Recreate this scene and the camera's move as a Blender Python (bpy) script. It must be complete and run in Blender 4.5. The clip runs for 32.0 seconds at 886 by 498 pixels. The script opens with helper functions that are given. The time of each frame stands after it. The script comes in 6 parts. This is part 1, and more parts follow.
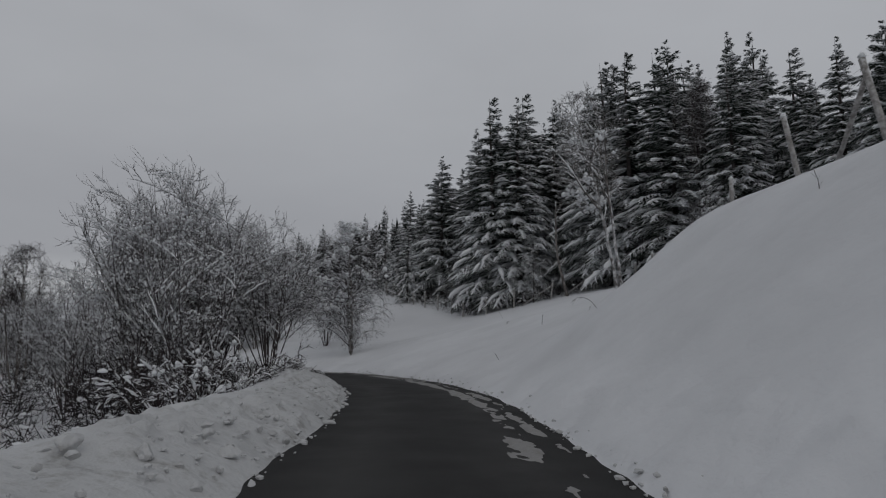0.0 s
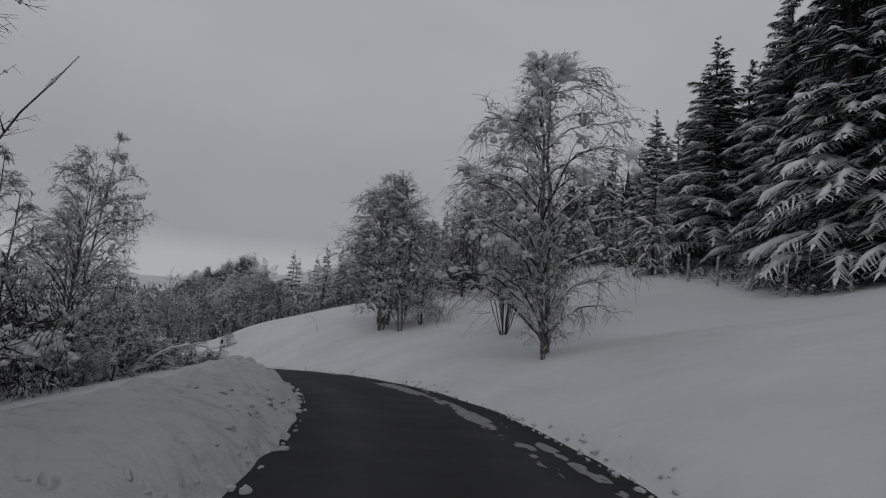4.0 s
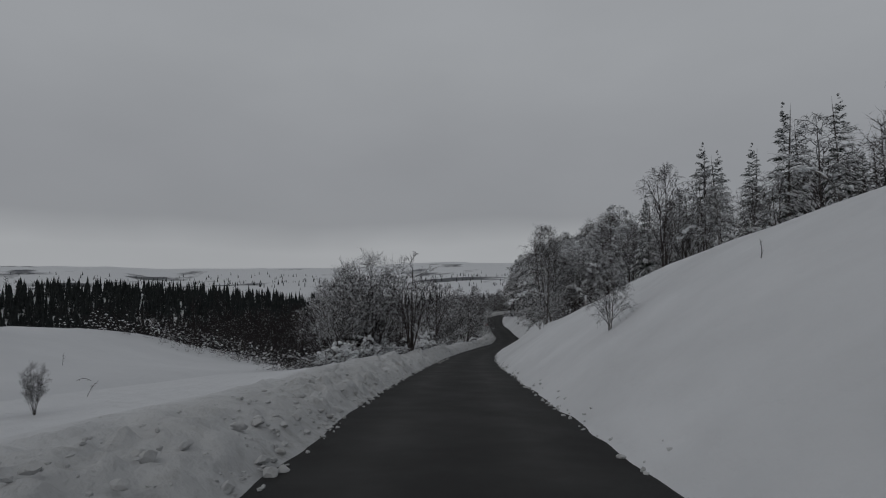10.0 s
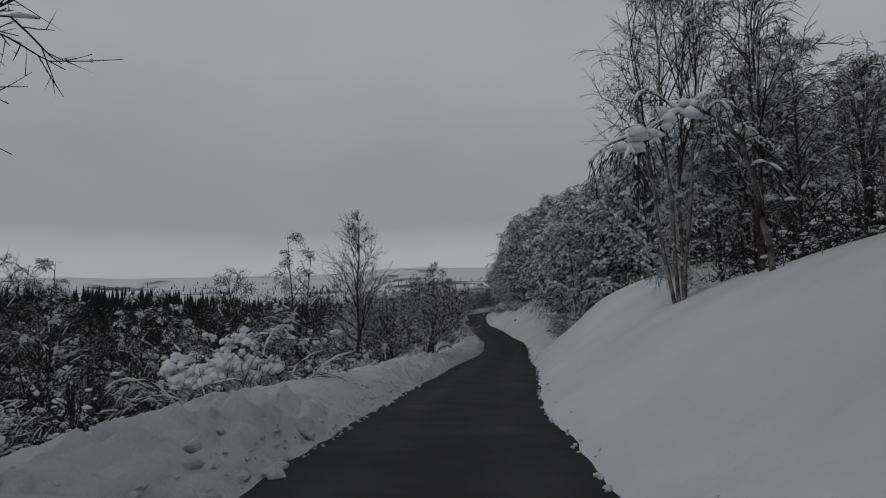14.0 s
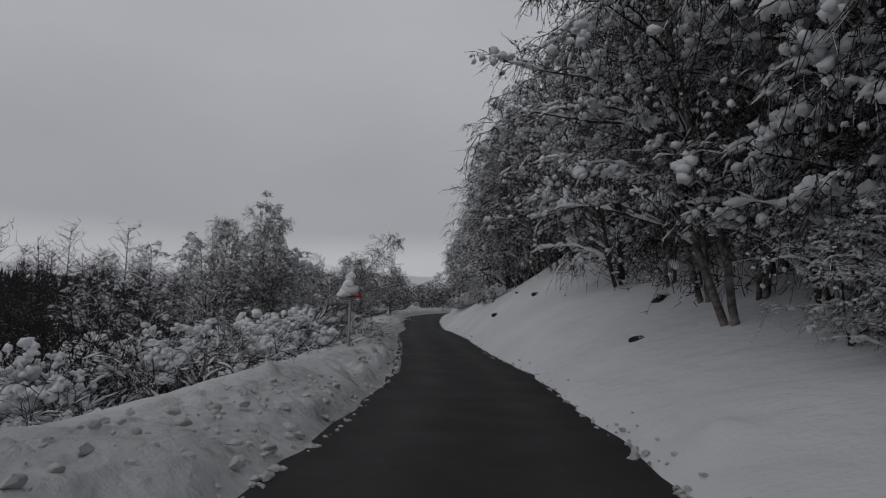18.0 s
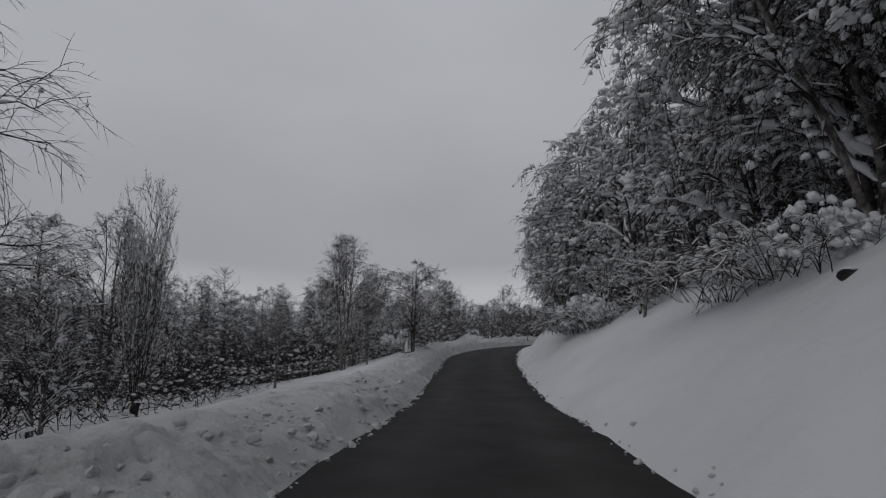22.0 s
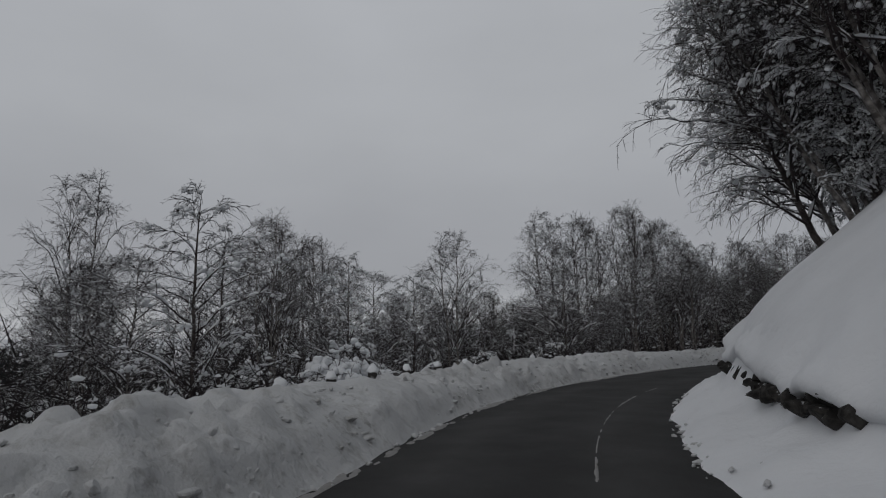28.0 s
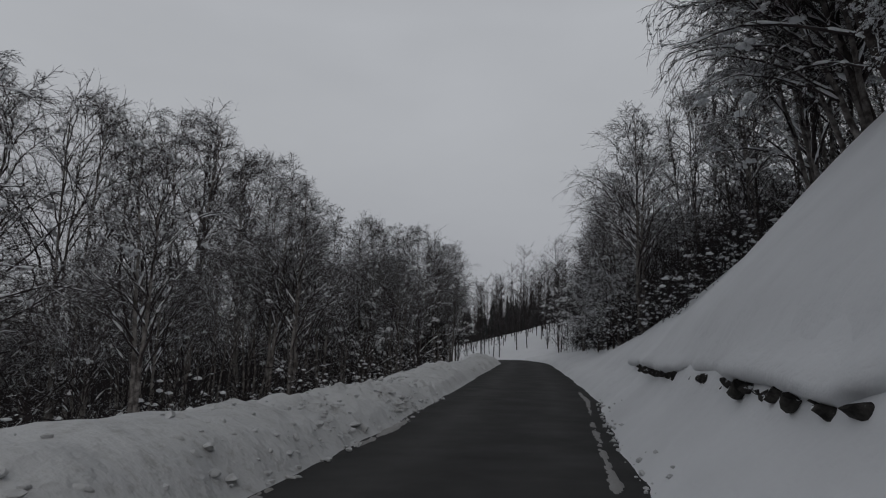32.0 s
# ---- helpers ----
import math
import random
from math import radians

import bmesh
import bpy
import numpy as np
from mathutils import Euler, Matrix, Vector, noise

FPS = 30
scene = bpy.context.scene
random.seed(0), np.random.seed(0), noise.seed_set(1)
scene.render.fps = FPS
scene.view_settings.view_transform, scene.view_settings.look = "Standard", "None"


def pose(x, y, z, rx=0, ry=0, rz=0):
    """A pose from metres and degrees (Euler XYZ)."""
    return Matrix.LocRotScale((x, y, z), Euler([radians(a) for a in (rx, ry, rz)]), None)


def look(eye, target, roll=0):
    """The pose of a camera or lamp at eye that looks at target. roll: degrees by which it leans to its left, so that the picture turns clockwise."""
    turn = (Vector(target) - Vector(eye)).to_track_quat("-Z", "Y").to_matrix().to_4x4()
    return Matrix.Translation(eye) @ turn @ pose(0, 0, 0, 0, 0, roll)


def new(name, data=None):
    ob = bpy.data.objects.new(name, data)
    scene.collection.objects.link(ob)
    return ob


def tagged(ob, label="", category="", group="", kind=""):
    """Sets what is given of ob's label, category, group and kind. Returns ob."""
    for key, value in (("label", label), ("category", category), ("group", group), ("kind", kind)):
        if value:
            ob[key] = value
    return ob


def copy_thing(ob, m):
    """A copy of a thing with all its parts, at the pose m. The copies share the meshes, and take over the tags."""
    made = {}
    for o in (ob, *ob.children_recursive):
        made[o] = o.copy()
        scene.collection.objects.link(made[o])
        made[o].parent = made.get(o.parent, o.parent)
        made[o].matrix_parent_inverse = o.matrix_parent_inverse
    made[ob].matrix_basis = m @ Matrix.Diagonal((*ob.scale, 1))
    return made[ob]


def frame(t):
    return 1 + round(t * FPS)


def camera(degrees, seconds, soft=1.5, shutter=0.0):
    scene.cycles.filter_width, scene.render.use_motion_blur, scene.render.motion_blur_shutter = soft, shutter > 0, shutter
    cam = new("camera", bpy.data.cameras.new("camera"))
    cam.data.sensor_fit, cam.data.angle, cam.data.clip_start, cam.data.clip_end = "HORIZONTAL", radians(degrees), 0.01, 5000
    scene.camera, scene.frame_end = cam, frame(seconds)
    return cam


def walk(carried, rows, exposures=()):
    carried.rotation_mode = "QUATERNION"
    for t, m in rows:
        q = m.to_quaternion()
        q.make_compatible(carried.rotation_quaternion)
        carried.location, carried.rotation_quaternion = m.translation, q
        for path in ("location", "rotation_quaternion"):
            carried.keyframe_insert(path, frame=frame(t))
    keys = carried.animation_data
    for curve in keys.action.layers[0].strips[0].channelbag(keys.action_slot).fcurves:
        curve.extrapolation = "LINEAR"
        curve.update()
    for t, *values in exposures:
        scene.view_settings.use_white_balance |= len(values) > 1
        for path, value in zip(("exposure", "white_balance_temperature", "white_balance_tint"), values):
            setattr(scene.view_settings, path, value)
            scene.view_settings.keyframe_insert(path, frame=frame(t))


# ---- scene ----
# camera rows: seconds, x, y, z, then pose() angles
PATH = [
    (0.0, 0.000, 0.000, 0.000, 97.20, -0.00, 0.00),
    (0.5, 0.061, 3.159, -0.090, 97.30, -0.56, 2.05),
    (1.0, 0.000, 6.303, -0.182, 97.08, -1.11, 3.99),
    (1.5, -0.197, 9.340, -0.272, 96.76, -1.05, 5.92),
    (2.0, -0.470, 12.287, -0.373, 96.33, -0.69, 7.88),
    (2.5, -0.803, 15.113, -0.490, 95.59, -0.58, 10.21),
    (4.5, -4.165, 26.828, -1.048, 96.03, -4.49, 24.29),
    (5.0, -5.501, 29.818, -1.209, 96.08, -4.12, 28.46),
    (5.5, -7.070, 32.616, -1.328, 96.15, -3.08, 32.28),
    (6.0, -8.833, 35.335, -1.536, 95.29, -1.62, 36.13),
    (6.5, -10.823, 38.030, -1.753, 94.80, 0.06, 40.07),
    (7.0, -12.979, 40.572, -1.994, 94.22, 0.78, 43.71),
    (7.5, -15.390, 43.164, -2.309, 94.18, 0.86, 46.80),
    (8.0, -17.873, 45.558, -2.579, 93.70, 0.00, 49.23),
    (8.5, -20.332, 47.727, -2.877, 93.39, -0.11, 51.02),
    (9.0, -23.045, 49.947, -3.248, 93.70, 0.00, 52.61),
    (9.5, -25.913, 52.332, -3.602, 93.02, 0.56, 53.34),
    (10.0, -28.970, 54.798, -4.024, 92.83, 0.62, 54.04),
    (10.5, -32.313, 57.370, -4.440, 92.75, 0.29, 54.72),
    (11.0, -35.687, 60.007, -4.848, 93.31, 0.27, 55.01),
    (11.5, -39.276, 62.940, -5.225, 93.53, 1.18, 54.96),
    (12.0, -43.081, 66.027, -5.733, 92.69, 1.70, 54.49),
    (12.5, -47.076, 69.195, -6.309, 92.21, 1.95, 53.52),
    (13.0, -51.160, 72.557, -6.862, 92.48, 1.59, 52.90),
    (13.5, -55.304, 76.050, -7.400, 93.26, 1.83, 52.22),
    (15.5, -70.586, 89.957, -9.341, 93.10, -0.00, 49.28),
    (16.0, -73.984, 93.330, -9.761, 94.00, 0.14, 48.59),
    (16.5, -77.501, 96.693, -10.177, 93.90, -1.06, 48.42),
    (17.0, -80.900, 100.065, -10.597, 94.20, -1.44, 48.20),
    (17.5, -84.230, 103.379, -10.938, 93.70, -2.04, 48.07),
    (18.0, -87.573, 106.815, -11.358, 94.30, -1.75, 48.29),
    (18.5, -90.900, 110.126, -11.614, 96.00, -2.49, 48.95),
    (19.0, -94.274, 113.253, -11.874, 95.80, -2.96, 50.32),
    (19.5, -97.571, 116.203, -12.059, 96.40, -2.15, 51.97),
    (20.0, -100.795, 118.978, -12.253, 97.29, -0.44, 53.66),
    (20.5, -103.930, 121.453, -12.291, 98.29, 0.32, 54.41),
    (21.0, -107.010, 123.992, -12.329, 98.59, 0.52, 54.52),
    (21.5, -110.081, 126.412, -12.373, 98.39, -0.09, 54.58),
    (22.0, -113.144, 128.712, -12.420, 97.29, -0.29, 54.57),
    (22.5, -116.218, 131.135, -12.548, 96.59, 0.22, 54.50),
    (23.0, -119.302, 133.677, -12.671, 96.29, -0.19, 54.68),
    (23.5, -122.508, 136.213, -12.874, 96.49, -0.29, 54.67),
    (24.0, -125.638, 138.572, -13.002, 97.29, -0.08, 54.48),
    (24.5, -128.709, 140.991, -13.045, 97.89, 0.22, 54.40),
    (25.0, -131.716, 143.356, -13.092, 98.79, 0.81, 54.73),
    (25.5, -134.280, 145.451, -13.083, 99.68, 0.59, 55.02),
    (27.5, -144.255, 154.467, -13.064, 99.20, 1.00, 50.32),
    (28.0, -146.709, 156.908, -13.064, 99.33, 1.40, 47.24),
    (28.5, -148.822, 159.338, -13.032, 99.31, 2.21, 43.42),
    (29.0, -150.640, 161.757, -13.015, 98.72, 2.59, 39.03),
    (29.5, -152.206, 164.238, -13.026, 99.37, 2.80, 34.40),
    (30.0, -153.494, 166.759, -13.019, 99.64, 2.31, 29.47),
    (30.5, -154.536, 169.244, -12.996, 99.76, 1.60, 24.52),
    (31.0, -155.356, 171.749, -12.976, 99.62, 0.85, 19.59),
    (31.5, -155.918, 174.309, -12.932, 100.10, 0.28, 14.50),
    (32.0, -156.273, 176.833, -12.894, 100.60, -0.80, 9.88),
]
cam = camera(73.0, 32.0, soft=1.1)
walk(cam, [(t, pose(x, y, z, a, b, c)) for t, x, y, z, a, b, c in PATH], exposures=[(0, 0.03, 6500, 11.5), (5, 0.02, 6500, 11.5), (8, -0.1, 6500, 10), (12, -0.2, 6500, 10), (14, -0.1, 6500, 11), (16, 0.0, 6500, 12.5), (18, 0.12, 6500, 13), (20, 0.12, 6500, 12.5), (25, 0.15, 6500, 12.5), (29, 0.1, 6500, 10.5), (31, 0.08, 6500, 10.5), (32, 0.18, 6500, 11)])

# ---- light: heavy winter overcast ----
world = bpy.data.worlds.new("overcast")
scene.world = world
world.use_nodes = True
SUN_EL, SUN_AZ = radians(38), radians(200)


def build_world():
    nt = world.node_tree
    nt.nodes.clear()
    add = nt.nodes.new
    out, bg = add("ShaderNodeOutputWorld"), add("ShaderNodeBackground")
    sky = add("ShaderNodeTexSky")
    sky.sky_type, sky.sun_disc = "NISHITA", False
    sky.sun_elevation, sky.sun_rotation = SUN_EL, SUN_AZ
    dim = add("ShaderNodeVectorMath")
    dim.operation = "SCALE"
    dim.inputs["Scale"].default_value = 0.05
    nt.links.new(sky.outputs[0], dim.inputs[0])
    tc, sep = add("ShaderNodeTexCoord"), add("ShaderNodeSeparateXYZ")
    nt.links.new(tc.outputs["Generated"], sep.inputs[0])
    ramp = add("ShaderNodeValToRGB")                       # cloud deck: pale rim under the cloud base, darker belly above it
    els = ramp.color_ramp.elements
    els[0].position, els[0].color = 0.0, (0.405, 0.420, 0.440, 1)
    els[1].position, els[1].color = 1.0, (0.25, 0.262, 0.275, 1)
    for p, c in ((0.055, (0.400, 0.412, 0.430)), (0.10, (0.300, 0.309, 0.327)), (0.18, (0.310, 0.319, 0.337)), (0.34, (0.365, 0.378, 0.395)), (0.52, (0.385, 0.400, 0.42)), (0.72, (0.29, 0.303, 0.318))):
        e = els.new(p)
        e.color = (*c, 1)
    warp = add("ShaderNodeTexNoise")
    mp = add("ShaderNodeMapping")
    mp.inputs["Scale"].default_value = (1.3, 1.3, 3.0)
    nt.links.new(tc.outputs["Generated"], mp.inputs[0])
    nt.links.new(mp.outputs[0], warp.inputs["Vector"])
    warp.inputs["Scale"].default_value, warp.inputs["Detail"].default_value = 1.3, 4
    mul = add("ShaderNodeMath")
    mul.operation = "MULTIPLY_ADD"
    nt.links.new(warp.outputs["Fac"], mul.inputs[0])
    mul.inputs[1].default_value, mul.inputs[2].default_value = 0.09, -0.045
    summ = add("ShaderNodeMath")
    nt.links.new(sep.outputs["Z"], summ.inputs[0])
    nt.links.new(mul.outputs[0], summ.inputs[1])
    nt.links.new(summ.outputs[0], ramp.inputs[0])
    puff = add("ShaderNodeTexNoise")
    puff.inputs["Scale"].default_value, puff.inputs["Detail"].default_value = 2.4, 6
    nt.links.new(mp.outputs[0], puff.inputs["Vector"])
    pr = add("ShaderNodeMapRange")
    pr.inputs["From Min"].default_value, pr.inputs["From Max"].default_value = 0.25, 0.75
    pr.inputs["To Min"].default_value, pr.inputs["To Max"].default_value = 0.955, 1.045
    nt.links.new(puff.outputs["Fac"], pr.inputs[0])
    cl = add("ShaderNodeVectorMath")
    cl.operation = "SCALE"
    nt.links.new(ramp.outputs[0], cl.inputs[0])
    nt.links.new(pr.outputs[0], cl.inputs["Scale"])
    mix = add("ShaderNodeMix")
    mix.data_type = "RGBA"
    mix.inputs[0].default_value = 0.94
    nt.links.new(dim.outputs[0], mix.inputs[6])
    nt.links.new(cl.outputs[0], mix.inputs[7])
    nt.links.new(mix.outputs[2], bg.inputs[0])
    bg.inputs[1].default_value = 1.0
    nt.links.new(bg.outputs[0], out.inputs[0])


build_world()
sun_data = bpy.data.lights.new("sun", "SUN")
sun_data.energy, sun_data.angle, sun_data.color = 0.3, radians(40), (1.0, 0.97, 0.93)
sun = new("sun", sun_data)
sun.matrix_world = look((0, 0, 60), (0 - 20 * math.sin(SUN_AZ) * -1, 0 + 20 * math.cos(SUN_AZ) * -1, 60 - 20 * math.tan(SUN_EL)))

# ---- materials ----
def material(name, rough=0.8, spec=0.3, metal=0.0):
    m = bpy.data.materials.new(name)
    m.use_nodes = True
    b = m.node_tree.nodes["Principled BSDF"]
    b.inputs["Roughness"].default_value, b.inputs["Metallic"].default_value = rough, metal
    b.inputs["Specular IOR Level"].default_value = spec
    return m, m.node_tree, b


def noise_fac(nt, scale, detail=4, rough=0.55, vec=None):
    n = nt.nodes.new("ShaderNodeTexNoise")
    n.inputs["Scale"].default_value, n.inputs["Detail"].default_value, n.inputs["Roughness"].default_value = scale, detail, rough
    if vec is None:
        vec = nt.nodes.new("ShaderNodeTexCoord").outputs["Object"]
    nt.links.new(vec, n.inputs["Vector"])
    return n.outputs["Fac"]


def remap(nt, sock, a, b, c=0.0, d=1.0):
    r = nt.nodes.new("ShaderNodeMapRange")
    for k, v in zip(("From Min", "From Max", "To Min", "To Max"), (a, b, c, d)):
        r.inputs[k].default_value = v
    nt.links.new(sock, r.inputs[0])
    return r.outputs[0]


def blend(nt, fac, a, b):
    m = nt.nodes.new("ShaderNodeMix")
    m.data_type = "RGBA"
    if isinstance(fac, float):
        m.inputs[0].default_value = fac
    else:
        nt.links.new(fac, m.inputs[0])
    for k, v in ((6, a), (7, b)):
        if isinstance(v, tuple):
            m.inputs[k].default_value = (*v, 1)
        else:
            nt.links.new(v, m.inputs[k])
    return m.outputs[2]


def product(nt, a, b, op="MULTIPLY"):
    m = nt.nodes.new("ShaderNodeMath")
    m.operation = op
    nt.links.new(a, m.inputs[0])
    if isinstance(b, float):
        m.inputs[1].default_value = b
    else:
        nt.links.new(b, m.inputs[1])
    return m.outputs[0]


def bump(nt, bsdf, *pairs):
    prev = None
    for sock, strength, dist in pairs:
        n = nt.nodes.new("ShaderNodeBump")
        n.inputs["Strength"].default_value, n.inputs["Distance"].default_value = strength, dist
        nt.links.new(sock, n.inputs["Height"])
        if prev:
            nt.links.new(prev, n.inputs["Normal"])
        prev = n.outputs[0]
    nt.links.new(prev, bsdf.inputs["Normal"])


def snow_material(name, tint=(0.80, 0.815, 0.84), dirt=0.0, lumps=0.5):
    m, nt, b = material(name, 0.75, 0.25)
    pale = blend(nt, remap(nt, noise_fac(nt, 0.35), 0.35, 0.7), tint, tuple(c * 0.88 for c in tint))
    if dirt:
        patches = product(nt, remap(nt, noise_fac(nt, 0.45, 3), 0.42, 0.62, 0.25, 1.0), remap(nt, noise_fac(nt, 4.5, 6, 0.7), 0.50, 0.68))
        spots = product(nt, patches, dirt)
        pale = blend(nt, spots, pale, (0.20, 0.19, 0.17))
        away = nt.nodes.new("ShaderNodeAttribute")             # the plough's spoil thins out away from the road
        away.attribute_name = "outward"
        pale = blend(nt, remap(nt, away.outputs["Fac"], 1.2, 3.0), pale, (0.71, 0.72, 0.74))
    nt.links.new(pale, b.inputs["Base Color"])
    bump(nt, b, (noise_fac(nt, 0.55, 3), 0.5 * lumps + 0.1, 0.35), (noise_fac(nt, 1.8, 5), lumps, 0.13), (noise_fac(nt, 14, 4), 0.4 * lumps + 0.15, 0.03))
    return m


SNOW = snow_material("fresh_snow", (0.74, 0.75, 0.77), lumps=0.45)
SNOW_BANK = snow_material("ploughed_snow", (0.55, 0.555, 0.56), 0.75, 1.0)
SNOW_TREE = snow_material("branch_snow", (0.80, 0.815, 0.835), 0.0, 0.6)
SLUSH = snow_material("dirty_slush", (0.30, 0.295, 0.29), 0.9, 1.0)


def asphalt_material():
    m, nt, b = material("wet_asphalt", 0.7, 0.12)
    grain = noise_fac(nt, 90, 3)
    wear = noise_fac(nt, 0.6, 4)
    base = blend(nt, remap(nt, grain, 0.3, 0.7), (0.019, 0.019, 0.0195), (0.042, 0.041, 0.041))
    base = blend(nt, remap(nt, wear, 0.4, 0.7, 0.0, 0.3), base, (0.050, 0.049, 0.048))
    track = nt.nodes.new("ShaderNodeAttribute")                # paler worn wheel tracks either side of the middle
    track.attribute_name = "across"
    ramp = nt.nodes.new("ShaderNodeValToRGB")
    els = ramp.color_ramp.elements
    els[0].position, els[0].color = 0.0, (0, 0, 0, 1)
    els[1].position, els[1].color = 1.0, (0, 0, 0, 1)
    for at, v in ((0.14, 0.0), (0.30, 0.9), (0.42, 0.25), (0.50, 0.1), (0.58, 0.25), (0.70, 0.9), (0.86, 0.0)):
        els.new(at).color = (v, v, v, 1)
    nt.links.new(track.outputs["Fac"], ramp.inputs[0])
    worn = product(nt, ramp.outputs[0], remap(nt, noise_fac(nt, 0.5, 5, 0.7), 0.3, 0.7, 0.1, 0.8))
    base = blend(nt, worn, base, (0.075, 0.074, 0.073))
    nt.links.new(base, b.inputs["Base Color"])
    nt.links.new(remap(nt, noise_fac(nt, 1.1, 4), 0.35, 0.65, 0.72, 0.86), b.inputs["Roughness"])
    bump(nt, b, (grain, 0.35, 0.008))
    return m


ASPHALT = asphalt_material()


def ground_material():
    m, nt, b = material("snowfield", 0.8, 0.2)
    pale = blend(nt, remap(nt, noise_fac(nt, 0.12), 0.35, 0.7), (0.73, 0.74, 0.76), (0.66, 0.67, 0.69))
    heather = remap(nt, noise_fac(nt, 0.0022, 6, 0.6), 0.56, 0.62)
    geo = nt.nodes.new("ShaderNodeNewGeometry")
    far = nt.nodes.new("ShaderNodeSeparateXYZ")
    nt.links.new(geo.outputs["Position"], far.inputs[0])
    away = remap(nt, product(nt, far.outputs["X"], -1.0), 900, 1300)      # moorland only on the far side of the valley
    nt.links.new(blend(nt, product(nt, heather, away), pale, (0.10, 0.105, 0.115)), b.inputs["Base Color"])
    bump(nt, b, (noise_fac(nt, 0.9, 5), 0.35, 0.25), (noise_fac(nt, 9, 4), 0.3, 0.03))
    return m


GROUND = ground_material()


def bark_material(name, dark, pale, snow=0.55, scale=6.0):
    """Bark with wind-packed snow on the upper sides."""
    m, nt, b = material(name, 0.9, 0.15)
    col = blend(nt, remap(nt, noise_fac(nt, scale, 5, 0.65), 0.4, 0.65), dark, pale)
    geo = nt.nodes.new("ShaderNodeNewGeometry")
    sep = nt.nodes.new("ShaderNodeSeparateXYZ")
    nt.links.new(geo.outputs["Normal"], sep.inputs[0])
    patch = product(nt, remap(nt, sep.outputs["Z"], 0.25, 0.6), remap(nt, noise_fac(nt, 4.5, 3, 0.6), 0.70 - snow * 0.4, 0.76 - snow * 0.4))
    nt.links.new(blend(nt, patch, col, (0.80, 0.815, 0.84)), b.inputs["Base Color"])
    bump(nt, b, (noise_fac(nt, scale * 4, 4), 0.6, 0.02))
    return m


BARK = bark_material("dark_bark", (0.036, 0.030, 0.029), (0.105, 0.090, 0.084), 0.7)
BARK_BIRCH = bark_material("birch_bark", (0.07, 0.062, 0.058), (0.30, 0.28, 0.265), 0.7, 4.0)
TWIG = bark_material("twigs", (0.026, 0.021, 0.022), (0.066, 0.053, 0.053), 0.55, 3.0)
NEEDLE = bark_material("spruce_needles", (0.012, 0.018, 0.014), (0.034, 0.046, 0.034), 0.85, 5.0)
LEAF = bark_material("dull_evergreen_leaves", (0.034, 0.035, 0.033), (0.088, 0.083, 0.076), 0.80, 4.0)
PLASTERED = bark_material("snow_plastered_bark", (0.10, 0.09, 0.085), (0.74, 0.75, 0.77), 0.9, 5.0)
FROST = bark_material("frosted_twigs", (0.055, 0.047, 0.049), (0.14, 0.12, 0.118), 0.95, 3.0)
WOOD = bark_material("weathered_wood", (0.22, 0.21, 0.20), (0.48, 0.47, 0.46), 0.6, 9.0)
BRUSH = bark_material("brushwood", (0.016, 0.0135, 0.014), (0.042, 0.035, 0.035), 0.36, 3.0)
FAR_NEEDLE = bark_material("far_conifers", (0.014, 0.017, 0.017), (0.036, 0.040, 0.040), 0.30, 0.5)
STONE = bark_material("wet_stone", (0.018, 0.017, 0.016), (0.075, 0.070, 0.065), 0.35, 5.0)


def plain(name, colour, rough=0.6, metal=0.0):
    m, nt, b = material(name, rough, 0.4, metal)
    tone = blend(nt, remap(nt, noise_fac(nt, 18, 4), 0.35, 0.7), colour, tuple(c * 0.72 for c in colour))
    nt.links.new(tone, b.inputs["Base Color"])
    return m


STEEL = plain("galvanised_steel", (0.30, 0.31, 0.32), 0.5, 0.8)
BLACK = plain("black_plastic", (0.012, 0.012, 0.013))
WHITE_PAINT = plain("white_paint", (0.74, 0.74, 0.73))
RED_PAINT = plain("red_sign_paint", (0.38, 0.02, 0.02))

# ---- plan: the road's line, its edges and the ground beside it ----
ROAD_A = [
    (-0.33, -13.99, -0.90),
    (-0.09, -3.99, -1.19),
    (0.01, 6.00, -1.47),
    (-0.94, 15.95, -1.83),
    (-3.66, 25.56, -2.28),
    (-8.22, 34.43, -2.77),
    (-14.48, 42.21, -3.49),
    (-21.84, 48.97, -4.39),
    (-29.60, 55.29, -5.40),
    (-37.46, 61.45, -6.34),
    (-45.24, 67.74, -7.35),
    (-52.98, 74.08, -8.40),
    (-60.54, 80.62, -9.37),
    (-67.91, 87.38, -10.30),
    (-75.06, 94.37, -11.19),
    (-82.21, 101.36, -12.03),
    (-89.23, 108.48, -12.78),
]
ROAD_B = [
    (-96.55, 115.30, -13.30),
    (-104.23, 121.69, -13.60),
    (-112.07, 127.90, -13.71),
    (-119.88, 134.14, -14.02),
    (-127.79, 140.26, -14.33),
    (-135.57, 146.54, -14.38),
    (-142.99, 153.24, -14.37),
    (-149.78, 160.56, -14.33),
    (-154.56, 169.31, -14.30),
    (-156.54, 179.07, -14.19),
    (-157.20, 189.04, -14.15),
    (-157.49, 199.04, -13.85),
    (-157.78, 209.04, -13.55),
    (-158.07, 219.03, -13.25),
    (-158.55, 229.02, -12.95),
    (-160.76, 238.75, -12.65),
]
ROAD = np.array(ROAD_A + ROAD_B)
ROAD_S = np.arange(len(ROAD)) * 10.0 - 14.0


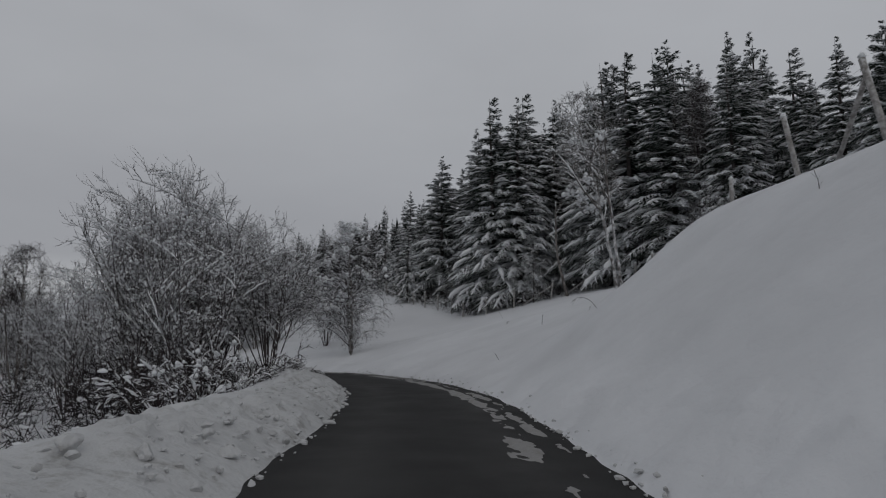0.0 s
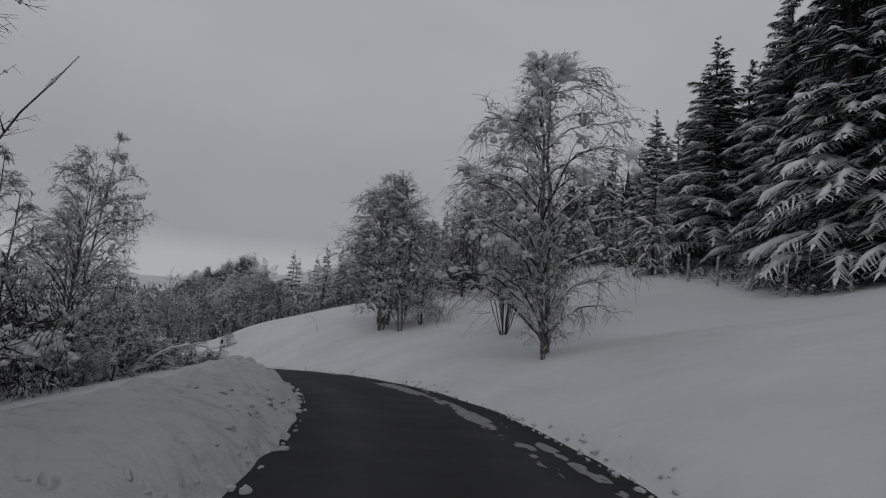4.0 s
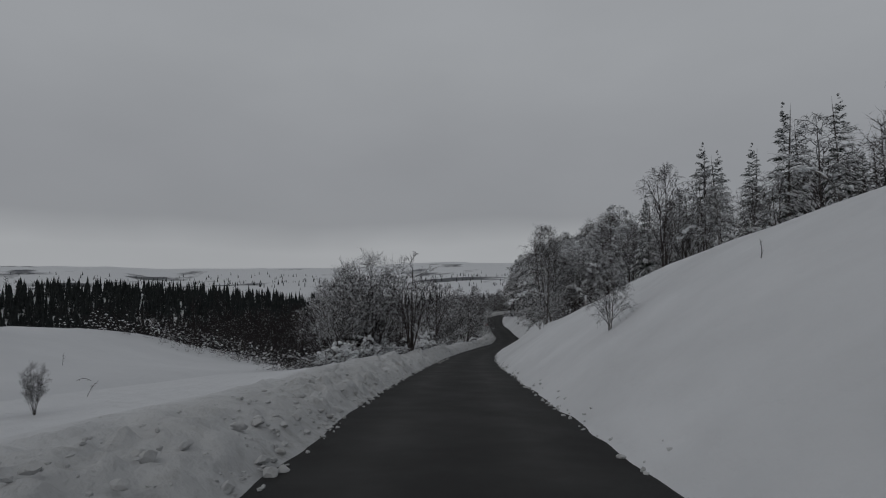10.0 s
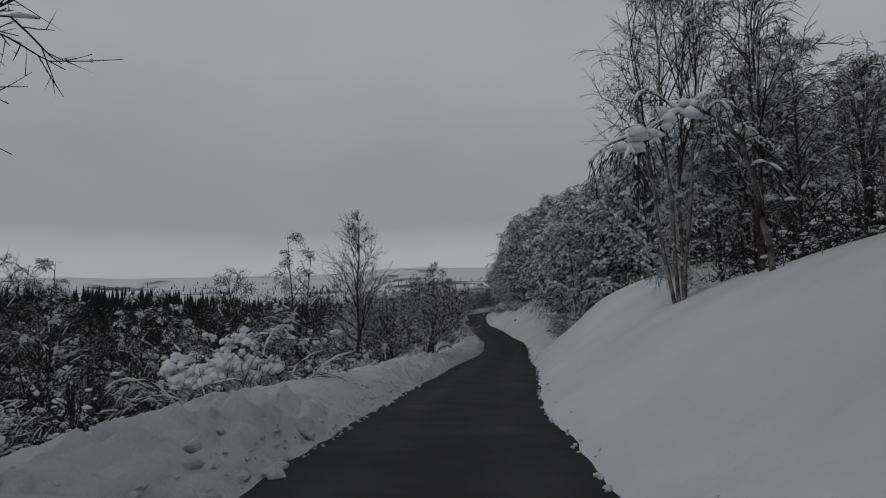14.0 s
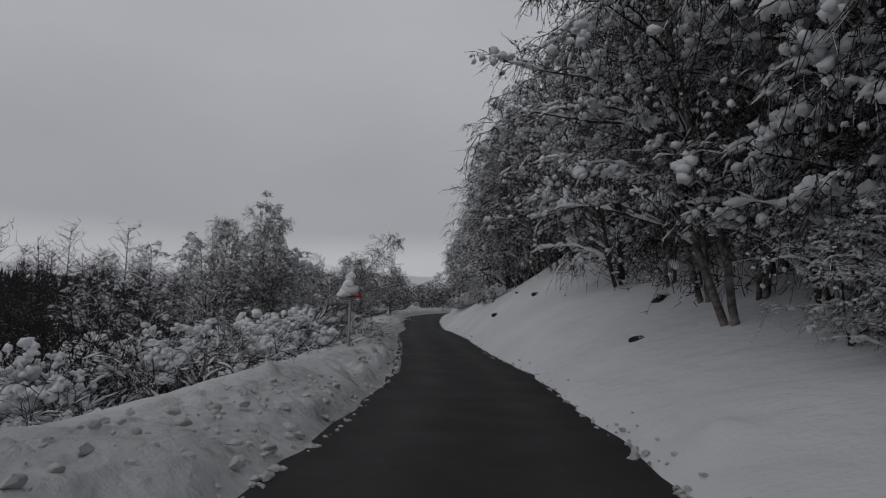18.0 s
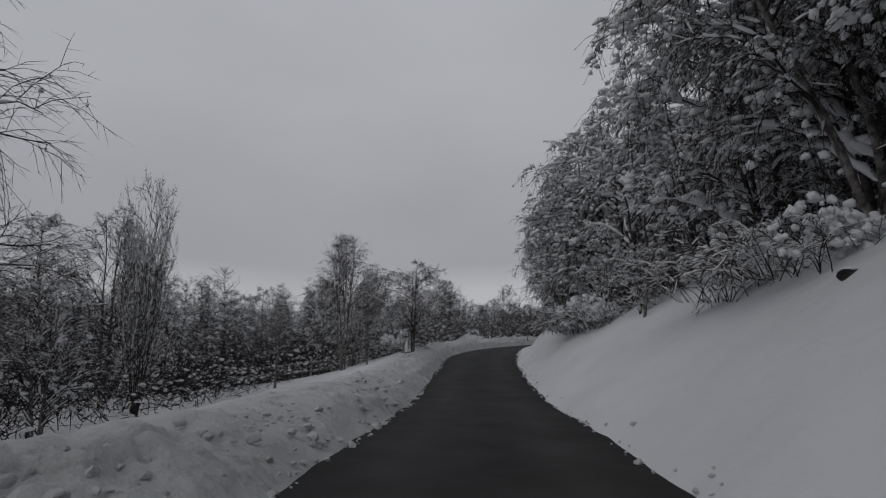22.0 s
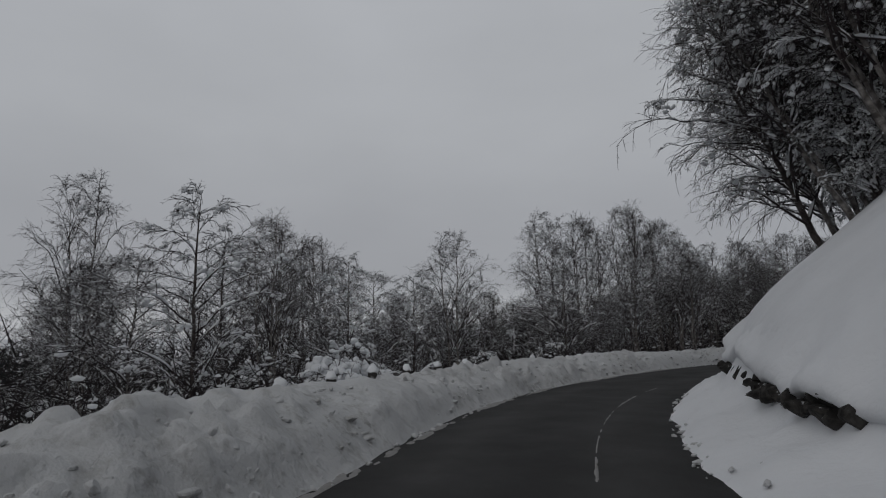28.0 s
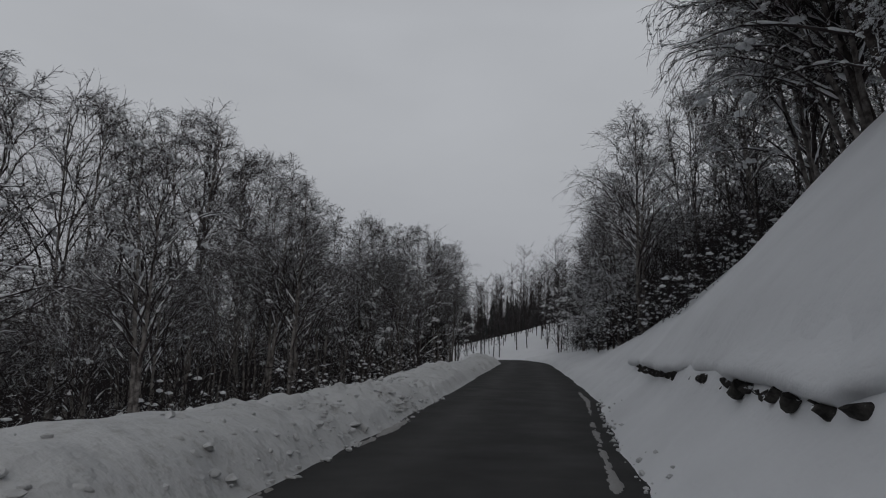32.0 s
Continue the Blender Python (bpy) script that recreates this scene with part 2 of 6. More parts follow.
def glide(xs, ys, q):
    """Catmull-Rom through the rows ys at the even steps xs."""
    f = np.clip((np.asarray(q, float) - xs[0]) / (xs[1] - xs[0]), 0, len(xs) - 1.0001)
    i = f.astype(int)
    t = (f - i)[..., None]
    p = [ys[np.clip(i + k, 0, len(xs) - 1)] for k in (-1, 0, 1, 2)]
    return 0.5 * (2 * p[1] + (p[2] - p[0]) * t + (2 * p[0] - 5 * p[1] + 4 * p[2] - p[3]) * t**2 + (3 * p[1] - p[0] - 3 * p[2] + p[3]) * t**3)


LINE_S = np.arange(-14.0, 305.0, 0.5)
LINE = glide(ROAD_S, ROAD, LINE_S)
AHEAD = np.gradient(LINE[:, :2], axis=0)
AHEAD /= np.linalg.norm(AHEAD, axis=1)[:, None]
RIGHT = np.stack([AHEAD[:, 1], -AHEAD[:, 0]], 1)
# along the road: left edge, right edge
EDGES = [(-14, -1.9, 1.7), (5, -1.9, 1.7), (20, -1.5, 2.2), (36, -1.4, 2.3), (45, -1.6, 2.2), (60, -1.65, 2.0), (80, -2.1, 1.5), (100, -2.2, 1.2), (116, -2.2, 1.05),
         (130, -2.2, 1.6), (143, -1.8, 1.6), (160, -1.6, 2.15), (170, -1.7, 1.9), (180, -2.0, 1.9), (192, -1.5, 1.8), (206, -1.7, 2.1), (216, -2.3, 2.05), (228, -2.0, 1.6),
         (238, -2.3, 1.6), (246, -2.3, 1.25), (251, -2.2, 1.7), (262, -2.1, 2.5), (275, -2.0, 2.4), (305, -1.8, 1.8)]
# ground above the road at growing distances from its edge
OUT_R = (0, 0.4, 0.95, 1.5, 3, 6, 10, 16, 30, 60)
SIDE_R1 = [(-15, .25, 0.62, 1.0, 2.3, 4.4, 5.4, 6.9, 8.5, 13), (9, .25, .6, 1.0, 2.3, 4.7, 5.9, 7.0, 8.5, 13), (15, .25, .6, 1.0, 2.3, 4.75, 6.1, 6.8, 8.2, 13), (21, .25, 0.45, .65, 1.2, 2.5, 4.2, 5.6, 7.5, 13), (42, .25, 0.42, .6, 1.0, 1.6, 2.2, 3.6, 7, 14),
           (56, .25, 0.47, .7, 1.4, 2.2, 3.2, 5, 9, 16), (75, .3, 0.7, 1.1, 2.2, 3.9, 5.2, 6.4, 9.5, 16), (87, .3, .7, 1.1, 2.15, 3.95, 5.0, 6.0, 9, 15.5), (106, .3, 0.65, 1.0, 1.95, 3.1, 3.6, 4.2, 7.2, 14), (124, .3, 0.62, .95, 1.9, 2.9, 3.4, 4.4, 8, 15), (131, .35, 0.93, 1.5, 2.9, 4.1, 4.6, 5.4, 9, 16)]
SIDE_R2 = [(134.5, .35, 0.88, 1.4, 2.5, 3.3, 3.8, 5, 9, 16), (138, .3, 0.6, .9, 1.5, 2.1, 2.8, 4.4, 9.5, 17), (143, .3, 0.47, .65, .9, 1.4, 2.4, 4.2, 10, 18), (155, .25, 0.47, .7, 1.3, 2.6, 4.6, 7.6, 14, 22), (170, .35, 0.88, 1.4, 2.4, 4.2, 6.2, 9.2, 15, 24), (177, .35, .9, 1.45, 2.75, 5.0, 7.3, 10, 15.5, 24), (190, .3, 0.7, 1.15, 2.2, 3.9, 5.8, 8.5, 13.5, 22),
           (206, .3, .8, 1.3, 2.2, 3.3, 4.4, 7.5, 14, 23), (222, .25, .5, 1.2, 2.4, 4.2, 6.2, 9, 15, 24), (231, .2, .46, 1.55, 2.9, 5.2, 7.8, 11.5, 18, 26), (240, .26, .66, 1.85, 3.25, 5.9, 8.8, 12.8, 19, 27), (249, .32, .9, 2.1, 3.65, 6.5, 9.4, 13, 19, 26), (256, .35, .95, 2.0, 3.75, 6.7, 9.4, 13, 19, 26), (264, .35, .75, 1.4, 2.8, 5.1, 7.4, 10.5, 17, 24), (280, .3, .55, .8, 1.4, 2.6, 4, 6, 10, 17), (300, .3, 0.5, .6, .9, 1.5, 2.4, 4, 7, 13)]
OUT_L = (0, 0.5, 1.4, 2.2, 4, 8, 15, 30, 60)
SIDE_L1 = [(-15, .3, .5, .35, -.3, -2, -4.5, -9, -16), (20, .3, .5, .35, -.3, -1.8, -4.5, -9, -18), (45, .35, .55, .45, .2, -.3, -1.0, -3, -16), (60, .3, .5, .45, .2, .0, .2, 1.0, -12),
           (90, .3, .45, .4, .1, -.2, .4, 2.2, -12), (110, .3, .45, .3, -.2, -.8, -.6, 1.4, -12), (125, .3, .45, .3, -.4, -1.8, -2.5, -.5, -14)]
SIDE_L2 = [(140, .3, .45, .3, -.5, -2.5, -5, -7, -14), (160, .3, .5, .4, -.2, -1, -2, -4, -8), (200, .35, .5, .4, -.1, -.6, -1.2, -2.5, -6), (225, .5, .75, .6, 0, -1.5, -3, -5, -9),
           (250, .45, .7, .55, -.2, -2, -3.5, -5, -9), (300, .3, .5, .3, -.2, -1, -2, -4, -8)]
FAR_L = (60, 120, 250, 320, 520, 750, 1500, 2600, 3600, 6000)
FAR_LZ = (-26, -40, -46, -40, -16, -24, -44, 0, 70, 110)
FAR_R = (60, 150, 300, 800, 6000)
FAR_RZ = (0, 12, 14, 14, 14)


def wave(x, y, seed=0):
    """Smooth value noise from -1 to 1."""
    x, y = np.asarray(x, float), np.asarray(y, float)
    i, j = np.floor(x), np.floor(y)
    u, v = x - i, y - j
    u, v = u * u * (3 - 2 * u), v * v * (3 - 2 * v)

    def h(a, b):
        w = np.sin(a * 127.1 + b * 311.7 + seed * 74.7) * 43758.5453
        return w - np.floor(w)
    return 2 * ((h(i, j) * (1 - u) + h(i + 1, j) * u) * (1 - v) + (h(i, j + 1) * (1 - u) + h(i + 1, j + 1) * u) * v) - 1


def column(rows, k, s):
    rows = np.array(rows)
    return np.interp(s, rows[:, 0], rows[:, k])


def profile(rows, outs, s, d):
    """Height at the distance d from the road's edge, smooth along s."""
    rows = np.array(rows)
    tab = np.stack([np.zeros_like(s)] + [np.interp(s, rows[:, 0], rows[:, k]) for k in range(1, rows.shape[1])], -1)
    d = np.clip(d, 0, outs[-1])
    i = np.clip(np.searchsorted(outs, d, side="right") - 1, 0, len(outs) - 2)
    o = np.array(outs, float)
    f = (d - o[i]) / (o[i + 1] - o[i])
    n = np.arange(len(s))
    pa, pb = tab[n, np.maximum(i - 1, 0)], tab[n, np.minimum(i + 2, len(outs) - 1)]
    a, b = tab[n, i], tab[n, i + 1]
    h = o[i + 1] - o[i]
    ga = (b - pa) / (o[i + 1] - o[np.maximum(i - 1, 0)])
    gb = (pb - a) / (o[np.minimum(i + 2, len(outs) - 1)] - o[i])
    return (2 * f**3 - 3 * f**2 + 1) * a + (f**3 - 2 * f**2 + f) * h * ga + (3 * f**2 - 2 * f**3) * b + (f**3 - f**2) * h * gb


def road_place(s, u):
    """x, y and the road's height at s along and u to the right of the line."""
    i = np.clip((np.asarray(s, float) - LINE_S[0]) / 0.5, 0, len(LINE_S) - 1.001)
    k = i.astype(int)
    f = (i - k)[..., None]
    p = LINE[k] * (1 - f) + LINE[k + 1] * f
    r = RIGHT[k] * (1 - f) + RIGHT[k + 1] * f
    return p[..., 0] + r[..., 0] * u, p[..., 1] + r[..., 1] * u, p[..., 2]


def beside(s, u):
    """Height of the ground above the road's own height, at s and u."""
    s, u = np.asarray(s, float), np.asarray(u, float)
    dl, dr = column(EDGES, 1, s) - u, u - column(EDGES, 2, s)
    w = np.clip((dl - 58) / 50, 0, 1)
    left = profile(SIDE_L1 + SIDE_L2, OUT_L, s, dl) * (1 - w) + (np.interp(dl, FAR_L, FAR_LZ) - road_place(s, 0 * s)[2]) * w
    right = profile(SIDE_R1 + SIDE_R2, OUT_R, s, dr) + np.where(dr > 60, np.interp(dr, FAR_R, FAR_RZ), 0)
    return np.where(dl > 0, left, np.where(dr > 0, right, 0.0)), np.maximum(dl, dr)


def along(x, y):
    """s and u of places, by the nearest point of the line."""
    x, y = np.ravel(np.asarray(x, float)), np.ravel(np.asarray(y, float))
    s, u = np.empty_like(x), np.empty_like(x)
    for a in range(0, len(x), 4000):
        q = np.stack([x[a:a + 4000], y[a:a + 4000]], 1)
        k = ((q[:, None] - LINE[None, ::2, :2]) ** 2).sum(-1).argmin(1) * 2
        d = q - LINE[k, :2]
        s[a:a + 4000] = LINE_S[k] + np.clip((d * AHEAD[k]).sum(1), -0.6, 0.6)
        side = (d * RIGHT[k]).sum(1)
        u[a:a + 4000] = np.sign(side) * np.hypot(d[:, 0], d[:, 1])
    return s, u


def ground_z(x, y):
    s, u = along(x, y)
    h, d = beside(s, u)
    q = np.stack([np.ravel(x), np.ravel(y)], 1)
    for e, sign in ((0, -1), (-1, 1)):                      # past the road's ends the two sides melt into one slope
        rel = q - LINE[e, :2]
        over = sign * (rel @ AHEAD[e])
        side = rel @ RIGHT[e]
        h2, _ = beside(s, np.abs(u) + 3.0)
        h1, _ = beside(s, -np.abs(u) - 3.0)
        w = np.clip(0.5 + side / (2.2 * np.maximum(over, 4.0)), 0, 1)
        w = w * w * (3 - 2 * w)
        h = np.where(over > 0, h1 * (1 - w) + h2 * w, h)
    z = road_place(s, 0 * s)[2] + h
    xr, yr = np.ravel(x), np.ravel(y)
    z = z + np.clip((d - 5) / 30, 0, 1) * (wave(xr / 9, yr / 9, 3) * 0.35 + wave(xr / 3.1, yr / 3.1, 4) * 0.12)
    rough = np.clip((d - 60) / 400, 0, 1)
    z = z + rough * (wave(xr / 160, yr / 160, 5) * 7 + wave(xr / 60, yr / 60, 6) * 2)
    z = z + np.clip((d - 1500) / 1500, 0, 1) * (wave(xr / 900, yr / 900, 7) * 45 + wave(xr / 320, yr / 320, 8) * 12)
    return z


def spot(s, u):
    """A place on the ground at s along and u across."""
    x, y, _ = road_place(np.array([s]), np.array([u]))
    return float(x[0]), float(y[0]), float(ground_z(x, y)[0])

# ---- ground ----
def fast_mesh(name, verts, groups, mat, smooth=True):
    """A mesh from an array of vertices and arrays of faces, one array for each number of corners."""
    groups = [np.asarray(g, np.int32) for g in groups if len(g)]
    me = bpy.data.meshes.new(name)
    if groups:
        verts = np.asarray(verts, np.float32).reshape(-1, 3)
        sizes = np.concatenate([np.full(len(g), g.shape[1], np.int32) for g in groups])
        loops = np.concatenate([g.ravel() for g in groups])
        me.vertices.add(len(verts))
        me.vertices.foreach_set("co", verts.ravel())
        me.loops.add(len(loops))
        me.loops.foreach_set("vertex_index", loops)
        me.polygons.add(len(sizes))
        me.polygons.foreach_set("loop_start", np.concatenate([[0], np.cumsum(sizes)[:-1]]).astype(np.int32))
        me.polygons.foreach_set("use_smooth", np.full(len(sizes), smooth))
        me.update(calc_edges=True)
    me.materials.append(mat)
    return me


def mesh_ob(name, verts, faces, mat, smooth=True, parent=None):
    ob = new(name, fast_mesh(name, verts, [faces], mat, smooth))
    if parent:
        ob.parent = parent
    return ob


def sheet_faces(n, m):
    i, j = np.meshgrid(np.arange(n - 1), np.arange(m - 1), indexing="ij")
    a = (i * m + j).ravel()
    return np.stack([a, a + 1, a + m + 1, a + m], 1)


def build_ground():
    near = np.arange(-150, 150.1, 2.0)
    step, tail = 2.0, []
    x = 150.0
    while x < 4700:
        step *= 1.10
        x += step
        tail.append(x)
    axis = np.r_[-np.array(tail[::-1]), near, np.array(tail)]
    gx, gy = np.meshgrid(axis - 85, axis + 95, indexing="ij")
    x, y = gx.ravel(), gy.ravel()
    s, u = along(x, y)
    _, d = beside(s, u)
    z = ground_z(x, y) - 0.9 * np.clip((8.4 - d) / 1.2, 0, 1)
    n = len(axis)
    ob = mesh_ob("ground", np.stack([x, y, z], 1), sheet_faces(n, n), GROUND)
    return tagged(ob, "snow-covered hillside, fields and far hills", "ground", kind="structure")


def build_bank(side):
    """The ploughed verge and slope along one side of the road."""
    ss = np.arange(-14, 304, 0.12 if side < 0 else 0.2)
    outs = np.r_[np.arange(-0.15, 1.6, 0.07 if side < 0 else 0.12), np.arange(1.62, 2.6, 0.14), np.arange(2.7, 5, 0.3), np.arange(5.2, 9.3, 0.6)]
    S, D = np.meshgrid(ss, outs, indexing="ij")
    S, D = S.ravel(), D.ravel()
    ragged = 0.05 * wave(S / 1.7, 0 * S, 11 + side) + 0.05 * wave(S / 0.6, 0 * S, 12 + side)
    near = np.clip(1 - D / 1.5, 0, 1)
    edge = column(EDGES, 1 if side < 0 else 2, S)
    u = edge + side * (D + ragged * near)
    x, y, zr = road_place(S, u)
    rows, out = (SIDE_L1 + SIDE_L2, OUT_L) if side < 0 else (SIDE_R1 + SIDE_R2, OUT_R)
    z = ground_z(x, y)
    h = profile(rows, out, S, np.maximum(D, 0))
    z = np.where(D < 5, zr + h, z)
    z = np.where(D < -0.01, zr - 0.05, z)
    chunky = np.clip(D / 0.25, 0, 1) * np.clip(1.9 - D * (0.75 if side < 0 else 1.1), 0, 1)
    clods = 0.10 * np.clip(wave(S / 0.42, u / 0.34, 22) - 0.1, 0, 0.6) + 0.09 * np.clip(wave(S / 0.24, u / 0.22, 25) - 0.15, 0, 0.5) + 0.07 * wave(S / 0.16, u / 0.14, 26)
    lumps = 0.06 * wave(S / 0.8, u / 0.6, 21) + 1.5 * clods * np.clip(0.6 + 0.8 * wave(S / 2.3, u / 1.1, 27), 0.1, 1.2)
    z += chunky * lumps * ((1.2 + np.interp(S, (24, 32, 52, 66, 218, 228, 262), (-0.1, -0.35, -0.35, 0.0, 0.0, 0.1, 0.1))) if side < 0 else 0.5)
    z += np.clip(D / 1.0, 0, 1) * (0.05 * wave(S / 2.2, u / 1.7, 23) + 0.09 * wave(S / 6, u / 4, 24)) * np.clip((9 - D) / 4, 0, 1)
    z -= 0.12 * np.clip((D - 8.3) / 0.7, 0, 1)
    n, m = len(ss), len(outs)
    faces = sheet_faces(n, m)
    if side > 0:
        faces = faces[:, ::-1]
    ob = mesh_ob("snow_bank_left" if side < 0 else "snow_bank_right", np.stack([x, y, z], 1), faces, SNOW_BANK if side < 0 else SNOW)
    ob.data.attributes.new("outward", "FLOAT", "POINT").data.foreach_set("value", D.astype(np.float32))
    label = "ploughed ridge of lumpy snow along the road" if side < 0 else "smooth snow slope rising from the road"
    return tagged(ob, label, "snow bank", kind="structure")


def build_road():
    ss = np.arange(-14, 304, 0.5)
    f = np.linspace(0, 1, 23)
    S, Fr = np.meshgrid(ss, f, indexing="ij")
    S, Fr = S.ravel(), Fr.ravel()
    a, b = column(EDGES, 1, S) - 0.5, column(EDGES, 2, S) + 0.5
    u = a + (b - a) * Fr
    x, y, z = road_place(S, u)
    z = z + 0.03 * (1 - (2 * Fr - 1) ** 2) - 0.02 + 0.004 * wave(S / 3, u / 1.5, 31)
    ob = mesh_ob("road", np.stack([x, y, z], 1), sheet_faces(len(ss), len(f))[:, ::-1], ASPHALT)
    ob.data.attributes.new("across", "FLOAT", "POINT").data.foreach_set("value", Fr.astype(np.float32))
    return tagged(ob, "narrow wet black asphalt road cleared of snow", "road", kind="structure")


build_ground()
build_bank(-1)
build_bank(1)
build_road()

# ---- trees: skeletons first, then their meshes ----
LUMPY = 1 + 0.55 * (np.random.RandomState(3).rand(260, 1) - 0.5)


class Heap:
    """Vertices and faces gathered for one mesh."""

    def __init__(self):
        self.v, self.f, self.n, self.darts, self.tubes, self.quads, self.tris = [], [], 0, [], {}, [], []

    def tube(self, pts, radii, sides=4, tip=True):
        """A round stem through the points; all of a size are made together at the end."""
        self.tubes.setdefault((len(pts), sides, tip), []).append((pts, radii))

    def lay_tubes(self):
        for (k, sides, tip), many in self.tubes.items():
            self.tube_many(np.array([m[0] for m in many], float), np.array([m[1] for m in many], float), sides, tip)
        self.tubes = {}

    def tube_many(self, p, r, sides=3, tip=False):
        """Round stems, all at once: points (n, k, 3), radii (n, k)."""
        if not len(p):
            return
        n, k = p.shape[:2]
        t = np.gradient(p, axis=1)
        t /= np.linalg.norm(t, axis=2)[..., None] + 1e-9
        ref = np.where(np.abs(t[..., 2:3]) > 0.9, np.array([1.0, 0, 0]), np.array([0, 0, 1.0]))
        a = np.cross(t, ref)
        a /= np.linalg.norm(a, axis=2)[..., None] + 1e-9
        b = np.cross(t, a)
        ang = np.arange(sides) * 2 * np.pi / sides
        ring = p[:, :, None] + r[:, :, None, None] * (a[:, :, None] * np.cos(ang)[:, None] + b[:, :, None] * np.sin(ang)[:, None])
        self.v.append(ring.reshape(-1, 3))
        i, j = np.meshgrid(np.arange(k - 1), np.arange(sides), indexing="ij")
        i, j = i.ravel(), j.ravel()
        j2 = (j + 1) % sides
        quad = np.stack([i * sides + j, i * sides + j2, (i + 1) * sides + j2, (i + 1) * sides + j], 1)
        n0 = self.n + np.arange(n) * k * sides
        self.quads.append((n0[:, None, None] + quad[None]).reshape(-1, 4))
        if tip:
            self.f += (n0[:, None] + (k - 1) * sides + np.arange(sides)[None]).tolist()
        self.n += n * k * sides

    def dart_many(self, base, tip, width):
        """Straight slivers from base to tip, three-sided."""
        d = tip - base
        w = np.broadcast_to(np.asarray(width, float).reshape(-1, 1), (len(d), 1))
        a = np.cross(d, np.array((0.31, 0.2, 0.93)))
        a = a / (np.linalg.norm(a, axis=1)[:, None] + 1e-9) * w
        b = np.cross(d, a)
        b = b / (np.linalg.norm(b, axis=1)[:, None] + 1e-9) * w
        self.v.append(np.stack([base + a, base - a * 0.5 + b * 0.87, base - a * 0.5 - b * 0.87, tip], 1).reshape(-1, 3))
        n0 = self.n + 4 * np.arange(len(d))
        self.tris.append(np.stack([np.stack([n0, n0 + 1, n0 + 3], 1), np.stack([n0 + 1, n0 + 2, n0 + 3], 1), np.stack([n0 + 2, n0, n0 + 3], 1)], 1).reshape(-1, 3))
        self.n += 4 * len(d)

    def blob_many(self, c, size, rng, ball):
        """Lumps at the places c, of the half sizes size (n, 3), flattened below."""
        if not len(c):
            return
        bv, bf = ball
        w = bv[None] * size[:, None] * (1 + 0.55 * (rng.rand(len(c), len(bv), 1) - 0.5))
        w[..., 2] = np.where(w[..., 2] < 0, w[..., 2] * 0.75, w[..., 2])
        self.v.append((w + c[:, None]).reshape(-1, 3))
        self.tris.append((self.n + np.arange(len(c))[:, None, None] * len(bv) + np.array(bf)[None]).reshape(-1, 3))
        self.n += len(c) * len(bv)

    def spike(self, base, tip, width, flat=0.4):
        """A three-sided needle or leaf spray."""
        base, tip = np.asarray(base, float), np.asarray(tip, float)
        d = tip - base
        side = np.cross(d, (0, 0, 1.0))
        side = side / (np.linalg.norm(side) + 1e-9) * width
        up = np.array((0, 0, width * flat))
        mid = base + d * 0.4
        n0 = self.n
        self.v.append(np.array([base, mid - side - up * 0.5, mid + side - up * 0.5, mid + up, tip]))
        self.n += 5
        self.f += [(n0, n0 + 1, n0 + 3), (n0, n0 + 3, n0 + 2), (n0, n0 + 2, n0 + 1), (n0 + 4, n0 + 3, n0 + 1), (n0 + 4, n0 + 2, n0 + 3), (n0 + 4, n0 + 1, n0 + 2)]

    def dart(self, base, tip, width):
        """The finest twigs and leaves: a three-sided sliver, made with all the others at the end."""
        self.darts.append((*base, *tip, width))

    def lay_darts(self):
        if self.darts:
            q = np.array(self.darts)
            self.dart_many(q[:, :3], q[:, 3:6], q[:, 6])
            self.darts = []

    def blob(self, c, rx, ry, rz, rng, ball):
        bv, bf = ball
        k = int(rng.random() * 61)
        w = bv * np.array((rx, ry, rz)) * LUMPY[k:k + len(bv)]
        w[:, 2] = np.where(w[:, 2] < 0, w[:, 2] * 0.45, w[:, 2])
        n0 = self.n
        self.v.append(w + np.asarray(c, float))
        self.n += len(bv)
        self.f += [(a + n0, b + n0, d + n0) for a, b, d in bf]

    def mesh(self, name, mat, smooth=True):
        self.lay_tubes()
        self.lay_darts()
        loose = {}
        for f in self.f:
            loose.setdefault(len(f), []).append(f)
        groups = ([np.concatenate(self.quads)] if self.quads else []) + ([np.concatenate(self.tris)] if self.tris else []) + [loose[k] for k in sorted(loose)]
        return fast_mesh(name, np.concatenate(self.v) if self.v else [], groups, mat, smooth)


def ball_mesh(sub):
    bm = bmesh.new()
    bmesh.ops.create_icosphere(bm, subdivisions=sub, radius=1)
    out = np.array([v.co[:] for v in bm.verts]), [tuple(v.index for v in f.verts) for f in bm.faces]
    bm.free()
    return out


BALL1, BALL2 = ball_mesh(1), ball_mesh(2)


def unit(v):
    return v / math.sqrt(v[0] * v[0] + v[1] * v[1] + v[2] * v[2] + 1e-18)


def stem(rng, start, way, length, r0, r1, n, wobble=0.1, pull=0.0, lift=0.0):
    """A bent stem: pull drags it down as it goes on, lift turns it up."""
    x, y, z = start
    a, b, c = way
    k = 1 / math.sqrt(a * a + b * b + c * c + 1e-18)
    a, b, c = a * k, b * k, c * k
    pts, step = [(x, y, z)], length / n
    for i in range(n):
        a, b, c = a + rng.gauss(0, wobble), b + rng.gauss(0, wobble), c + rng.gauss(0, wobble * 0.6) - pull * (i + 1) / n + lift
        k = 1 / math.sqrt(a * a + b * b + c * c + 1e-18)
        a, b, c = a * k, b * k, c * k
        x, y, z = x + a * step, y + b * step, z + c * step
        pts.append((x, y, z))
    return np.array(pts), [r0 + (r1 - r0) * i / n for i in range(n + 1)]


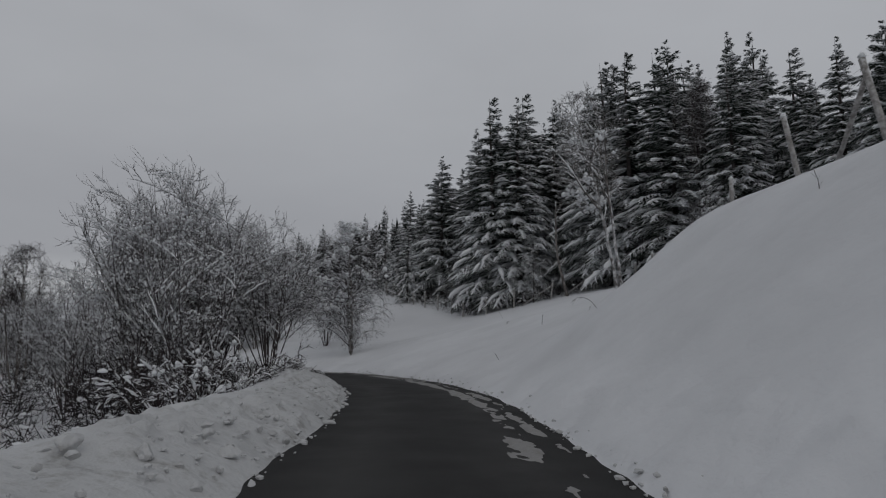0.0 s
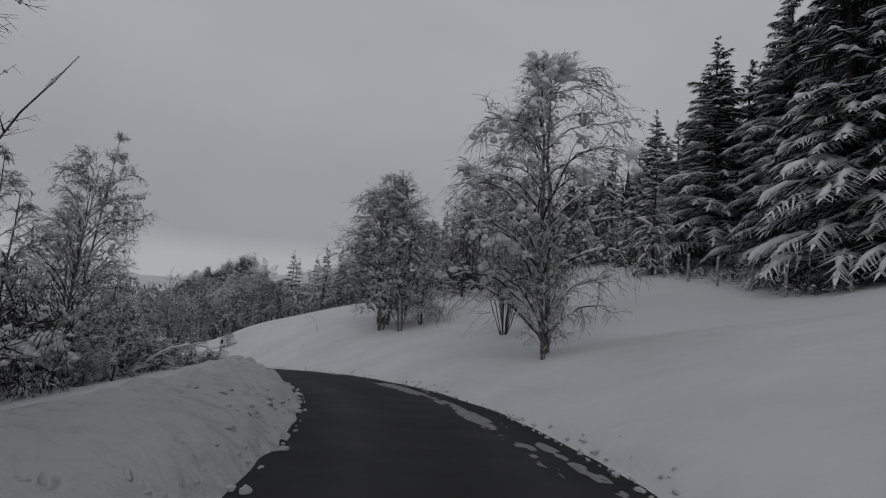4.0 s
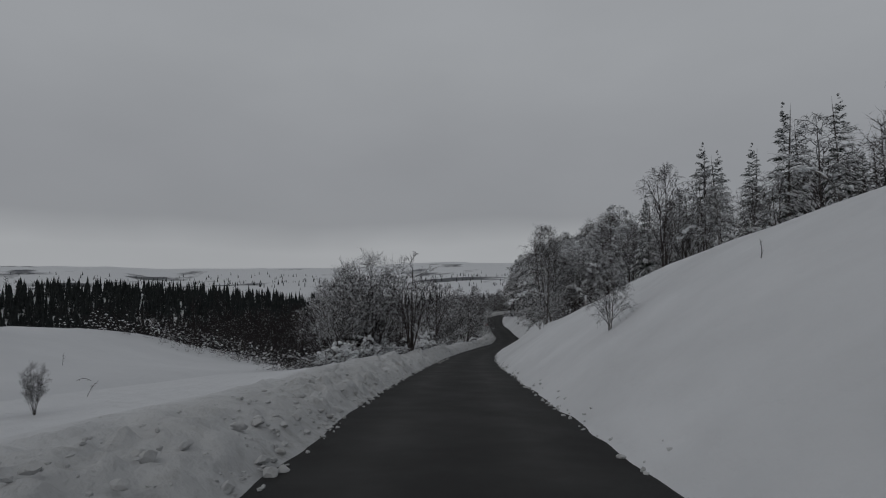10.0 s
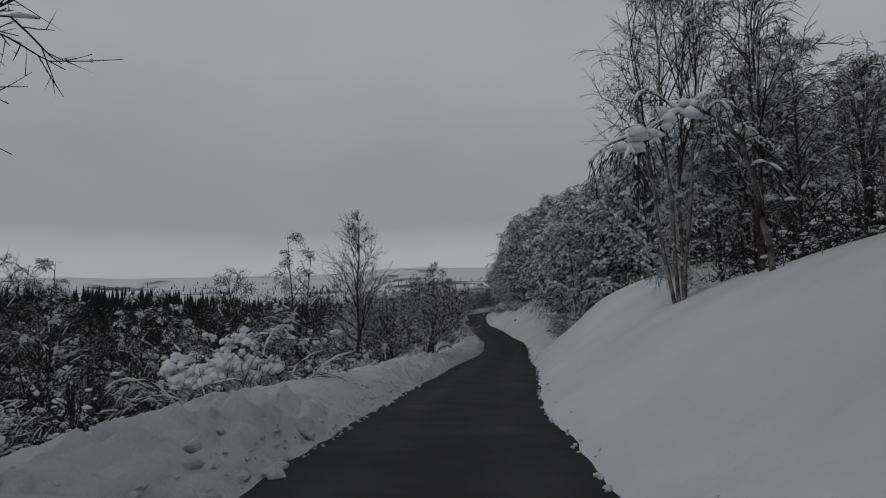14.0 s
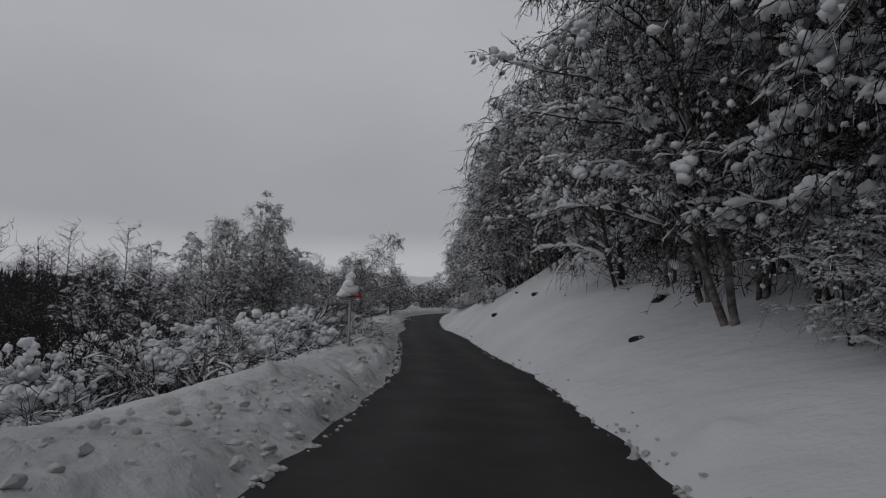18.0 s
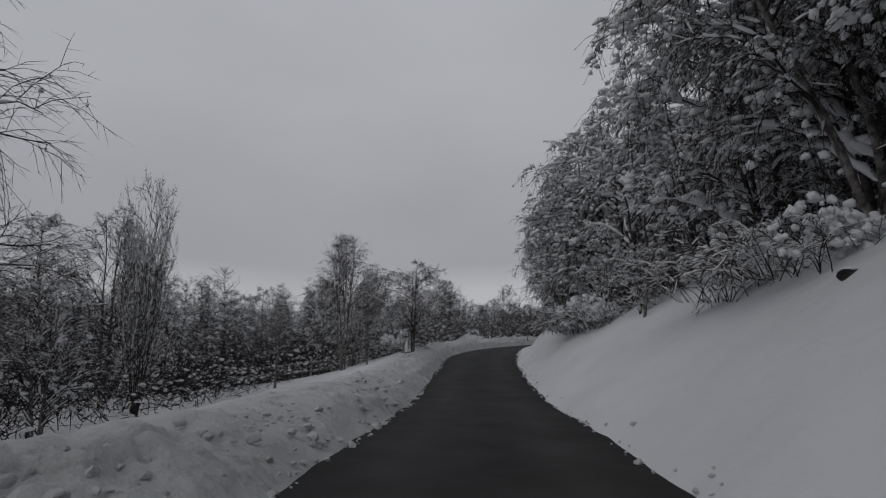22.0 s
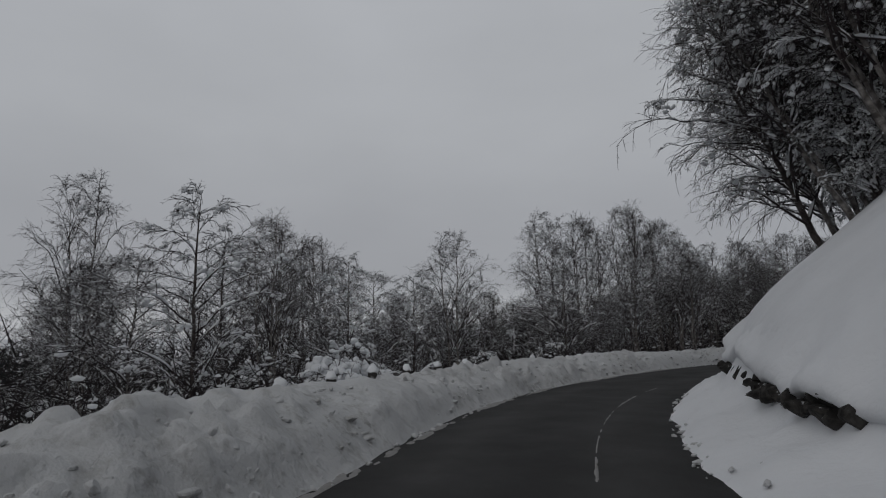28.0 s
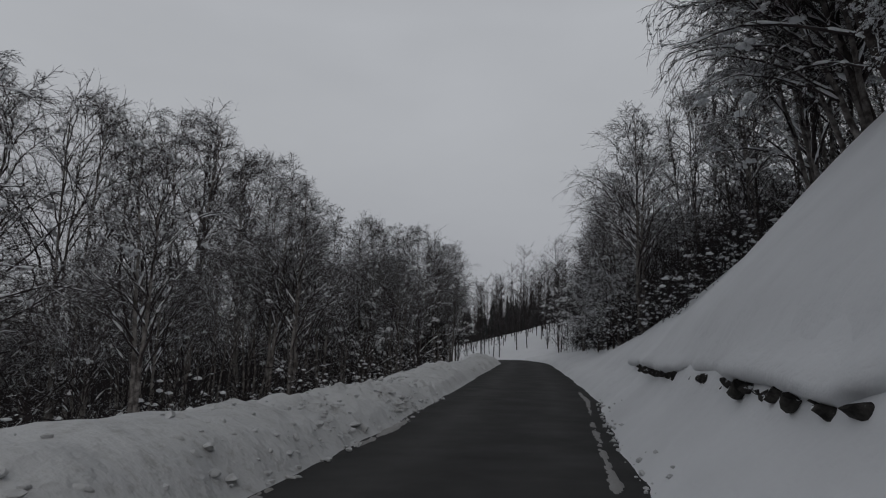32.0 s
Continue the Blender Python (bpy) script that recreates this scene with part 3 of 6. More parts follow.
def along_stem(pts, f):
    i = min(int(f * (len(pts) - 1)), len(pts) - 2)
    g = f * (len(pts) - 1) - i
    return pts[i] * (1 - g) + pts[i + 1] * g, unit(pts[i + 1] - pts[i])


def side_way(rng, d, spread):
    """A way that leaves d by the angle spread, at a random side."""
    x, y, z = rng.gauss(0, 1), rng.gauss(0, 1), rng.gauss(0, 1)
    t = x * d[0] + y * d[1] + z * d[2]
    x, y, z = x - d[0] * t, y - d[1] * t, z - d[2] * t
    k = math.sin(spread) / math.sqrt(x * x + y * y + z * z + 1e-18)
    c = math.cos(spread)
    return unit(np.array((d[0] * c + x * k, d[1] * c + y * k, d[2] * c + z * k)))


def thing(name, meshes):
    """An empty with one child for each (part name, mesh)."""
    root, crown = new(name), None
    for part_name, me in meshes:
        if me.polygons:
            ob = new(part_name, me)
            ob.parent = crown if part_name == "snow_load" and crown else root
            if part_name in ("crown", "foliage"):
                crown = crown or ob
            if part_name != "trunk":
                tagged(ob, kind="stuff")
    return root


def snow_on(heap, rng, pts, r, chance, thick):
    """Snow lying in uneven runs along the flatter stretches of a branch."""
    run = []
    for i in range(len(pts)):
        d = pts[min(i + 1, len(pts) - 1)] - pts[max(i - 1, 0)]
        flat = d[0] * d[0] + d[1] * d[1]
        lies = flat > 0.3 * (flat + d[2] * d[2]) and rng.random() < 0.35 + 0.65 * chance
        if lies:
            w = min(r[i] * 0.8 + thick * rng.uniform(0.35, 0.95), 0.05)
            run.append((pts[i] + np.array((rng.gauss(0, 0.1) * w, rng.gauss(0, 0.1) * w, r[i] * 0.6 + w * 0.45)), w))
            if i + 1 < len(pts):
                w2 = min(r[i] * 0.8 + thick * rng.uniform(0.25, 1.1), 0.055)
                run.append(((pts[i] + pts[i + 1]) / 2 + np.array((0, 0, r[i] * 0.6 + w2 * 0.45)), w2))
        if run and (not lies or i == len(pts) - 1 or (len(run) > 3 and rng.random() < 0.6)):
            if len(run) > 2 and rng.random() < chance + 0.15:
                ws = [w for _, w in run]
                ws[0], ws[-1] = ws[0] * 0.35, ws[-1] * 0.3
                heap.tube([q for q, _ in run], ws, 5 if r[0] > 0.012 else 3, False)
            run = []


def normal(v):
    return v / (np.linalg.norm(v, axis=-1)[..., None] + 1e-9)


def arcs(p0, p1, p2, n):
    """Curves from p0 to p2, drawn towards p1."""
    t = np.linspace(0, 1, n + 1)[None, :, None]
    return p0[:, None] * (1 - t) ** 2 + 2 * p1[:, None] * t * (1 - t) + p2[:, None] * t * t


def on_arcs(pts, k, f):
    """Place and direction at the fraction f of the curves k."""
    x = np.clip(f, 0, 0.999) * (pts.shape[1] - 1)
    i = x.astype(int)
    g = (x - i)[:, None]
    a, b = pts[k, i], pts[k, i + 1]
    return a * (1 - g) + b * g, normal(b - a)


def snow_runs(heap, rng, pts, rad, cover, thick, sides=4):
    """Snow lying along the flatter stretches of many branches at once."""
    t = np.linspace(0, pts.shape[1] - 1.001, pts.shape[1] * 2)
    i, g = t.astype(int), t % 1.0
    pts = pts[:, i] * (1 - g)[None, :, None] + pts[:, i + 1] * g[None, :, None]
    rad = rad[:, i] * (1 - g)[None] + rad[:, i + 1] * g[None]
    d = np.gradient(pts, axis=1)
    flat = np.hypot(d[..., 0], d[..., 1]) / (np.linalg.norm(d, axis=2) + 1e-9)
    gone = rng.rand(len(pts), 1) * 0.5 + 0.5                    # some branches have shed most of theirs
    lies = (flat > 0.45) & (rng.rand(*rad.shape) < cover * gone)
    w = np.where(lies, rad * 0.7 + thick * rng.uniform(0.15, 1.15, rad.shape), 0.0)
    w[:, 0] *= 0.4
    w[:, -1] *= 0.5
    keep = w.max(axis=1) > 0
    up = np.zeros_like(pts)
    up[..., 2] = np.where(lies, rad * 0.5 + w * 0.45, 0)
    heap.tube_many((pts + up)[keep], np.maximum(w, 0.0008)[keep], sides, False)


def tree(name, seed, height, shape, stems=1, fan=0.1, base=0.012, splay=0.5, bend=(0, 0), limbs=44, twigs=9, sprays=7, tips=2, crown0=0.2, up=0.2, arch=0.08, hang=0.1,
         reach=0.45, trunk_r=0.0095, fine=0.006, snow=0.5, thick=0.024, clumps=20, lump=0.09, bark=None, leaves=0, leaf_len=0.14, extra=(), wild=0.05, dust=0.16, twig_mat=None):
    """A leafless or thinly leaved tree whose limbs fill a crown of the given outline.
    shape: pairs of height and radius of the crown, both over the tree's height; up: how far limbs climb; arch: how far they bow upward; hang: how far twigs droop."""
    rng = np.random.RandomState(seed)
    wood, brush, white, green = Heap(), Heap(), Heap(), Heap()
    hs, rs = np.array(shape).T
    az = np.arange(stems) * 2.399 + rng.rand() * 6.28
    out = fan * np.sqrt((np.arange(stems) + 0.5) / stems) if stems > 1 else np.zeros(1)
    tall = np.where(np.arange(stems) == 0, 1.0, rng.uniform(0.82, 1.0, stems) * (1 - 0.25 * out / max(fan, 0.01) * (stems > 4)))
    way = np.stack([np.cos(az), np.sin(az), 0 * az], 1)
    foot = way * base * height * (stems > 1) + np.array((0, 0, -0.3))
    tip = (way * out[:, None] + np.stack([0 * az + bend[0], 0 * az + bend[1], tall], 1)) * height
    if stems > 8:                                               # uneven stems from one stool
        tip[:, :2] *= rng.uniform(0.45, 1.12, (stems, 1))
        tip[:, :2] += rng.normal(0, 0.05 * height, (stems, 2))
    mid = foot + (tip - foot) * np.stack([splay + rng.normal(0, 0.10, stems) * (stems > 3), splay + rng.normal(0, 0.10, stems) * (stems > 3), 0.5 + 0 * az], 1)
    trunks = arcs(foot, mid, tip, 12)
    trunks[:, 1:] += np.cumsum(rng.normal(0, 0.004 * height, (stems, 12, 3)), axis=1) * np.array((1, 1, 0.2))
    r0 = height * trunk_r / stems ** 0.35
    trunk_rad = r0 * (1 - np.linspace(0, 1, 13)[None]) ** 0.9 + 0.009 + 0 * az[:, None]
    wood.tube_many(trunks, trunk_rad, 7 if stems < 4 else 5, True)
    snow_runs(white, rng, trunks, trunk_rad, 0.45, thick)
    # limbs that end at the crown's outline
    k = np.arange(limbs) % stems
    f1 = crown0 + (0.985 - crown0) * (np.arange(limbs) // stems + rng.rand(limbs)) / math.ceil(limbs / stems)
    p, d = on_arcs(trunks, k, f1)
    a = np.arange(limbs) * 2.399 + rng.normal(0, 0.3, limbs) if stems == 1 else az[k] + rng.normal(0, 1.1, limbs)
    h1 = p[:, 2] / height
    ft = np.minimum(h1 + up * rng.uniform(0.5, 1.35, limbs) * (1.12 - h1), 1.0)
    rr = np.interp(ft, hs, rs) * rng.uniform(0.5, 1.08, limbs)
    goal = np.stack([np.cos(a) * rr + bend[0] * ft, np.sin(a) * rr + bend[1] * ft, ft], 1) * height
    for i, (e1, ea, er, et) in enumerate(extra):                # single long limbs
        p[i], d[i] = (q[0] for q in on_arcs(trunks, np.array([0]), np.array([e1])))
        goal[i], f1[i] = np.array((math.cos(ea) * er, math.sin(ea) * er, et)) * height, e1
    L = np.linalg.norm(goal - p, axis=1)
    cut = np.minimum(1, reach * height / (L + 1e-6)) if not extra else np.ones(limbs)
    goal = p + (goal - p) * cut[:, None]
    L = L * cut
    middle = (p + goal) / 2 + np.stack([0 * L, 0 * L, arch * L], 1) + d * (0.1 * L)[:, None]
    limb = arcs(p, middle, goal, 7)
    limb[:, 1:] += np.cumsum(rng.normal(0, 1, (limbs, 7, 3)), axis=1) * (L * wild / 2.6)[:, None, None]
    limb_rad = (r0 * (1.05 - f1) * 0.38 + 0.005 + 0.006 * L / height * 4)[:, None] * (1 - 0.8 * np.linspace(0, 1, 8)[None]) + 0.003
    brush.tube_many(limb, limb_rad, 5)
    snow_runs(white, rng, limb, limb_rad, snow, thick, 5)
    # twigs
    k = np.repeat(np.arange(limbs), twigs)
    n = len(k)
    f2 = 0.12 + 0.88 * (np.tile(np.arange(twigs), limbs) + rng.rand(n)) / twigs
    p, d = on_arcs(limb, k, f2)
    side = rng.normal(0, 1, (n, 3))
    side = normal(side - d * (side * d).sum(1)[:, None])
    L2 = L[k] * 0.36 * rng.uniform(0.5, 1.15, n) * (1.2 - 0.6 * f2) + 0.03 * height
    q = normal(d * 0.75 + side * rng.uniform(0.5, 1.0, n)[:, None] + np.array((0, 0, 0.12)))
    e = p + q * L2[:, None] - np.stack([0 * L2, 0 * L2, hang * L2 * 1.2], 1)
    twig = arcs(p, p + q * (0.55 * L2)[:, None] + np.stack([0 * L2, 0 * L2, hang * 0.1 * L2], 1), e, 3)
    twig[:, 1:] += rng.normal(0, 0.03, (n, 3, 3)) * L2[:, None, None]
    twig_rad = np.full((n, 4), fine * 1.5) * np.array((1.15, 1.0, 0.8, 0.55))
    brush.tube_many(twig, twig_rad, 3)
    lying = rng.rand(n) < snow + 0.15
    snow_runs(white, rng, twig[lying], twig_rad[lying], snow * 0.7, thick * 0.36, 3)
    # sprays, and the finest tips on them
    k3 = np.repeat(np.arange(n), sprays)
    m = len(k3)
    p3, d3 = on_arcs(twig, k3, 0.1 + 0.9 * (np.tile(np.arange(sprays), n) + rng.rand(m)) / sprays)
    side = rng.normal(0, 1, (m, 3))
    side = normal(side - d3 * (side * d3).sum(1)[:, None])
    L3 = L2[k3] * rng.uniform(0.3, 0.62, m) + 0.07
    q = normal(d3 * 0.8 + side * rng.uniform(0.4, 0.9, m)[:, None])
    e3 = p3 + q * L3[:, None] - np.stack([0 * L3, 0 * L3, hang * L3 * 1.3], 1)
    spray = arcs(p3, p3 + q * (0.5 * L3)[:, None], e3, 2)
    brush.tube_many(spray, np.full((m, 3), fine) * np.array((1.0, 0.85, 0.5)), 3)
    if tips:
        k4 = np.repeat(np.arange(m), tips)
        p4, d4 = on_arcs(spray, k4, rng.uniform(0.2, 0.95, len(k4)))
        q = normal(d4 + rng.normal(0, 0.55, (len(k4), 3)) - np.array((0, 0, hang * 0.8)))
        brush.dart_many(p4, p4 + q * (L3[k4] * rng.uniform(0.3, 0.6, len(k4)) + 0.03)[:, None], fine * 0.75)
    if leaves:
        k4 = np.repeat(np.arange(m), leaves)
        p4, _ = on_arcs(spray, k4, rng.rand(len(k4)))
        fall = rng.normal(0, 1, (len(k4), 3)) * leaf_len * np.array((0.45, 0.45, 0.35)) - np.array((0, 0, leaf_len * 0.55))
        green.dart_many(p4, p4 + fall, 0.0095)
    if clumps:                                                  # heaps of snow caught in the twigs
        kc = rng.randint(0, n, clumps)
        c, dc = on_arcs(twig, kc, rng.uniform(0.2, 0.9, clumps))
        size = lump * rng.uniform(0.5, 1.5, clumps)
        for t in range(8):                                      # a ragged heap that sags at its ends
            w = rng.normal(0, 1, (clumps, 3)) * np.array((1, 1, 0.5))
            at = c + (dc * rng.uniform(-1.5, 1.5, clumps)[:, None] + w * 0.6) * size[:, None]
            at[:, 2] -= 0.4 * size * (w[:, 0] ** 2 + w[:, 1] ** 2) ** 0.5
            white.blob_many(at, size[:, None] * rng.uniform(0.25, 0.75, (clumps, 1)) * rng.uniform(0.8, 1.2, (clumps, 3)), rng, BALL2 if lump > 0.1 and t < 2 else BALL1)
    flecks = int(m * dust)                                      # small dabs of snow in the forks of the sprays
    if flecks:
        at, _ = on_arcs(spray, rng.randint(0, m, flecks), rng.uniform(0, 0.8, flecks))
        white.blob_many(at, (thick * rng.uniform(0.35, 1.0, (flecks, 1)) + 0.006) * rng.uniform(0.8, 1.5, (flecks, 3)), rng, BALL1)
    parts = [("trunk", wood.mesh(name + "_trunk", bark or BARK)), ("crown", brush.mesh(name + "_crown", twig_mat or TWIG)), ("snow_load", white.mesh(name + "_snow", SNOW_TREE))]
    if leaves:
        parts.append(("foliage", green.mesh(name + "_foliage", LEAF)))
    return thing(name, parts)


def spruce(name, seed, height, width=0.21, whorls=19, per=8, fronds=9, snow=0.62, bare=0.07):
    """A spruce: whorls of hanging boughs, each a spine with side sprays and a pad of snow."""
    rng = random.Random(seed)
    wood, needle, white = Heap(), Heap(), Heap()
    tp, tr = stem(rng, (0, 0, -0.3), (0, 0, 1), height + 0.3, height * 0.013, 0.012, 8, 0.008)
    wood.tube(tp, tr, 6)
    for i in range(whorls):
        f = bare + (1 - bare) * (i / (whorls - 1)) ** 0.92
        z = height * f
        reach = height * width * (1.005 - f) ** 0.80 * rng.uniform(0.85, 1.12) + 0.06
        a0 = rng.random() * 6.28
        for k in range(max(4, int(per * (1.1 - 0.5 * f)))):
            a = a0 + k * 6.283 / per + rng.gauss(0, 0.22)
            L = reach * rng.uniform(0.72, 1.12)
            d = np.array([math.cos(a), math.sin(a), rng.uniform(-0.05, 0.2) + 0.25 * f + 0.9 * f ** 6])
            bp, br = stem(rng, (0, 0, z + rng.gauss(0, 0.12)), d, L, 0.03, 0.008, 5, 0.05, 0.42 * (1 - 0.6 * f), 0.0)
            needle.tube(bp, br, 3, False)
            n = max(4, int(fronds * min(1, L / 1.2)))
            for j in range(n):
                g = 0.14 + 0.86 * (j + rng.random() * 0.7) / n
                p, t = along_stem(bp, min(g, 0.99))
                perp = unit(np.cross(t, (0, 0, 1.0)))
                reach2 = L * 0.38 * (1.12 - g) + 0.07 + 0.09 * min(L, 1)
                for s in (-1, 1):
                    e = p + perp * s * reach2 * rng.uniform(0.6, 1.1) + t * reach2 * 0.65 + np.array((0, 0, -reach2 * rng.uniform(0.25, 0.75)))
                    needle.dart(p, e, 0.015 + 0.020 * min(L, 1.2))
                    for _ in range(2):                          # secondary sprays
                        b0 = p + (e - p) * rng.uniform(0.25, 0.8)
                        needle.dart(b0, b0 + np.array((rng.gauss(0, 0.45), rng.gauss(0, 0.45), rng.uniform(-0.75, 0.0))) * reach2 * 0.5, 0.014)
                    if rng.random() < 0.62:
                        white.dart(p + np.array((0, 0, 0.05)), p + (e - p) * 0.75 + np.array((0, 0, 0.05)), 0.018 + 0.026 * min(L, 1.2))
            needle.spike(bp[-2], bp[-1] + (bp[-1] - bp[-2]) * 0.7, 0.03 + 0.04 * min(L, 1))
            if rng.random() < snow:
                g0 = rng.uniform(0.25, 0.5)
                seg = [along_stem(bp, min(g0 + (0.99 - g0) * q / 6, 0.99))[0] + np.array((rng.gauss(0, 0.02), rng.gauss(0, 0.02), 0.035)) for q in range(7)]
                w = 0.04 + 0.05 * L * rng.uniform(0.4, 1.1)
                white.tube(seg, [w * rng.uniform(0.1, 1.1) for _ in range(6)] + [w * 0.3], 4, False)
    return thing(name, [("trunk", wood.mesh(name + "_trunk", BARK)), ("foliage", needle.mesh(name + "_boughs", NEEDLE, False)), ("snow_load", white.mesh(name + "_snow", SNOW_TREE))])


def arched(name, seed, span, rise, limbs=12, twigs=5, sprays=4, snow=0.8, clumps=10, leaves=0):
    """A young birch bowed to the ground under its snow."""
    rng = random.Random(seed)
    wood, brush, white, green = Heap(), Heap(), Heap(), Heap()
    n = 14
    pts = np.array([(span * (1 - math.cos(math.pi * 0.62 * i / n)) / 1.37 + rng.gauss(0, 0.02), rng.gauss(0, 0.03), rise * math.sin(math.pi * 0.80 * i / n) - 0.2 * (i == 0)) for i in range(n + 1)])
    r = np.linspace(0.055, 0.012, n + 1)
    wood.tube(pts, r, 5)
    snow_on(white, rng, pts, r, snow, 0.03)
    for i in range(limbs):
        p, d = along_stem(pts, 0.3 + 0.69 * (i + rng.random()) / limbs)
        L = rise * rng.uniform(0.22, 0.5)
        lp, lr = stem(rng, p, unit(side_way(rng, d, 0.8) + np.array((0, 0, -0.15))), L, 0.016, 0.006, 6, 0.10, 0.4, 0.0)
        brush.tube(lp, lr, 3)
        snow_on(white, rng, lp, lr, snow, 0.02)
        for j in range(twigs):
            p2, d2 = along_stem(lp, min(0.2 + 0.8 * (j + rng.random()) / twigs, 0.99))
            qp, qr = stem(rng, p2, side_way(rng, d2, 0.7), L * 0.45, 0.008, 0.005, 3, 0.15, 0.6, 0.0)
            brush.tube(qp, qr, 3, False)
            snow_on(white, rng, qp, qr, snow * 0.6, 0.02)
            for m in range(sprays):
                p3, d3 = along_stem(qp, rng.random() * 0.95)
                e3 = p3 + unit(side_way(rng, d3, 0.6) + np.array((0, 0, -0.5))) * L * 0.28
                brush.dart(p3, e3, 0.006)
                for q in range(leaves):
                    b0 = p3 + (e3 - p3) * rng.random()
                    green.dart(b0, b0 + np.array([rng.gauss(0, 0.09), rng.gauss(0, 0.09), rng.gauss(-0.10, 0.06)]), 0.008)
    for i in range(clumps):
        p, _ = along_stem(pts, 0.3 + 0.68 * rng.random())
        s = rng.uniform(0.06, 0.14)
        for k in (-1, 0, 1):
            white.blob(p + np.array((rng.gauss(0, 0.12), rng.gauss(0, 0.12), rng.gauss(0.02, 0.05))), s * 1.3, s, s * 0.8, rng, BALL1)
    parts = [("trunk", wood.mesh(name + "_trunk", BARK_BIRCH)), ("crown", brush.mesh(name + "_crown", TWIG)), ("snow_load", white.mesh(name + "_snow", SNOW_TREE))]
    if leaves:
        parts.append(("foliage", green.mesh(name + "_foliage", LEAF)))
    return thing(name, parts)


def snow_shrub(name, seed, wide, tall, humps=26, stems=40):
    """A low thicket with pillows of snow on its bent twigs."""
    rng = random.Random(seed)
    brush, white = Heap(), Heap()
    for i in range(stems):
        a, q = rng.random() * 6.28, math.sqrt(rng.random()) * wide * 0.5
        base = (math.cos(a) * q, math.sin(a) * q * 0.7, -0.1)
        sp, sr = stem(rng, base, (rng.gauss(0, 0.35) + math.cos(a) * 0.5, rng.gauss(0, 0.35) + math.sin(a) * 0.5, 1), tall * rng.uniform(0.5, 1.15), 0.014, 0.005, 6, 0.14, 0.28)
        brush.tube(sp, sr, 3)
        snow_on(white, rng, sp, sr, 0.6, 0.024)
        for j in range(7):
            p, d = along_stem(sp, rng.uniform(0.35, 0.98))
            tp, tr = stem(rng, p, side_way(rng, d, 0.7), tall * 0.3, 0.007, 0.004, 3, 0.2, 0.35)
            brush.tube(tp, tr, 3, False)
            snow_on(white, rng, tp, tr, 0.5, 0.018)
            for m in range(5):
                q, e = along_stem(tp, rng.random() * 0.95)
                brush.dart(q, q + side_way(rng, e, rng.uniform(0.4, 1.0)) * tall * rng.uniform(0.08, 0.2), 0.006)
    dab = np.random.RandomState(seed)
    for i in range(humps):
        a, q = rng.random() * 6.28, math.sqrt(rng.random()) * wide * 0.46
        s = rng.uniform(0.035, 0.115) * tall / 1.6 + 0.015
        z = tall * rng.uniform(0.3, 0.95) * (1 - 0.5 * (q / wide * 2) ** 2)
        c = np.array((math.cos(a) * q, math.sin(a) * q * 0.7, z))
        w = dab.normal(0, 1, (7, 3)) * np.array((1.0, 1.0, 0.45))   # a heap of dabs that sags outward
        at = c + w * s - np.array((0, 0, 1.0)) * (0.45 * s * np.hypot(w[:, 0], w[:, 1]))[:, None]
        white.blob_many(at[:2], s * dab.uniform(0.7, 1.0, (2, 1)) * dab.uniform(0.85, 1.2, (2, 3)), dab, BALL2)
        white.blob_many(at[2:], s * dab.uniform(0.3, 0.7, (5, 1)) * dab.uniform(0.8, 1.25, (5, 3)), dab, BALL1)
    return thing(name, [("crown", brush.mesh(name + "_crown", TWIG)), ("snow_load", white.mesh(name + "_snow", SNOW_TREE))])


class Kind:
    """Alike trees: the first one placed is the model itself, the rest are copies with the same meshes."""

    def __init__(self, model, height, label, category, group):
        self.model, self.height, self.used = model, height, False
        tagged(model, label, category, group)

    def put(self, s, u, h, turn=None, lean=(0, 0), wide=None, label="", group="", sink=0.0):
        rng = random.Random(int(s * 131 + u * 977 + h * 17))
        x, y, z = spot(s, u)
        t = rng.uniform(0, 360) if turn is None else turn
        k = h / self.height
        w = (wide or 1.0) * k * rng.uniform(0.94, 1.06)
        i = int(np.clip((s - LINE_S[0]) * 2, 0, len(LINE_S) - 1))
        over = Matrix.Rotation(radians(lean[1]) * (-1 if u > 0 else 1), 3, (AHEAD[i][0], AHEAD[i][1], 0))       # towards the road
        on = Matrix.Rotation(radians(-lean[0]), 3, (RIGHT[i][0], RIGHT[i][1], 0))                               # onwards along it
        tilt = over @ on @ Euler((0, 0, radians(t))).to_matrix()
        m = Matrix.LocRotScale((x, y, z - 0.04 - sink), tilt.to_quaternion(), (w, w, k))
        if self.used:
            ob = copy_thing(self.model, Matrix.Identity(4))
        else:
            ob, self.used = self.model, True
        ob.matrix_basis = m
        return tagged(ob, label, group=group)


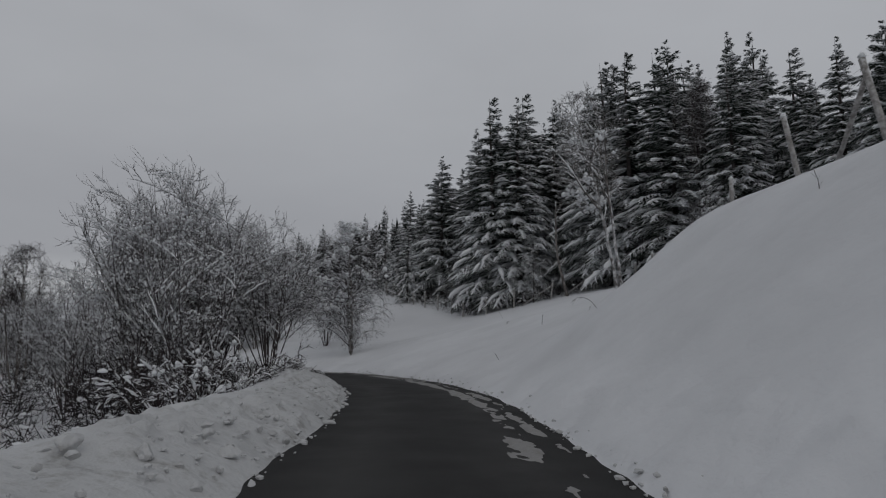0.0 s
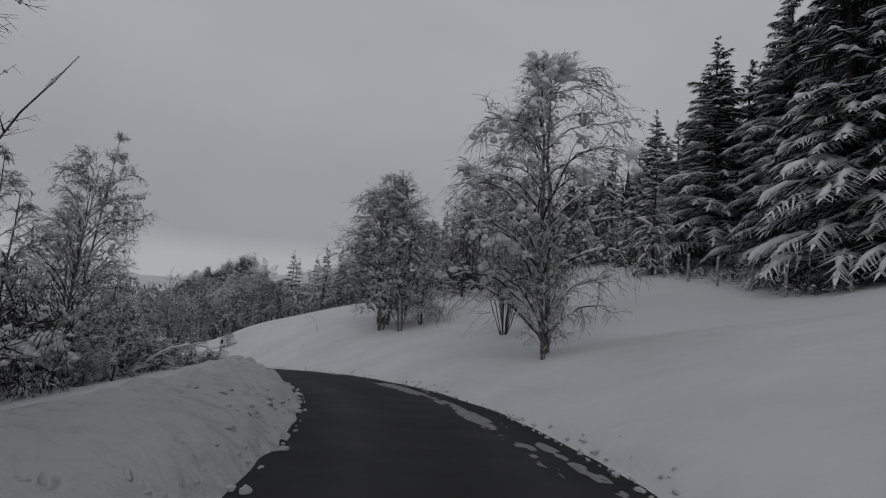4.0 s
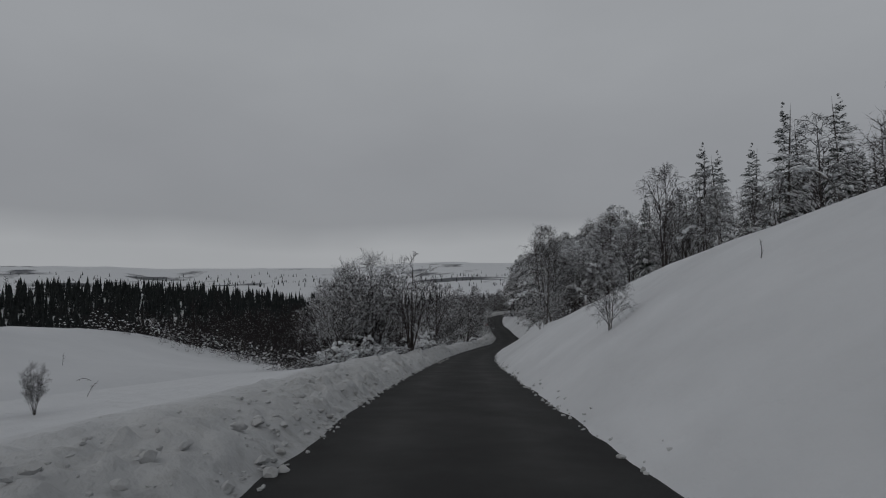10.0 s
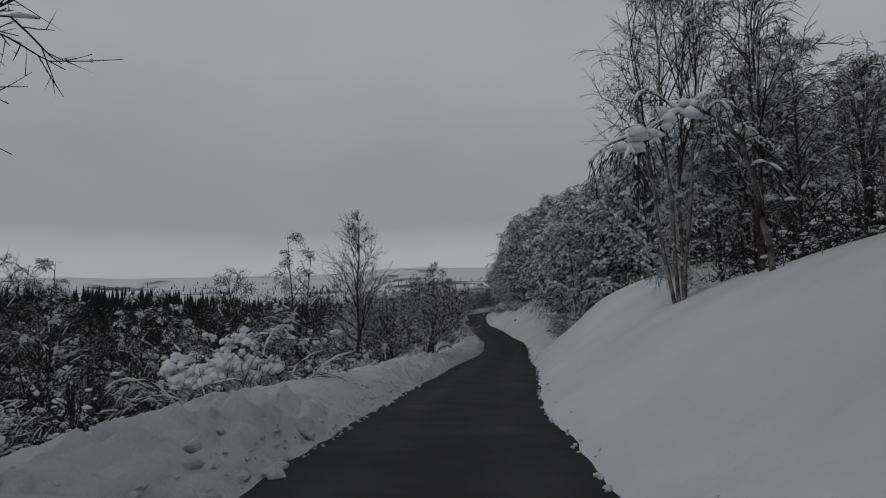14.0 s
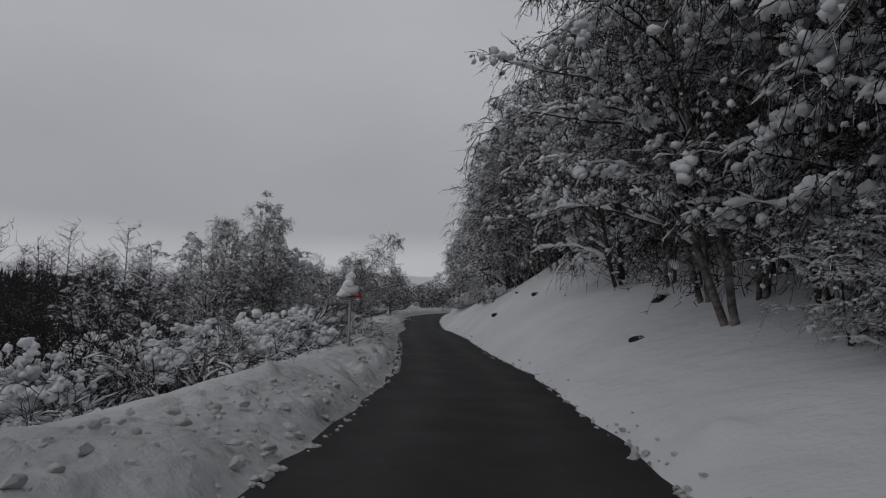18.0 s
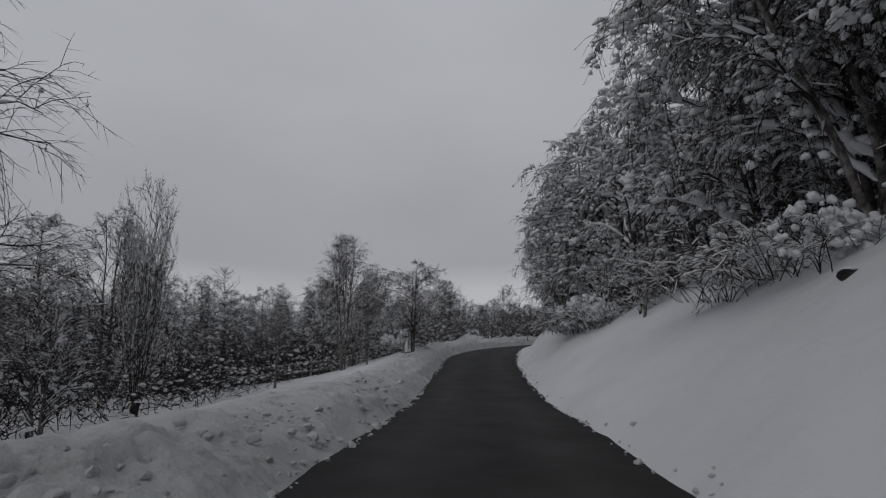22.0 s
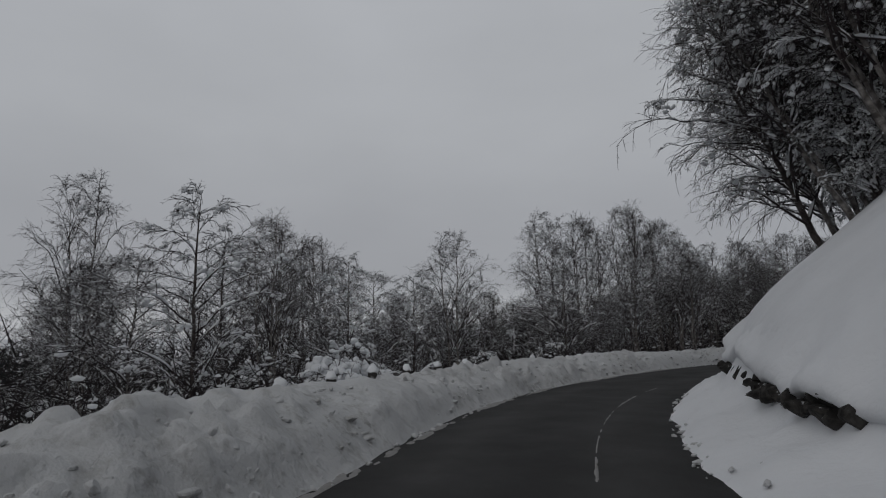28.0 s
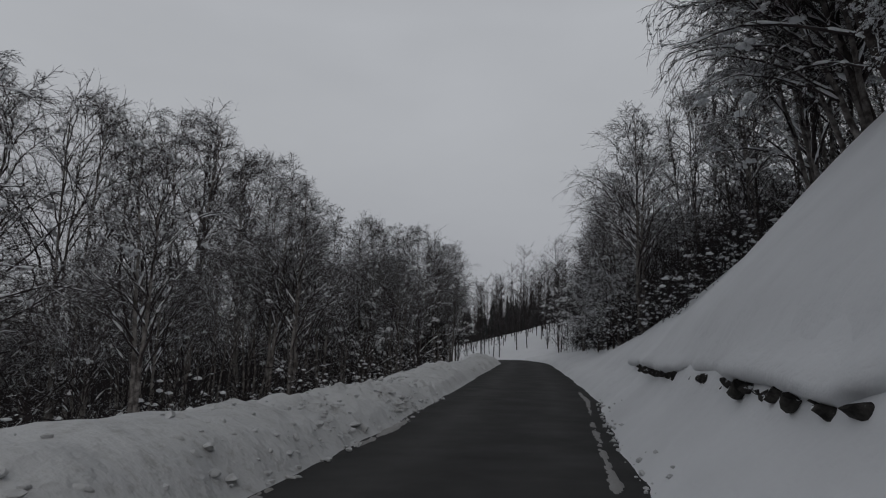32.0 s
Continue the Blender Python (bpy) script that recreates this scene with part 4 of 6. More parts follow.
OVAL = ((0.1, 0.10), (0.3, 0.20), (0.55, 0.26), (0.75, 0.23), (0.9, 0.15), (1, 0.05))
BROAD = ((0.03, 0.12), (0.2, 0.30), (0.45, 0.36), (0.7, 0.33), (0.88, 0.22), (1, 0.06))
VASE = ((0.1, 0.10), (0.35, 0.26), (0.6, 0.40), (0.82, 0.38), (0.94, 0.26), (1, 0.12))
SPIRE = ((0.05, 0.20), (0.25, 0.27), (0.5, 0.23), (0.75, 0.16), (1, 0.03))
BIRCHES = [Kind(tree("birch_tree", 11, 10, OVAL, stems=2, fan=0.10, limbs=40, twigs=8, sprays=6, crown0=0.28, up=0.36, arch=0.12, hang=0.20, snow=0.5, clumps=14, bark=BARK_BIRCH, fine=0.0058), 10,
                "leafless birch with a rounded crown of fine hanging twigs", "tree", "roadside birches"),
           Kind(tree("birch_tree", 12, 10, BROAD, limbs=46, twigs=8, sprays=6, crown0=0.14, up=0.26, arch=0.16, hang=0.24, snow=0.6, clumps=34, bark=BARK_BIRCH, fine=0.0058), 10,
                "leafless birch with drooping twigs dusted by snow", "tree", "roadside birches"),
           Kind(tree("birch_tree", 13, 10, OVAL, stems=4, fan=0.15, splay=0.62, limbs=48, twigs=7, sprays=6, crown0=0.38, up=0.42, arch=0.10, hang=0.12, snow=0.4, clumps=6, bark=BARK_BIRCH, fine=0.0058), 10,
                "slender leafless birch with several upright stems", "tree", "roadside birches")]
WOODS = [Kind(tree("bare_tree", 21, 9, BROAD, limbs=32, twigs=6, sprays=5, tips=1, crown0=0.10, up=0.2, arch=0.16, hang=0.26, snow=0.7, thick=0.034, clumps=34, lump=0.12, fine=0.0085), 9,
              "leafless tree with snow on its branches", "tree", "trees of the hillside wood"),
         Kind(tree("bare_tree", 22, 9, SPIRE, stems=2, fan=0.12, limbs=34, twigs=6, sprays=5, tips=1, crown0=0.08, up=0.18, arch=0.18, hang=0.30, snow=0.75, thick=0.036, clumps=44, lump=0.13, fine=0.0085), 9,
              "leafless tree with snow on its branches", "tree", "trees of the hillside wood"),
         Kind(tree("bare_tree", 23, 9, OVAL, stems=2, fan=0.08, limbs=30, twigs=6, sprays=5, tips=1, crown0=0.3, up=0.38, arch=0.1, hang=0.12, snow=0.5, clumps=8, fine=0.0085), 9,
              "slim leafless tree with little snow on it", "tree", "trees of the hillside wood")]
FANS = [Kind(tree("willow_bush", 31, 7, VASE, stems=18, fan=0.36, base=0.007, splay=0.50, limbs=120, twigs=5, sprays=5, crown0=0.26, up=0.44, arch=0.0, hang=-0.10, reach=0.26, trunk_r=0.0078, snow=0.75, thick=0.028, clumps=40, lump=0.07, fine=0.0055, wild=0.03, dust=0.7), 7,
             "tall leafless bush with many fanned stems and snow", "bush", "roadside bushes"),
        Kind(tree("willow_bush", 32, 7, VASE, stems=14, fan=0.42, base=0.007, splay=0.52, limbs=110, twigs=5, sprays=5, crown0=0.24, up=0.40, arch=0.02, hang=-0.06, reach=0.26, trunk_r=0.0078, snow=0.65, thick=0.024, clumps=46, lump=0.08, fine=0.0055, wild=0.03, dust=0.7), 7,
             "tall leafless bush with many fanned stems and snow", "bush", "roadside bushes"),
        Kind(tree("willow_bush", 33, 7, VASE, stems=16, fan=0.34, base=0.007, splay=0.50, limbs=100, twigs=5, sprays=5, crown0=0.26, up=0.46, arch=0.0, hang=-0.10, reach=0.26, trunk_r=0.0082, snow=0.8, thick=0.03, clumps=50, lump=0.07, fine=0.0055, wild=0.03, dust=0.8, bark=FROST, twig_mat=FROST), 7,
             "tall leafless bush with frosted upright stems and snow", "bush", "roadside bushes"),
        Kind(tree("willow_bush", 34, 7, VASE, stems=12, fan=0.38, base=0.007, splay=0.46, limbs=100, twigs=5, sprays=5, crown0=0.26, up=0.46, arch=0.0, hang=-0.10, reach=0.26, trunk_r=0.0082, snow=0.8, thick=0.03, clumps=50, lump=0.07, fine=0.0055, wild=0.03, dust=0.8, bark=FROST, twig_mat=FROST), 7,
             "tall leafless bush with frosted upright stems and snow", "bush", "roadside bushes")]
UMBRELLA = [Kind(tree("crown_birch", 46, 7, ((0.1, 0.14), (0.35, 0.32), (0.6, 0.40), (0.8, 0.40), (0.92, 0.30), (1, 0.12)), stems=2, fan=0.10, limbs=50, twigs=8, sprays=8, crown0=0.16, up=0.30, arch=0.20, hang=0.26, reach=0.5, trunk_r=0.012, snow=0.55,
                      thick=0.026, clumps=36, fine=0.0058, extra=((0.62, 2.2, 0.42, 0.80), (0.66, 2.6, 0.46, 0.74), (0.58, 2.0, 0.40, 0.66))), 7, "bare tree with a broad open crown and hanging snowy limbs", "tree", "roadside trees")]
WEEPING = [Kind(tree("weeping_birch", 47, 9, BROAD, stems=2, fan=0.07, limbs=58, twigs=9, sprays=7, crown0=0.07, up=0.18, arch=0.24, hang=0.24, trunk_r=0.012, snow=0.85, thick=0.04, clumps=110, lump=0.15, bark=BARK_BIRCH, fine=0.0052, dust=0.3), 9,
                "spreading birch with arching limbs loaded with snow", "tree", "roadside birches"),
           Kind(tree("weeping_birch", 48, 9, ((0.03, 0.16), (0.2, 0.32), (0.45, 0.34), (0.7, 0.24), (0.88, 0.16), (1, 0.05)), stems=3, fan=0.13, splay=0.6, limbs=54, twigs=8, sprays=7, crown0=0.08, up=0.24, arch=0.20, hang=0.20, trunk_r=0.010, snow=0.75, thick=0.034,
                     clumps=80, lump=0.11, bark=BARK_BIRCH, fine=0.0062, dust=0.3), 9, "birch with arching limbs loaded with snow", "tree", "roadside birches")]
ASHES = [Kind(tree("ash_tree", 45, 8.4, ((0.2, 0.2), (0.4, 0.25), (0.6, 0.22), (0.8, 0.14), (1, 0.04)), limbs=30, twigs=8, sprays=5, tips=1, crown0=0.24, up=0.34, arch=-0.06, hang=-0.06, trunk_r=0.0115, snow=0.5, thick=0.02, clumps=2, fine=0.0058), 8.4,
              "tall bare tree with one straight trunk and upright twigs", "tree", "roadside trees")]
OAKISH = [Kind(tree("spreading_tree", 41, 8, ((0.1, 0.12), (0.35, 0.32), (0.6, 0.36), (0.8, 0.28), (1, 0.07)), stems=7, fan=0.22, base=0.004, splay=0.28, limbs=46, twigs=7, sprays=4, tips=1, crown0=0.26, up=0.30, arch=-0.05, hang=-0.04, trunk_r=0.017, snow=0.45, thick=0.024,
                    clumps=3, fine=0.008), 8, "bare spreading tree forking low with dark upright twigs", "tree", "roadside trees")]
BENT = [Kind(tree("leaning_alder", 42, 5, ((0.1, 0.25), (0.5, 0.4), (0.85, 0.36), (1, 0.15)), stems=6, fan=0.30, base=0.004, splay=0.25, bend=(0.42, 0), limbs=60, twigs=8, sprays=7, crown0=0.18, up=0.25, arch=-0.06, hang=0.02, trunk_r=0.018, snow=0.65, thick=0.03, clumps=8, fine=0.0055), 5,
             "stooping bare tree with limbs swept to one side", "tree", "roadside trees")]
HOOKED = [Kind(tree("hooked_birch", 43, 6.2, ((0.1, 0.15), (0.4, 0.3), (0.7, 0.28), (1, 0.08)), limbs=17, twigs=10, sprays=8, crown0=0.34, up=0.18, arch=0.22, hang=0.34, reach=0.9, trunk_r=0.0105, snow=0.3, thick=0.02, clumps=8, fine=0.0055,
                    extra=((0.50, 0.0, 0.56, 0.40), (0.48, 0.15, 0.50, 0.36), (0.53, -0.12, 0.40, 0.48)), wild=0.03), 6.2, "thin bare birch with one long limb bowing over", "tree", "roadside trees")]
LADEN = [Kind(tree("laden_tree", 51, 9, BROAD, stems=2, fan=0.10, limbs=54, twigs=8, sprays=6, tips=0, crown0=0.05, up=0.12, arch=0.26, hang=0.34, snow=0.9, thick=0.075, clumps=170, lump=0.11, leaves=4, leaf_len=0.10, fine=0.006, dust=0.22), 9,
              "dark tree with drooping boughs heavily laden with snow", "tree", "snow-laden trees above the road"),
         Kind(tree("laden_tree", 52, 9, ((0.03, 0.2), (0.2, 0.34), (0.45, 0.4), (0.7, 0.36), (0.88, 0.24), (1, 0.06)), stems=3, fan=0.16, limbs=56, twigs=8, sprays=6, tips=0, crown0=0.06, up=0.10, arch=0.28, hang=0.38, snow=0.85, thick=0.075, clumps=160, lump=0.12, leaves=4, leaf_len=0.10, fine=0.006, dust=0.22), 9,
              "dark tree with drooping boughs heavily laden with snow", "tree", "snow-laden trees above the road"),
         Kind(tree("laden_tree", 53, 9, BROAD, stems=2, fan=0.14, limbs=50, twigs=8, sprays=6, tips=1, crown0=0.2, up=0.2, arch=0.22, hang=0.30, snow=0.75, thick=0.045, clumps=130, lump=0.11, leaves=3, leaf_len=0.10, bark=BARK_BIRCH, fine=0.006, dust=0.22), 9,
              "dark tree with drooping boughs laden with snow", "tree", "snow-laden trees above the road")]
SPRUCES = [Kind(spruce("spruce_tree", 61, 14, 0.20, 27, 9, 13, 0.65), 14, "dark spruce with layered boughs carrying snow", "tree", "spruces of the plantation"),
           Kind(spruce("spruce_tree", 62, 14, 0.18, 28, 9, 13, 0.65), 14, "dark spruce with layered boughs carrying snow", "tree", "spruces of the plantation"),
           Kind(spruce("spruce_tree", 63, 14, 0.22, 25, 9, 13, 0.6, 0.10), 14, "dark spruce with layered boughs carrying snow", "tree", "spruces of the plantation")]
SPRUCE_FAR = [Kind(spruce("small_spruce", 71, 11, 0.21, 21, 8, 5, 0.5), 11, "spruce on the upper slope dusted with snow", "tree", "spruces on the upper slope")]
ARCHES = [Kind(arched("bowed_birch", 81, 3.2, 2.6, 14, 6, 6), 2.6, "young birch bowed over by its snow", "tree", "bowed birches"),
          Kind(arched("bowed_birch", 82, 4.2, 2.2, 16, 6, 6, 0.9, 16), 2.2, "young birch bowed over by its snow", "tree", "bowed birches"),
          Kind(arched("bowed_birch", 83, 3.6, 3.4, 18, 6, 6, 0.85, 20, 2), 3.4, "young birch bowed over by its snow", "tree", "bowed birches")]
SHRUBS = [Kind(snow_shrub("snowy_shrub", 91, 3.2, 1.6, 80, 46), 1.6, "low thicket buried under pillows of snow", "shrub", "snow-buried shrubs"),
          Kind(snow_shrub("snowy_shrub", 92, 2.6, 1.9, 80, 46), 1.9, "low thicket buried under pillows of snow", "shrub", "snow-buried shrubs"),
          Kind(snow_shrub("snowy_shrub", 93, 2.2, 1.1, 8, 50), 1.1, "low twiggy thicket with some snow on it", "shrub", "snow-buried shrubs")]

# ---- planting, along the road ----
def scatter(seed, s0, s1, near, far, count, put):
    """count places between s0 and s1, from near(s) to far(s) across, kept apart from each other."""
    rng, done = random.Random(seed), []
    for _ in range(count * 12):
        if len(done) >= count:
            break
        s = rng.uniform(s0, s1)
        u = near(s) + (far(s) - near(s)) * rng.random()
        if all((s - a) ** 2 + (u - b) ** 2 > 2.4 for a, b in done):
            done.append((s, u))
            put(rng, s, u)


def table(*pairs):
    xs, ys = zip(*pairs)
    return lambda s: float(np.interp(s, xs, ys))


# first bend: bushes on the outer left, birches on the right, plantation above
FANS[2].put(25.5, -7.6, 8.6, 40)
FANS[2].put(26.4, -6.0, 7.6, 300)
FANS[3].put(23.4, -5.6, 6.4, 220)
FANS[2].put(22.6, -8.0, 7.4, 120)
FANS[3].put(28.6, -6.4, 6.6, 330)
FANS[3].put(24.6, -6.9, 8.6, 140)
FANS[2].put(23.2, -3.7, 5.6, 10, wide=1.1)
FANS[3].put(21.0, -6.2, 6.2, 80)
FANS[2].put(30.5, -6.6, 6.4, 200)
FANS[3].put(33.0, -11.0, 6.5, 130)
SHRUBS[2].put(19.5, -4.6, 1.7, 20)
SHRUBS[2].put(15.5, -5.0, 1.5, 20)
SHRUBS[2].put(24.0, -4.6, 1.2, 60)
ARCHES[0].put(21.2, -4.3, 1.7, 200)
scatter(101, 12, 46, table((12, -13), (46, -16)), table((12, -24), (46, -24)), 12, lambda r, s, u: r.choice(WOODS).put(s, u, r.uniform(6, 9)))
WEEPING[1].put(39.2, -6.4, 5.6, 30, lean=(0, 5), wide=0.8)
LADEN[1].put(39.8, -5.2, 2.4)
LADEN[0].put(37.6, -5.0, 2.0)
BIRCHES[0].put(48.4, -7.8, 5.8, wide=1.1)
BIRCHES[2].put(45.5, -12.5, 8.2)
WOODS[1].put(42.0, -8.6, 6.0)
FANS[2].put(46.2, -4.7, 2.9, 15, wide=1.15)
SHRUBS[1].put(42.5, -5.6, 1.7, 40)
SHRUBS[0].put(43.4, -7.6, 1.9, 90)
SHRUBS[2].put(41.2, -4.3, 0.9, 10)
SHRUBS[0].put(47.8, -7.2, 1.6, 140)
SHRUBS[1].put(38.6, -6.4, 1.8, 70)
ARCHES[2].put(40.5, -7.5, 2.6, 300)
WEEPING[0].put(40.4, 5.8, 9.0, 75, wide=1.05)
WEEPING[1].put(39.2, 5.0, 3.4, 10, wide=0.7)
FANS[2].put(47.4, 8.4, 5.8, 20, wide=0.9)
WEEPING[1].put(49.5, 12.5, 5.8, 120)
WEEPING[1].put(58.6, 7.6, 9.0, 10, wide=1.1)
BIRCHES[2].put(60.0, 8.6, 9.4, 140, wide=1.25)
WEEPING[0].put(56.8, 8.0, 6.0, 50)
WEEPING[0].put(61.4, 8.8, 9.0, 250)
LADEN[1].put(57.4, 9.6, 4.6)
WOODS[0].put(62.0, 11.0, 7.0)
BIRCHES[0].put(79.5, 15.5, 7.2)
BIRCHES[2].put(82.0, 17.0, 7.6)
WOODS[1].put(78.0, 17.5, 8.5)
WOODS[1].put(66.0, 14.5, 6.5)
BIRCHES[2].put(28.5, 23.5, 12.0, wide=0.7)
plastered = Kind(tree("birch_tree", 58, 6.4, OVAL, stems=3, fan=0.12, limbs=26, twigs=7, sprays=6, crown0=0.34, up=0.40, arch=0.10, hang=0.12, trunk_r=0.013, snow=0.7, thick=0.03, clumps=16, lump=0.12, bark=PLASTERED, twig_mat=BARK_BIRCH, fine=0.0058), 6.4,
                 "leaning birch with snow plastered up its trunks", "tree", "roadside birches")
plastered.put(17.6, 7.0, 6.6, 40, lean=(4, 9), wide=0.9)
WOODS[2].put(33.5, 22.5, 8.5)
fence_u = table((2, 8.6), (10, 8.9), (14, 10.0), (16.5, 10.3), (20, 13.2), (26, 17.5), (31, 20.5), (35, 22.5), (38, 20.0), (43, 19.0), (48, 21.5), (54, 24.5), (62, 30))
tall = table((0, 6.6), (18, 7.8), (26, 11.5), (32, 18.5), (47, 18.5), (54, 13), (66, 11))
scatter(102, 0, 62, lambda s: fence_u(s) + (2.2 if s > 24 else 7), lambda s: fence_u(s) + 11, 52, lambda r, s, u: r.choice(SPRUCES).put(s, u, tall(s) * r.uniform(0.85, 1.1), wide=1.4))
scatter(103, 2, 66, lambda s: fence_u(s) + 10, lambda s: fence_u(s) + 24, 34, lambda r, s, u: r.choice(SPRUCES).put(s, u, tall(s) * r.uniform(0.8, 1.05)))
scatter(104, 24, 60, lambda s: fence_u(s) + 0.6, lambda s: fence_u(s) + 2.5, 7, lambda r, s, u: r.choice(WOODS).put(s, u, r.uniform(2.5, 5)))

# the long slope down: wood behind the snow crest on the right, field on the left
edge_r = table((62, 17), (75, 17), (90, 13.5), (100, 10), (110, 7.0), (118, 5.4), (134, 8.5), (140, 4.5))
scatter(105, 63, 133, edge_r, lambda s: edge_r(s) + 8, 46, lambda r, s, u: r.choice(WOODS).put(s, u, r.uniform(4.5, 8.0)))
scatter(107, 50, 122, lambda s: edge_r(s) + 7, lambda s: edge_r(s) + 36, 70, lambda r, s, u: SPRUCE_FAR[0].put(s, u, r.uniform(8, 12.5)))
scatter(108, 76, 120, lambda s: edge_r(s) - 0.6, lambda s: edge_r(s) + 2.5, 9, lambda r, s, u: r.choice(ARCHES).put(s, u, r.uniform(1.8, 3.2)))
BIRCHES[2].put(121.7, 5.2, 9.0, 10, wide=1.1)
WEEPING[0].put(123.4, 8.0, 6.4, 10)
LADEN[0].put(122.5, 5.6, 3.6)
LADEN[2].put(123.0, 7.6, 6.0)
FANS[1].put(100.2, -6.0, 6.4, 60)
FANS[0].put(101.4, -7.2, 6.0, 160)
FANS[0].put(98.6, -7.4, 5.4, 20)
FANS[1].put(102.6, -8.6, 5.6, 220)
OAKISH[0].put(107.2, -4.8, 7.0, 0)
SHRUBS[1].put(98.4, -6.2, 1.7, 30)
SHRUBS[0].put(100.6, -5.9, 1.5, 100)
SHRUBS[0].put(97.0, -7.2, 1.4, 100)
SHRUBS[2].put(103.6, -6.4, 1.2, 10)
SHRUBS[2].put(66.8, -5.6, 0.8, 10)
FANS[0].put(74.5, -8.2, 1.7, wide=0.7, label="small bare bush poking through the snow", group="bushes in the snowfield")
FANS[1].put(75.3, -7.4, 0.9, wide=0.7, label="small bare bush poking through the snow", group="bushes in the snowfield")
for k in range(6):
    FANS[k % 2].put(66.4 + 0.9 * k, -4.5 - 0.35 * k, 1.1 + 0.25 * (k % 3), wide=0.5, label="small bare bush poking through the snow", group="bushes in the snowfield")
scatter(109, 121, 150, table((108, -7.0), (132, -8), (150, -8)), table((108, -20), (150, -20)), 24, lambda r, s, u: r.choice(WOODS).put(s, u, r.uniform(4.5, 7.5)))
scatter(110, 110, 136, lambda s: -4.6, lambda s: -7.5, 10, lambda r, s, u: r.choice(SHRUBS + ARCHES[:2]).put(s, u, r.uniform(1.0, 2.0)))

# the wooded stretch
ASHES[0].put(134.5, -7.2, 8.6, 120)
BENT[0].put(134.9, -3.7, 3.9, 55)
BENT[0].put(136.2, -5.6, 4.0, 200, wide=0.9)
HOOKED[0].put(140.4, -4.2, 5.5, 66)
WOODS[1].put(138.0, -6.2, 5.0)
scatter(111, 138, 158, lambda s: -4.3, lambda s: -7.5, 13, lambda r, s, u: r.choice(SHRUBS + ARCHES).put(s, u, r.uniform(0.9, 1.9)))
scatter(112, 140, 158, lambda s: -9.0, lambda s: -26, 18, lambda r, s, u: r.choice(WOODS + LADEN[1:2]).put(s, u, r.uniform(3.0, 5.5)))
scatter(113, 156, 167, lambda s: -4.9, lambda s: -9.0, 18, lambda r, s, u: r.choice(SHRUBS[:2]).put(s, u, r.uniform(1.3, 1.9)))
LADEN[2].put(168.6, -7.2, 5.6, wide=0.8)
LADEN[2].put(168.0, -9.0, 5.6)
WEEPING[1].put(170.2, -7.6, 7.0, wide=0.8)
LADEN[0].put(168.9, -5.6, 3.0, wide=0.8)
BIRCHES[2].put(171.0, -9.5, 6.0)
FANS[0].put(169.5, -7.4, 4.6, wide=0.8)
WOODS[1].put(172.5, -10.5, 5.2)
BIRCHES[1].put(167.4, -6.0, 6.4, 20, lean=(0, 42), wide=0.6)
SHRUBS[1].put(168.4, -4.7, 2.2, 30)
LADEN[0].put(169.4, -5.8, 4.0, 30, wide=0.9)
LADEN[1].put(171.6, -6.6, 4.6, 30)
SHRUBS[1].put(171.6, -5.4, 1.6)
scatter(114, 176, 206, lambda s: -8.2, lambda s: -14, 16, lambda r, s, u: r.choice(WOODS + WEEPING[1:]).put(s, u, r.uniform(2.4, 4.0)))
scatter(115, 174, 216, lambda s: -13, lambda s: -24, 30, lambda r, s, u: r.choice(WOODS).put(s, u, r.uniform(4.2, 6.0)))
for s, u, h in ((184.0, -7.0, 4.2), (186.0, -9.6, 5.0), (190.0, -9.4, 4.8), (198.0, -6.8, 3.6)):
    BIRCHES[int(s) % 3].put(s, u, h)
FANS[0].put(193.0, -8.8, 6.2, wide=0.45)
UMBRELLA[0].put(208.3, -3.35, 4.7, 100)
BIRCHES[2].put(206.2, -6.4, 6.4, 10)
BIRCHES[0].put(204.7, -4.9, 4.4, 50, wide=0.6)
BIRCHES[1].put(180.7, -4.2, 4.2, 50)
BIRCHES[2].put(213.5, -9.6, 5.6)
FANS[1].put(212.6, -7.6, 3.6, 10)
LADEN[2].put(208.0, -8.0, 4.8)
LADEN[1].put(213.2, -5.4, 3.2)
ARCHES[2].put(212.0, -4.9, 2.4, 120)
SHRUBS[1].put(211.4, -4.6, 1.5)
near_r = table((138, 5.2), (142, 4.6), (146, 4.3), (150, 5.4), (158, 6.6), (166, 6.2), (176, 5.8), (186, 6.0), (196, 6.2), (203, 5.0), (212, 6.5), (220, 8))
scatter(116, 138.5, 198, lambda s: near_r(s) + (0.0 if s < 166 else 2.6), lambda s: near_r(s) + 6, 46, lambda r, s, u: r.choice(LADEN).put(s, u, r.uniform(8, 10.5) * (0.86 if s < 163 else 1.05), lean=(0, r.uniform(-3, 7))))
scatter(117, 132, 222, lambda s: near_r(s) + 4.5, lambda s: near_r(s) + 18, 44, lambda r, s, u: r.choice(WOODS[:2] + LADEN).put(s, u, r.uniform(8, 11)))
scatter(118, 140, 196, lambda s: near_r(s) + (0 if s < 166 else 1.0), lambda s: near_r(s) + 3.2, 12, lambda r, s, u: r.choice(ARCHES[:2] + SHRUBS[1:2]).put(s, u, r.uniform(1.4, 2.8)))
